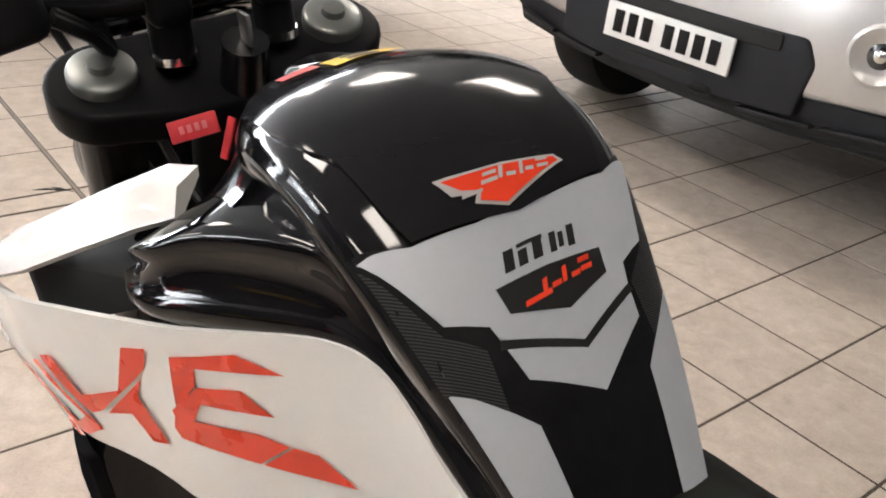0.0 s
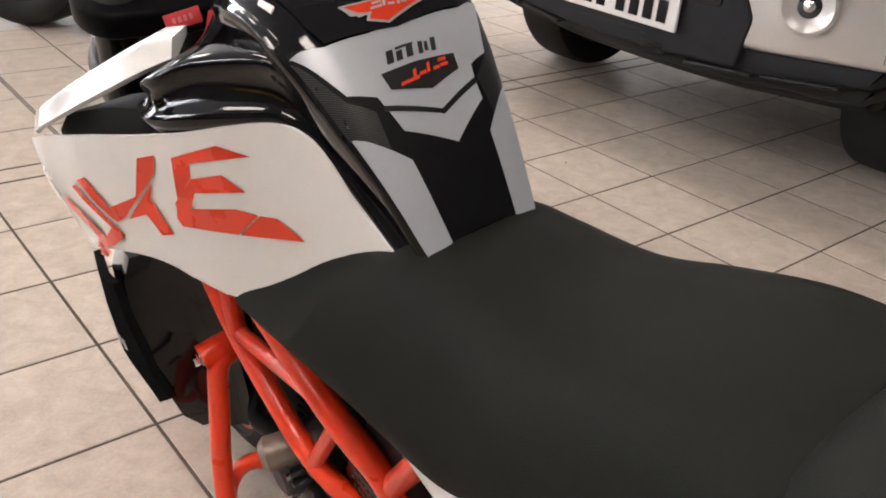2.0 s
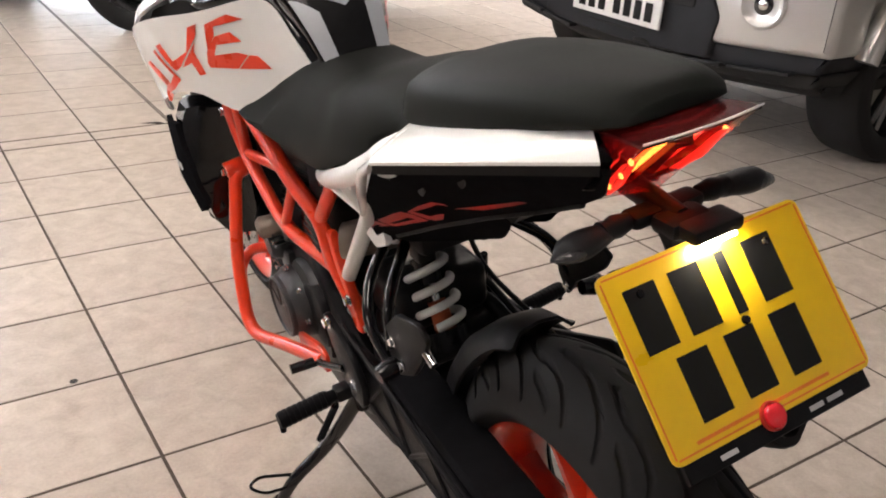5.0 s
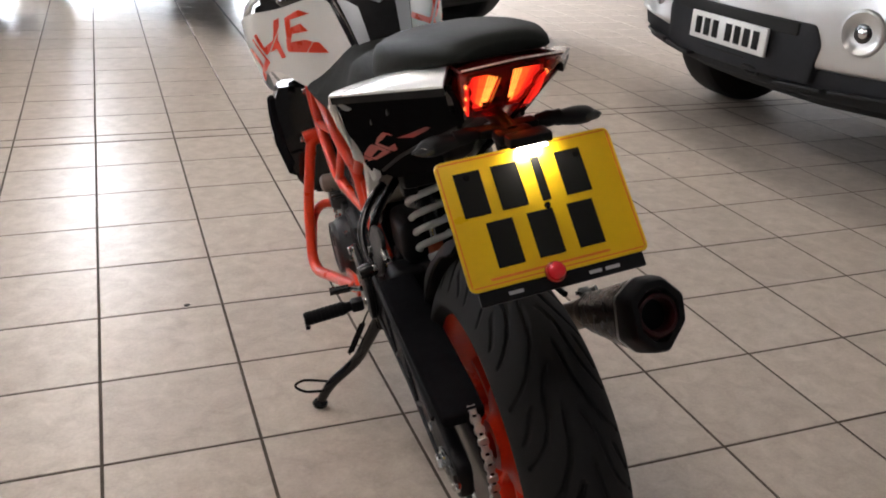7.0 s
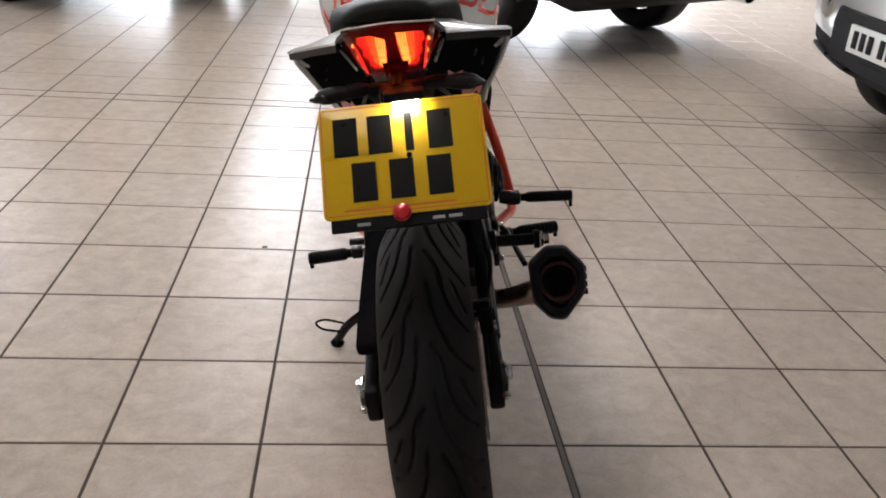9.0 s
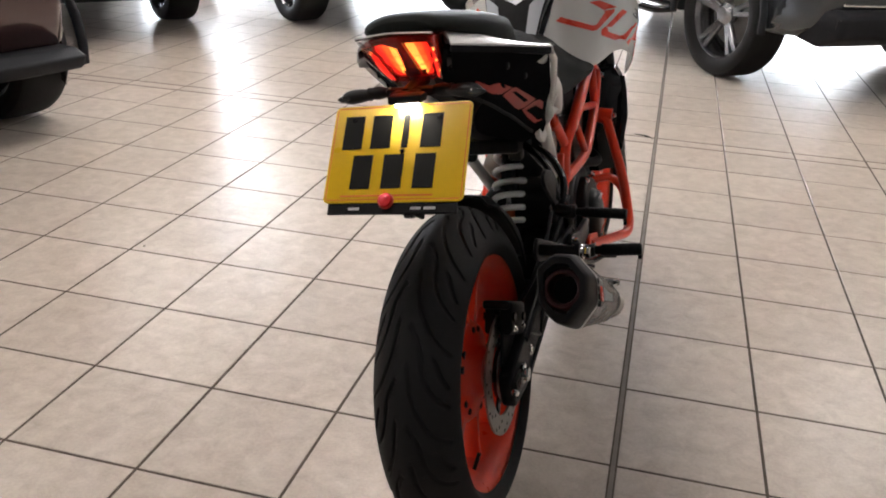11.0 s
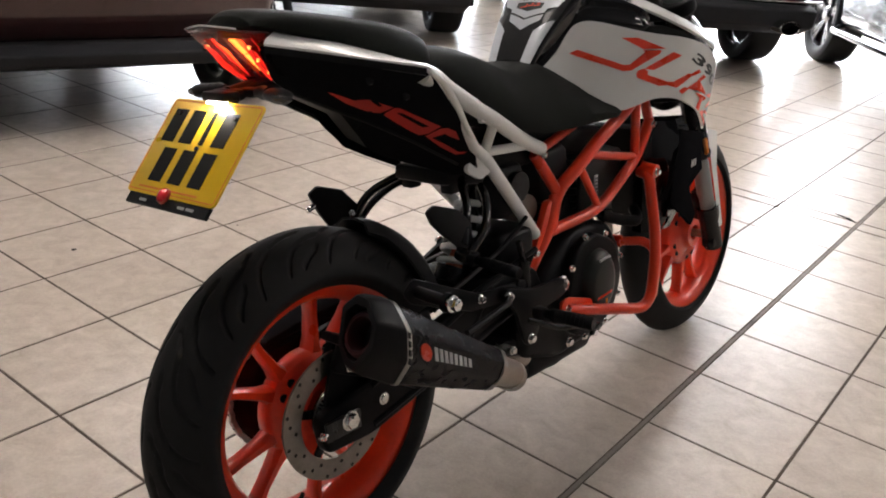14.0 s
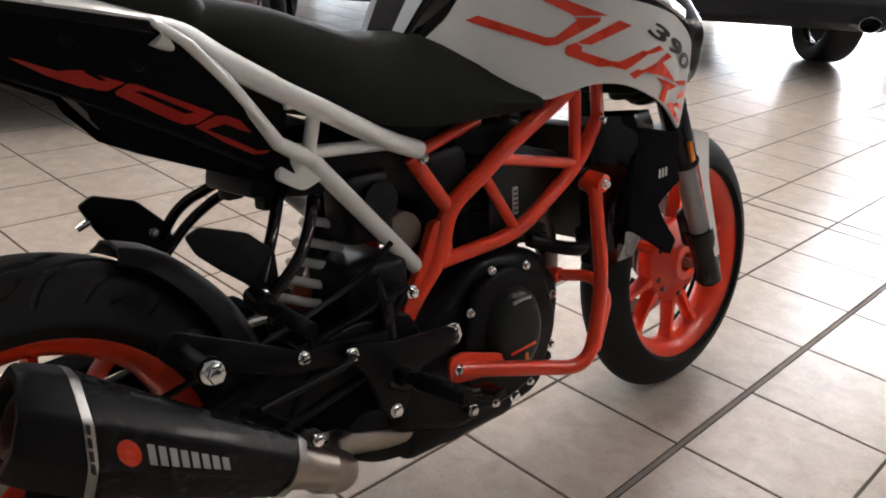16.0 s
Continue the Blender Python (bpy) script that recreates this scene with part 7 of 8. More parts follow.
bpart("serial_label", bm, M_DECALGRY, cyl, "pale coded label")
for k in range(5):
    bm = BM()
    box(bm, (0.0972, 0.7515, 0.534 + 0.008 * k), (0.001, 0.008, 0.0035))
    bpart("label_bar", bm, M_DECALBLK, cyl)
bm = BM()
prism(bm, rounded([(0.690, 0.490), (0.775, 0.480), (0.868, 0.590), (0.862, 0.615), (0.765, 0.642), (0.700, 0.615)], 0.02), 0.080, 0.0945, 0.005, 'x', seg=3)
bpart("cylinder_cover", bm, M_CLUTCH, cyl, "smooth dark cylinder cover")
bm = BM()
box(bm, (0.0, 0.62, 0.60), (0.17, 0.10, 0.12), Matrix.Rotation(radians(10), 4, 'X'), 0.02, 3)
bpart("throttle_body", bm, M_BLACKP, engine)
# perforated cover behind the left trellis
bm = BM()
prism(bm, rounded([(0.612, 0.478), (0.622, 0.560), (0.655, 0.592), (0.692, 0.516)], 0.008), -0.100, -0.094, 0.002, 'x')
grid = bpart("perforated_cover", bm, M_BLACKS, engine, "black perforated heat cover")
# Dark dots laid on the cover as the shade in its holes.
bm = BM()
for i in range(9):
    for j in range(7):
        y, z = 0.618 + 0.0085 * i, 0.488 + 0.014 * j
        if z < 0.578 - 1.9 * max(0.0, y - 0.648) and z < 0.55 + 0.9 * (y - 0.618) and z > 0.49 + 0.45 * (y - 0.618):
            lathe(bm, [(0.0, -0.0004), (0.0030, -0.0002), (0.0030, 0.002)], (-0.1005, y, z), n=8, axis='x')
bparts("perforation", bm, M_HOLESHADE, grid)
# clutch cover on the right, generator cover on the left
bm = BM()
t = BM()
lathe(t, [(0.0, 0.040), (0.040, 0.040), (0.052, 0.036), (0.062, 0.026), (0.068, 0.0), (0.070, -0.03)], n=48, axis='x')
join(bm, t, Matrix.Translation((0.112, 0.705, 0.345)) @ Matrix.Diagonal((1, 0.92, 1.18, 1)))
clutch = bpart("clutch_cover", bm, M_CLUTCH, engine, "dark grey clutch cover")
bm = BM()
box(bm, (0.151, 0.705, 0.318), (0.003, 0.060, 0.006), Matrix.Rotation(radians(4), 4, 'X'), 0.001)
bpart("cover_mark", bm, M_REDGFX, clutch)
bm = BM()
box(bm, (0.151, 0.712, 0.302), (0.003, 0.008, 0.013), bevel=0.001)
bpart("cover_mark", bm, M_AMBER, clutch)
bm = BM()
tube(bm, [(0.150, 0.685, 0.400), (0.152, 0.705, 0.404), (0.150, 0.725, 0.402)], 0.003, n=8)
bpart("cover_rib", bm, M_DECALGRY, clutch)
bm = BM()
prism(bm, rounded([(0.59, 0.31), (0.62, 0.43), (0.70, 0.46), (0.79, 0.42), (0.82, 0.33), (0.78, 0.25), (0.69, 0.22), (0.62, 0.24)], 0.03), 0.095, 0.128, 0.008, 'x', seg=3)
bpart("side_casing", bm, M_CRANK, engine)
bm = BM()
for y, z in ((0.605, 0.30), (0.61, 0.40), (0.66, 0.458), (0.74, 0.448), (0.805, 0.38), (0.80, 0.29), (0.745, 0.238), (0.66, 0.228)):
    hexbolt(bm, (0.126, y, z), 0.0055, 0.008, (1, 0, 0))
hexbolt(bm, (0.132, 0.5627, 0.380), 0.014, 0.012, (1, 0, 0))
hexbolt(bm, (0.112, 0.62, 0.225), 0.008, 0.01, (1, 0, 0))
hexbolt(bm, (0.112, 0.72, 0.215), 0.008, 0.01, (1, 0, 0))
bparts("engine_bolt", bm, M_CHROME, engine)
bm = BM()
t = BM()
lathe(t, [(0.0, -0.045), (0.050, -0.045), (0.060, -0.038), (0.070, -0.02), (0.074, 0.01)], n=40, axis='x')
join(bm, t, Matrix.Translation((-0.108, 0.735, 0.345)))
lathe(bm, [(0.060, -0.118), (0.064, -0.112), (0.064, -0.060)], (0, 0.690, 0.385), n=36, axis='x', cap=True)
gen = bpart("generator_cover", bm, M_ALLOY, engine, "grey cast generator cover")
bm = BM()
for k in range(8):
    a = 2 * math.pi * k / 8
    hexbolt(bm, (-0.128, 0.735 + 0.074 * math.cos(a), 0.345 + 0.074 * math.sin(a)), 0.0055, 0.008, (-1, 0, 0))
bparts("engine_bolt", bm, M_CHROME, gen)
bm = BM()
lathe(bm, [(0.050, -0.003), (0.053, -0.006), (0.057, -0.006), (0.060, -0.003), (0.060, 0.004), (0.050, 0.004)], (-0.150, 0.735, 0.345), n=40, axis='x', closed=True)
bpart("cover_rim", bm, M_ALLOY, gen)
for k in range(3):
    bm = BM()
    a = 0.5 + k * 1.05
    box(bm, (-0.1535, 0.735 + 0.024 * math.cos(a), 0.345 + 0.024 * math.sin(a)), (0.004, 0.040, 0.006), Matrix.Rotation(a, 4, 'X'), 0.0015)
    bpart("cover_rib", bm, M_ALLOY, gen)
bm = BM()
t = BM()
lathe(t, [(0.0, -0.026), (0.020, -0.026), (0.026, -0.020), (0.031, -0.004), (0.036, 0.02)], n=28, axis='x')
join(bm, t, Matrix.Translation((-0.112, 0.800, 0.438)))
box(bm, (-0.105, 0.775, 0.415), (0.03, 0.05, 0.05), bevel=0.01)
pump = bpart("water_pump_cover", bm, M_ALLOY, engine, "grey cast pump cover")
bm = BM()
for k in range(11):
    a = -0.5 + 0.33 * k
    box(bm, (-0.118, 0.800 + 0.036 * math.cos(a), 0.438 + 0.036 * math.sin(a)), (0.030, 0.014, 0.005), Matrix.Rotation(a, 4, 'X'), 0.001, 1)
bparts("rib", bm, M_ALLOY, pump)
bm = BM()
for a in (0.4, 2.5, 4.6):
    hexbolt(bm, (-0.128, 0.800 + 0.030 * math.cos(a), 0.438 + 0.030 * math.sin(a)), 0.0045, 0.008, (-1, 0, 0))
bparts("pump_bolt", bm, M_CHROME, pump)
bm = BM()
prism(bm, rounded([(0.60, 0.31), (0.60, 0.40), (0.64, 0.43), (0.69, 0.41), (0.69, 0.33), (0.65, 0.30)], 0.02), -0.120, -0.085, 0.006, 'x', seg=3)
bpart("sprocket_cover", bm, M_BLACKP, engine, "black front sprocket cover")
bm = BM()
t = BM()
lathe(t, [(0.0, -0.03), (0.030, -0.03), (0.036, -0.02), (0.038, 0.03)], n=28, axis='x')
join(bm, t, Matrix.Translation((-0.085, 0.765, 0.49)))
bpart("starter_motor", bm, M_ALLOY, engine)
# exhaust header and silencer
bm = BM()
tube(bm, catmull([(0.0, 0.82, 0.56), (0.01, 0.90, 0.50), (0.02, 0.915, 0.38), (0.02, 0.87, 0.26), (0.03, 0.75, 0.195), (0.06, 0.58, 0.205), (0.075, 0.47, 0.225), (0.085, 0.36, 0.255), (0.140, 0.318, 0.268), (0.208, 0.288, 0.294), (0.236, 0.240, 0.327)], 8), [0.021] * 65 + [0.021 + 0.008 * min(1.0, k / 10) for k in range(16)], n=18)
header = bpart("exhaust_pipe", bm, M_PIPE, None, "heat-tinted steel exhaust pipe")
bm = BM()
box(bm, (0.02, 0.62, 0.20), (0.15, 0.26, 0.07), bevel=0.025, seg=3)
prism(bm, rounded([(0.34, 0.245), (0.42, 0.29), (0.62, 0.24), (0.86, 0.25), (0.80, 0.19), (0.60, 0.165), (0.44, 0.19)], 0.02), -0.09, 0.09, 0.01, 'x')
bpart("belly_guard", bm, M_BLACKP, None, "black engine guard")
SA, SB = Vector((0.236, 0.213, 0.343)), Vector((0.211, -0.113, 0.522))
sx = (SB - SA).normalized()
sr = Vector((1, 0, 0))
sr = (sr - sx * sr.dot(sx)).normalized()
su = sr.cross(sx)
if su.z < 0:
    su = -su


def hexring(f, k, skew=0.0):
    """Section of the silencer: a tall six-sided shape, wider outside than in."""
    c = SA + (SB - SA) * f
    shape = [(-0.30, 1.25), (0.35, 1.20), (0.94, 0.50), (0.90, -0.40), (0.15, -1.30), (-0.35, -1.22), (-0.90, -0.60), (-0.94, 0.75)]
    shape = rounded(shape, 0.14, 3)
    return [c + sr * (a * k) + su * (b * k) + sx * (skew * b * k) for a, b in shape]


bm = BM()
loft(bm, [hexring(f, k, 0.5 if f > 0.3 else 0.5 * f / 0.3) for f, k in ((0.03, 0.029), (0.10, 0.0315), (0.35, 0.038), (0.70, 0.0475))])
sil = bpart("silencer", bm, M_CARBON, None, "dark carbon exhaust silencer", angle=32)
bm = BM()
loft(bm, [hexring(0.705, 0.0480, 0.5), hexring(0.712, 0.0490, 0.5), hexring(0.735, 0.0494, 0.5)])
bpart("silencer_band", bm, M_STEEL, sil, "steel band")
bm = BM()
loft(bm, [hexring(0.02, 0.029), hexring(0.055, 0.031)])
bpart("silencer_band", bm, M_STEEL, sil, "steel band")
bm = BM()
rings = [hexring(0.735, 0.0485, 0.5), hexring(0.752, 0.0490, 0.46), hexring(0.85, 0.0470, 0.3), hexring(0.898, 0.0445, 0.2), hexring(0.908, 0.0420, 0.2), hexring(0.908, 0.033, 0.2), hexring(0.875, 0.031, 0.1)]
loft(bm, rings, cap=False)
cap = bpart("end_cap", bm, M_BLACKP, sil, "black hexagonal end cap", angle=32)
bm = BM()
round_at = lambda f, r: [SA + (SB - SA) * f + (sr * math.cos(a) + su * math.sin(a)) * r for a in [math.pi * k / 14 for k in range(28)]]
loft(bm, [round_at(f, r) for f, r in ((0.870, 0.036), (0.885, 0.034), (0.893, 0.031), (0.893, 0.0265), (0.880, 0.0245), (0.79, 0.0240))], cap=False)
bpart("outlet", bm, mat("dull_red_anodised", (0.032, 0.004, 0.005), 0.40, 0.2, 0.2, 40.0), cap, "dull red rimmed outlet")
# Black disc closes the outlet and stands for the shade deeper inside.
bm = BM()
tube(bm, [SA + (SB - SA) * 0.790, SA + (SB - SA) * 0.800], 0.0245, n=24)
bpart("outlet_bore", bm, M_BLACKM, cap)
bm = BM()
tube(bm, [SA - sx * 0.045, SA - sx * 0.01, SA + sx * 0.02], [0.025, 0.026, 0.031], n=24)
bpart("inlet_collar", bm, M_PIPE, sil, "steel inlet collar")
# marks on the silencer's outer face


def on_silencer(outline, lift=0.0):
    """A thin mark on the outer face, from its outline along and across the silencer."""
    bm = BM()
    k = lambda f: 0.029 + (0.0475 - 0.029) * (f - 0.03) / 0.67
    P = [SA + (SB - SA) * f + sr * (0.922 * k(f) + 0.0015 + lift) + su * v + sx * (0.5 * v) for f, v in outline]
    loft(bm, [[p - sr * 0.006 for p in P], P])
    return bm


bpart("red_mark", on_silencer([(0.615 + 0.036 * math.cos(a), 0.013 * math.sin(a)) for a in [math.pi * k / 8 for k in range(16)]]), M_REDGFX, sil, "round red maker mark")
for k in range(8):
    f = 0.560 - 0.034 * k
    bpart("mark_bar", on_silencer([(f - 0.026, -0.009 + 0.0005 * k), (f - 0.004, -0.009 + 0.0005 * k), (f, 0.011 - 0.0005 * k), (f - 0.022, 0.011 - 0.0005 * k)]), M_DECALGRY, sil)
# Dark bars over the steel band, for the shade in its slots.
for k in range(4):
    f = 0.7235
    a0 = -1.0 + 0.52 * k
    bpart("band_slot_shade", on_silencer([(f - 0.005, 0.024 * a0), (f + 0.005, 0.024 * a0), (f + 0.005, 0.024 * a0 + 0.009), (f - 0.005, 0.024 * a0 + 0.009)], 0.0022), M_HOLESHADE, sil)
bm = BM()
cc = SA - sx * 0.004 + su * 0.036
box(bm, cc, (0.022, 0.026, 0.016), bevel=0.004)
tube(bm, [cc + Vector((-0.018, 0, 0.004)), cc + Vector((0.018, 0, 0.004))], 0.004, n=10)
bpart("clamp_lug", bm, M_CASTDARK, sil, "dark clamp lug")
bm = BM()
hexbolt(bm, cc + Vector((0.018, 0, 0.004)), 0.006, 0.006, (1, 0, 0))
bpart("clamp_bolt", bm, M_CHROME, sil)
# silencer hanger
bm = BM()
prism(bm, rounded([(0.105, 0.490), (0.130, 0.512), (0.30, 0.435), (0.46, 0.42), (0.46, 0.385), (0.28, 0.405), (0.120, 0.468)], 0.010), 0.120, 0.128, 0.003, 'x')
tube(bm, [(0.125, 0.136, 0.486), (0.206, 0.132, 0.484)], 0.011, n=14)
tube(bm, [(0.196, 0.132, 0.484), (0.206, 0.132, 0.484)], 0.017, n=20)
tube(bm, [(0.182, 0.199, 0.403), (0.161, 0.345, 0.409), (0.150, 0.367, 0.412)], 0.0058, n=10)
hanger = bpart("footrest_hanger", bm, M_CRANK, None, "black footrest hanger")
bm = BM()
hexbolt(bm, (0.208, 0.132, 0.484), 0.011, 0.016, (1, 0, 0))
hexbolt(bm, (0.13, 0.30, 0.425), 0.007, 0.010, (1, 0, 0))
hexbolt(bm, (0.13, 0.43, 0.40), 0.007, 0.010, (1, 0, 0))
bparts("hanger_bolt", bm, M_CHROME, hanger)


def footpeg(name, a, b, r, label):
    a, b = Vector(a), Vector(b)
    bm = BM()
    d = b - a
    at, rad = [0.0, 0.2, 0.25], [r * 0.7, r * 0.75, r]
    for k in range(8):
        at += [0.295 + 0.08 * k, 0.300 + 0.08 * k, 0.330 + 0.08 * k, 0.335 + 0.08 * k]
        rad += [r, r * 1.06, r * 1.06, r]
    tube(bm, [a + d * f for f in at + [0.95, 1.0]], rad + [r * 1.05, r * 0.9], n=14)
    tube(bm, [b - d.normalized() * 0.004, b - d.normalized() * 0.004 + Vector((0, 0, -0.022))], r * 0.35, n=8)
    peg = bpart(name, bm, M_BLACKM, None, label)
    bm = BM()
    box(bm, a, (0.026, 0.024, 0.024), bevel=0.005)
    bpart("peg_mount", bm, M_CRANK, peg)
    return peg


footpeg("rider_footpeg", (-0.165, 0.425, 0.362), (-0.272, 0.420, 0.360), 0.0135, "black ribbed rider footpeg")
footpeg("rider_footpeg", (0.165, 0.440, 0.362), (0.277, 0.459, 0.358), 0.0135, "black ribbed rider footpeg")
footpeg("pillion_footpeg", (0.172, 0.228, 0.530), (0.282, 0.220, 0.526), 0.0100, "black ribbed pillion footpeg")
for s in (-1, 1):
    bm = BM()
    outline = [(0.40, 0.33), (0.392, 0.385), (0.425, 0.420), (0.475, 0.440), (0.515, 0.452), (0.525, 0.438), (0.495, 0.385), (0.45, 0.33)]
    if s > 0:
        outline = [(0.350, 0.418), (0.370, 0.428), (0.450, 0.405), (0.560, 0.398), (0.578, 0.375), (0.555, 0.360), (0.490, 0.352), (0.456, 0.295), (0.432, 0.286), (0.418, 0.305), (0.395, 0.370)]
    prism(bm, rounded(outline, 0.012), s * 0.138 - 0.006, s * 0.138 + 0.006, 0.003, 'x')
    bpart("peg_plate", bm, M_CRANK, None, "black footrest plate")
    bm = BM()
    for y, z in (((0.495, 0.445), (0.425, 0.362)) if s < 0 else ((0.367, 0.412), (0.4375, 0.303))):
        hexbolt(bm, (s * 0.144, y, z), 0.008, 0.010, (s, 0, 0))
    bparts("peg_bolt", bm, M_CHROME)
# gear lever and brake pedal
bm = BM()
tube(bm, bend([(-0.145, 0.46, 0.375), (-0.150, 0.52, 0.345), (-0.155, 0.575, 0.320)], 0.03), 0.006, n=10)
tube(bm, [(-0.150, 0.575, 0.320), (-0.200, 0.580, 0.320)], 0.009, n=12)
tube(bm, [(-0.135, 0.53, 0.35), (-0.135, 0.52, 0.42)], 0.004, n=8)
bpart("gear_lever", bm, M_BLACKS, None, "black gear lever")
bm = BM()
tube(bm, bend([(0.140, 0.43, 0.345), (0.150, 0.52, 0.300), (0.165, 0.595, 0.285)], 0.03), 0.007, n=10)
box(bm, (0.178, 0.600, 0.288), (0.045, 0.025, 0.012), bevel=0.003)
bpart("brake_pedal", bm, M_BLACKS, None, "black brake pedal")
bm = BM()
tube(bm, [(0.118, 0.455, 0.40), (0.118, 0.45, 0.46)], 0.013, n=16)
tube(bm, [(0.118, 0.450, 0.46), (0.115, 0.44, 0.50)], 0.006, n=10)
bpart("brake_cylinder", bm, M_BLACKS)
# duct and reservoir between the frame tubes
bm = BM()
tube(bm, [(-0.076, 0.562, 0.536), (-0.070, 0.558, 0.536), (0.062, 0.540, 0.536)], [0.028, 0.031, 0.031], n=24)
bpart("air_duct", bm, M_DUCT, None, "dull tan metal duct")
bm = BM()
tube(bm, [(-0.150, 0.802, 0.478), (-0.144, 0.800, 0.479), (-0.060, 0.772, 0.487)], [0.015, 0.021, 0.021], n=20)
bpart("coolant_stub", bm, M_DUCT, None, "dull tan coolant stub")
bm = BM()
box(bm, (0.045, 0.47, 0.59), (0.07, 0.09, 0.11), bevel=0.02, seg=3)
bpart("fluid_reservoir", bm, M_BLACKP)
bm = BM()
tube(bm, [(0.075, 0.475, 0.60), (0.095, 0.475, 0.60)], 0.03, n=20)
bpart("reservoir_cap", bm, M_BLACKS)
bm = BM()
box(bm, (0.02, 0.46, 0.47), (0.16, 0.12, 0.09), bevel=0.02, seg=3)
bpart("linkage_housing", bm, M_CRANK)

# -- side stand --
def to_bike(p):
    """A point of the room in the motorcycle's own frame."""
    return BIKE_POSE.inverted() @ Vector(p)


BIKE_POSE = pose(-0.2445, -0.1898, 0, 0, -10, -3.5)
foot = to_bike((-0.486, 0.398, 0.010))
piv = Vector((-0.115, 0.500, 0.275))
knee = to_bike((-0.4628, 0.385, 0.062))
shin = to_bike((-0.4117, 0.372, 0.120))
bm = BM()
leg = catmull([piv, piv + (shin - piv) * 0.5 + Vector((0, -0.004, 0)), shin, knee, foot], 6)
tube(bm, leg, [0.0135 - 0.003 * k / (len(leg) - 1) for k in range(len(leg))], n=14)
box(bm, piv, (0.022, 0.040, 0.045), bevel=0.008)
stand = bpart("side_stand", bm, M_BLACKG, None, "black side stand, folded down")
bm = BM()
d = (BIKE_POSE.inverted().to_3x3() @ Vector((0, 0, 1)))
tube(bm, [foot - d * 0.009, foot - d * 0.002, foot + d * 0.006], [0.016, 0.018, 0.012], n=20)
bpart("stand_foot", bm, M_BLACKG, stand)
bm = BM()
loop = [to_bike(p) for p in ((-0.4560, 0.392, 0.062), (-0.520, 0.420, 0.060), (-0.545, 0.408, 0.056), (-0.524, 0.385, 0.050), (-0.478, 0.386, 0.045))]
tube(bm, bend(loop, 0.014, 5), 0.0030, n=8)
bpart("stand_hook", bm, M_BLACKG, stand, "bent wire foot hook")
bm = BM()
hook, low = piv + Vector((-0.020, 0.020, 0.010)), piv + (shin - piv) * 0.82 + Vector((-0.022, 0.0, 0.004))
way = low - hook
tube(bm, [hook, hook + way * 0.30], 0.0022, n=8)
tube(bm, [low, low - way * 0.06], 0.0022, n=8)
coil = [hook + way * (0.30 + 0.64 * k / 220) + Vector((0.0062 * math.cos(k * 0.62), 0.0062 * math.sin(k * 0.62), 0)) for k in range(221)]
tube(bm, coil, 0.0016, n=5)
bpart("stand_spring", bm, M_BLACKS, stand, "black coil spring")

bike.matrix_world = BIKE_POSE


# ---- floor tiles: the nearest ones singly, the rest joined ----
GAP = 0.0068


def tile_geometry(w, h, gap=GAP):
    """A tile with softened upper edges, its top at zero."""
    a, b = w / 2 - gap / 2, h / 2 - gap / 2
    c = 0.0012
    v = [(-a, -b, -0.006), (a, -b, -0.006), (a, b, -0.006), (-a, b, -0.006), (-a, -b, -c), (a, -b, -c), (a, b, -c), (-a, b, -c), (-a + c, -b + c, 0), (a - c, -b + c, 0), (a - c, b - c, 0), (-a + c, b - c, 0)]
    f = [(8, 9, 10, 11)]
    for lo, hi in ((0, 4), (4, 8)):
        f += [(lo + k, lo + (k + 1) % 4, hi + (k + 1) % 4, hi + k) for k in range(4)]
    return v, f


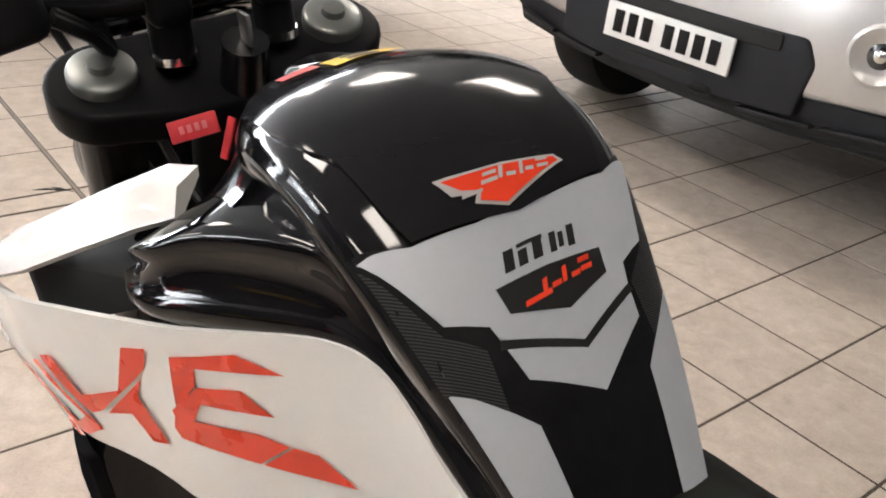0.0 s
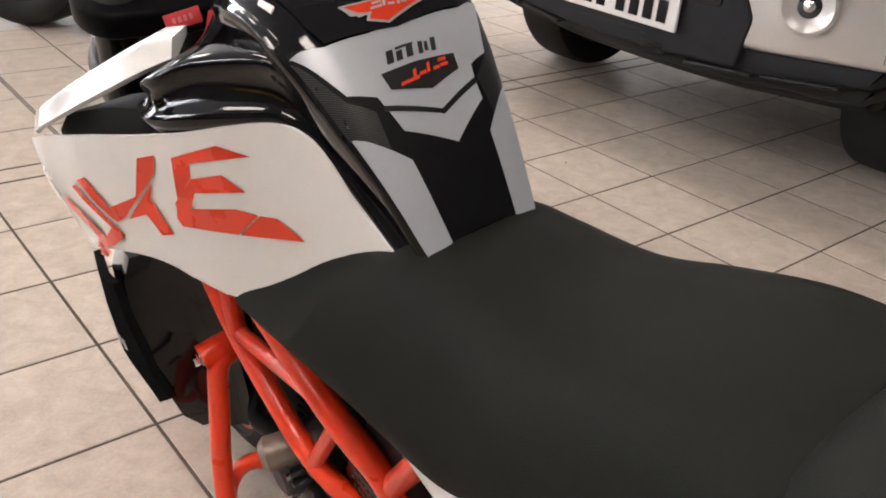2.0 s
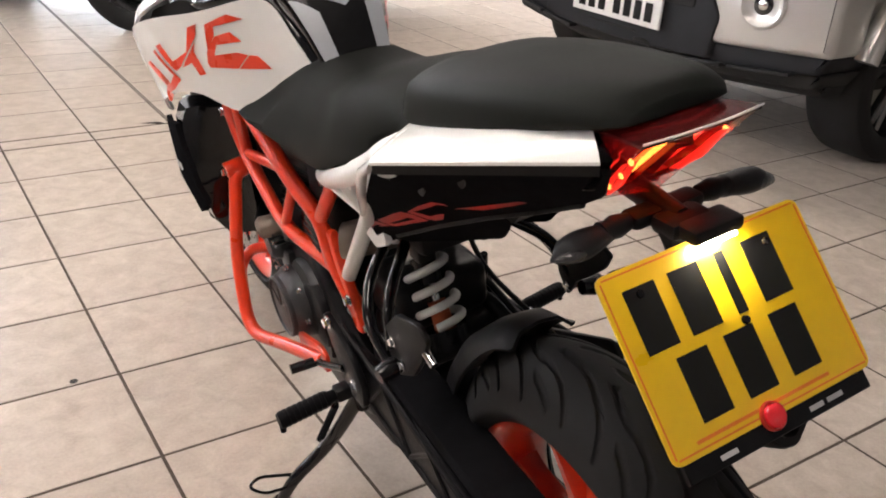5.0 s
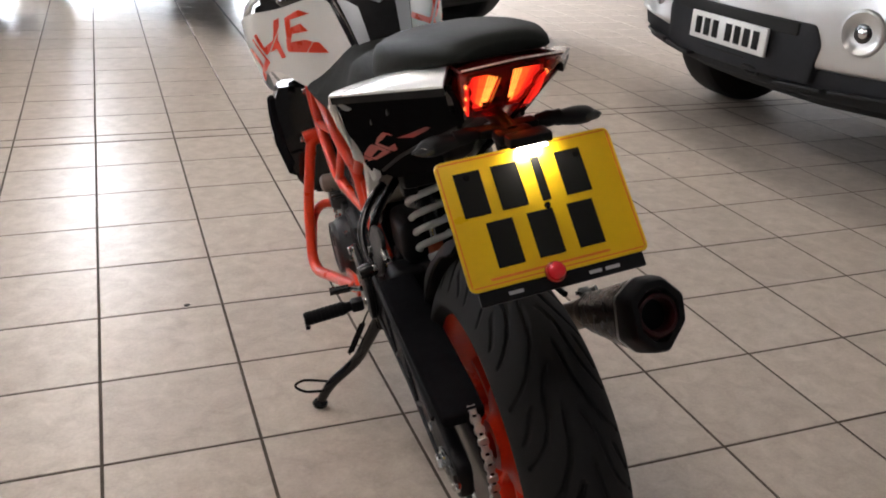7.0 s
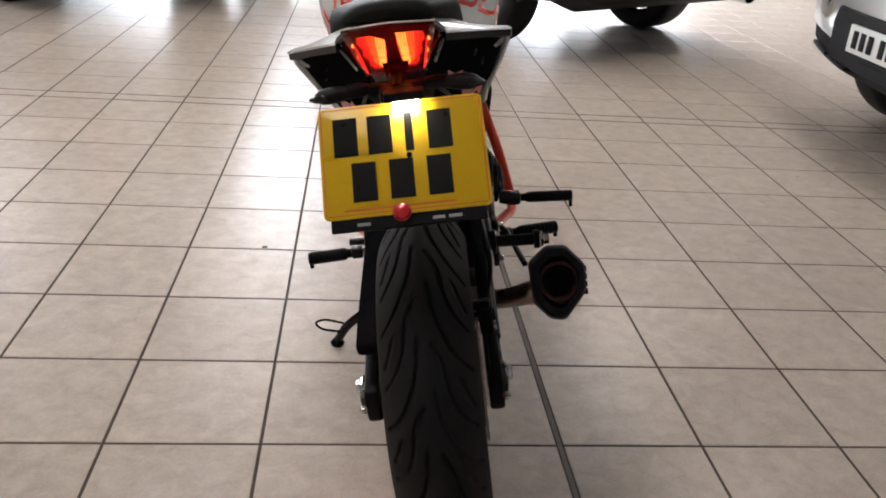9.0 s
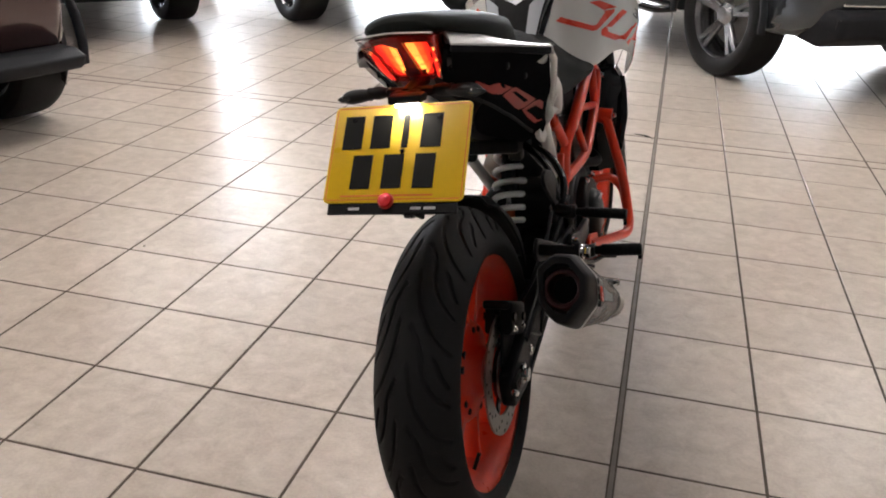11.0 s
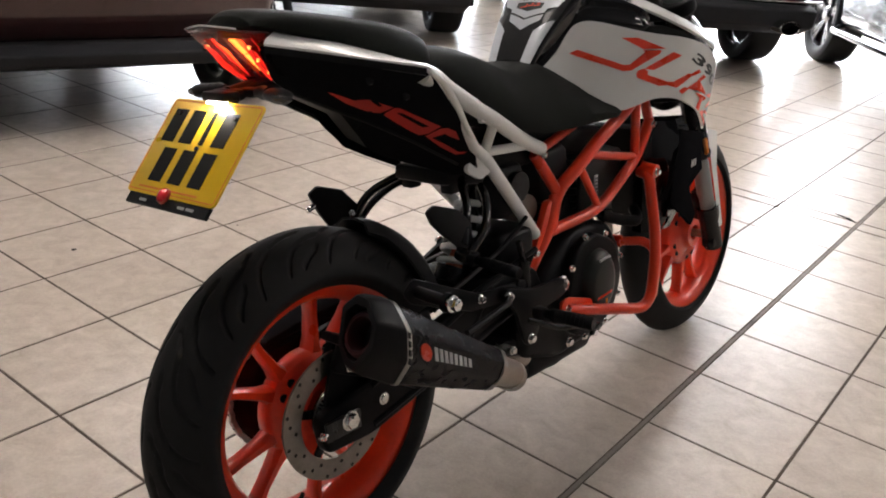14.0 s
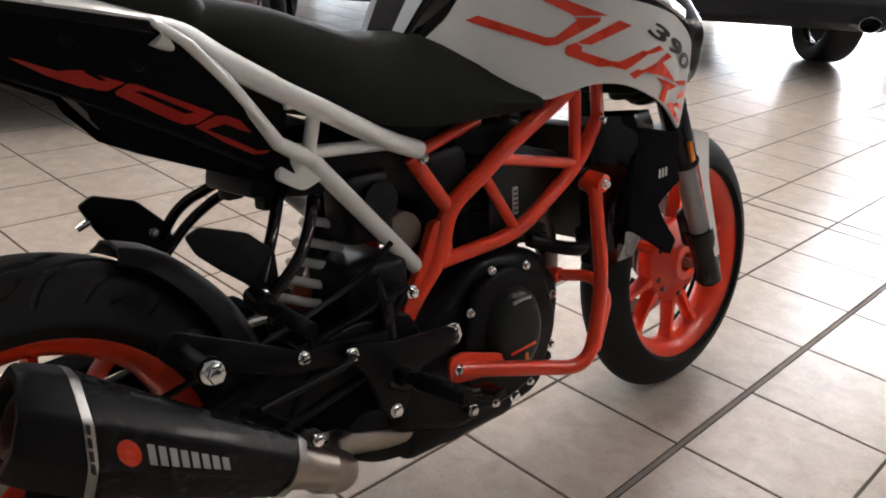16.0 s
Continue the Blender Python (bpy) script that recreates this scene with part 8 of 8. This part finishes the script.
rows = []          # (y0, y1) of each row; the ninth row line has a narrow strip behind it
for j in range(-19, 8):
    rows.append((j * S, (j + 1) * S))
STRIP = 0.098
rows[-1] = (7 * S, 8 * S - 0.003)
rows.append((8 * S + 0.003, 8 * S + STRIP - 0.003))
j = 0
while 8 * S + STRIP + j * S < Y1 + 0.05:
    rows.append((8 * S + STRIP + j * S + (0 if j else 0.003), 8 * S + STRIP + (j + 1) * S))
    j += 1
cols = []
for i in range(-27, 23):
    a, b = i * S, (i + 1) * S
    if i == -1:
        b -= 0.005
    if i == 0:
        a += 0.005
    cols.append((a, b))
shared = {}
verts, faces = [], []
count = 0
for y0, y1 in rows:
    for x0, x1 in cols:
        w, h = x1 - x0, y1 - y0
        cx, cy = (x0 + x1) / 2, (y0 + y1) / 2
        if not (X0 - 0.1 < cx < X1 + 0.1 and Y0 - 0.1 < cy < Y1 + 0.1):
            continue
        near = -2.3 < cx < 1.95 and -1.0 < cy < 5.3
        if near and count < 300:
            key = (round(w, 4), round(h, 4))
            if key not in shared:
                v, f = tile_geometry(w, h)
                me = bpy.data.meshes.new("tile")
                me.from_pydata(v, [], f)
                me.materials.append(M_TILE)
                shared[key] = me
            ob = new("tile", shared[key])
            ob.parent = floor
            ob.location = (cx, cy, random.uniform(-0.0003, 0.0002))
            count += 1
        else:
            v, f = tile_geometry(w, h)
            o = len(verts)
            verts += [(x + cx, y + cy, z) for x, y, z in v]
            faces += [tuple(k + o for k in q) for q in f]
me = bpy.data.meshes.new("far_tiles")
me.from_pydata(verts, [], faces)
me.materials.append(M_TILE)
rest = new("far_tiles", me)
rest.parent = floor
tagged(rest, "joined beige floor tiles farther off", kind="stuff")

# dark specks and a chipped spot on the floor
for x, y, r in ((-0.724, 0.962, 0.009), (-1.704, 0.163, 0.008), (-1.550, 0.668, 0.004), (1.394, 1.815, 0.004)):
    bm = BM()
    poly = [(x + r * (0.8 + 0.3 * random.random()) * math.cos(a), y + r * (0.8 + 0.3 * random.random()) * math.sin(a)) for a in [k * math.pi / 6 for k in range(12)]]
    prism(bm, poly, 0.0004, 0.0012, 0, 'z')
    part("floor_speck", bm, M_SPOT, floor, "dark speck on the tiles")
for pts in ([(-0.11, 2.66), (-0.075, 2.648), (-0.045, 2.632), (-0.020, 2.622)], [(-0.060, 2.660), (-0.040, 2.640), (-0.012, 2.604)]):
    bm = BM()
    tube(bm, [(x, y, 0.0) for x, y in pts], [0.0012, 0.005, 0.004, 0.001] if len(pts) == 4 else [0.001, 0.004, 0.001], n=6)
    part("floor_crack", bm, M_SPOT, floor, "dark chipped crack beside a joint")
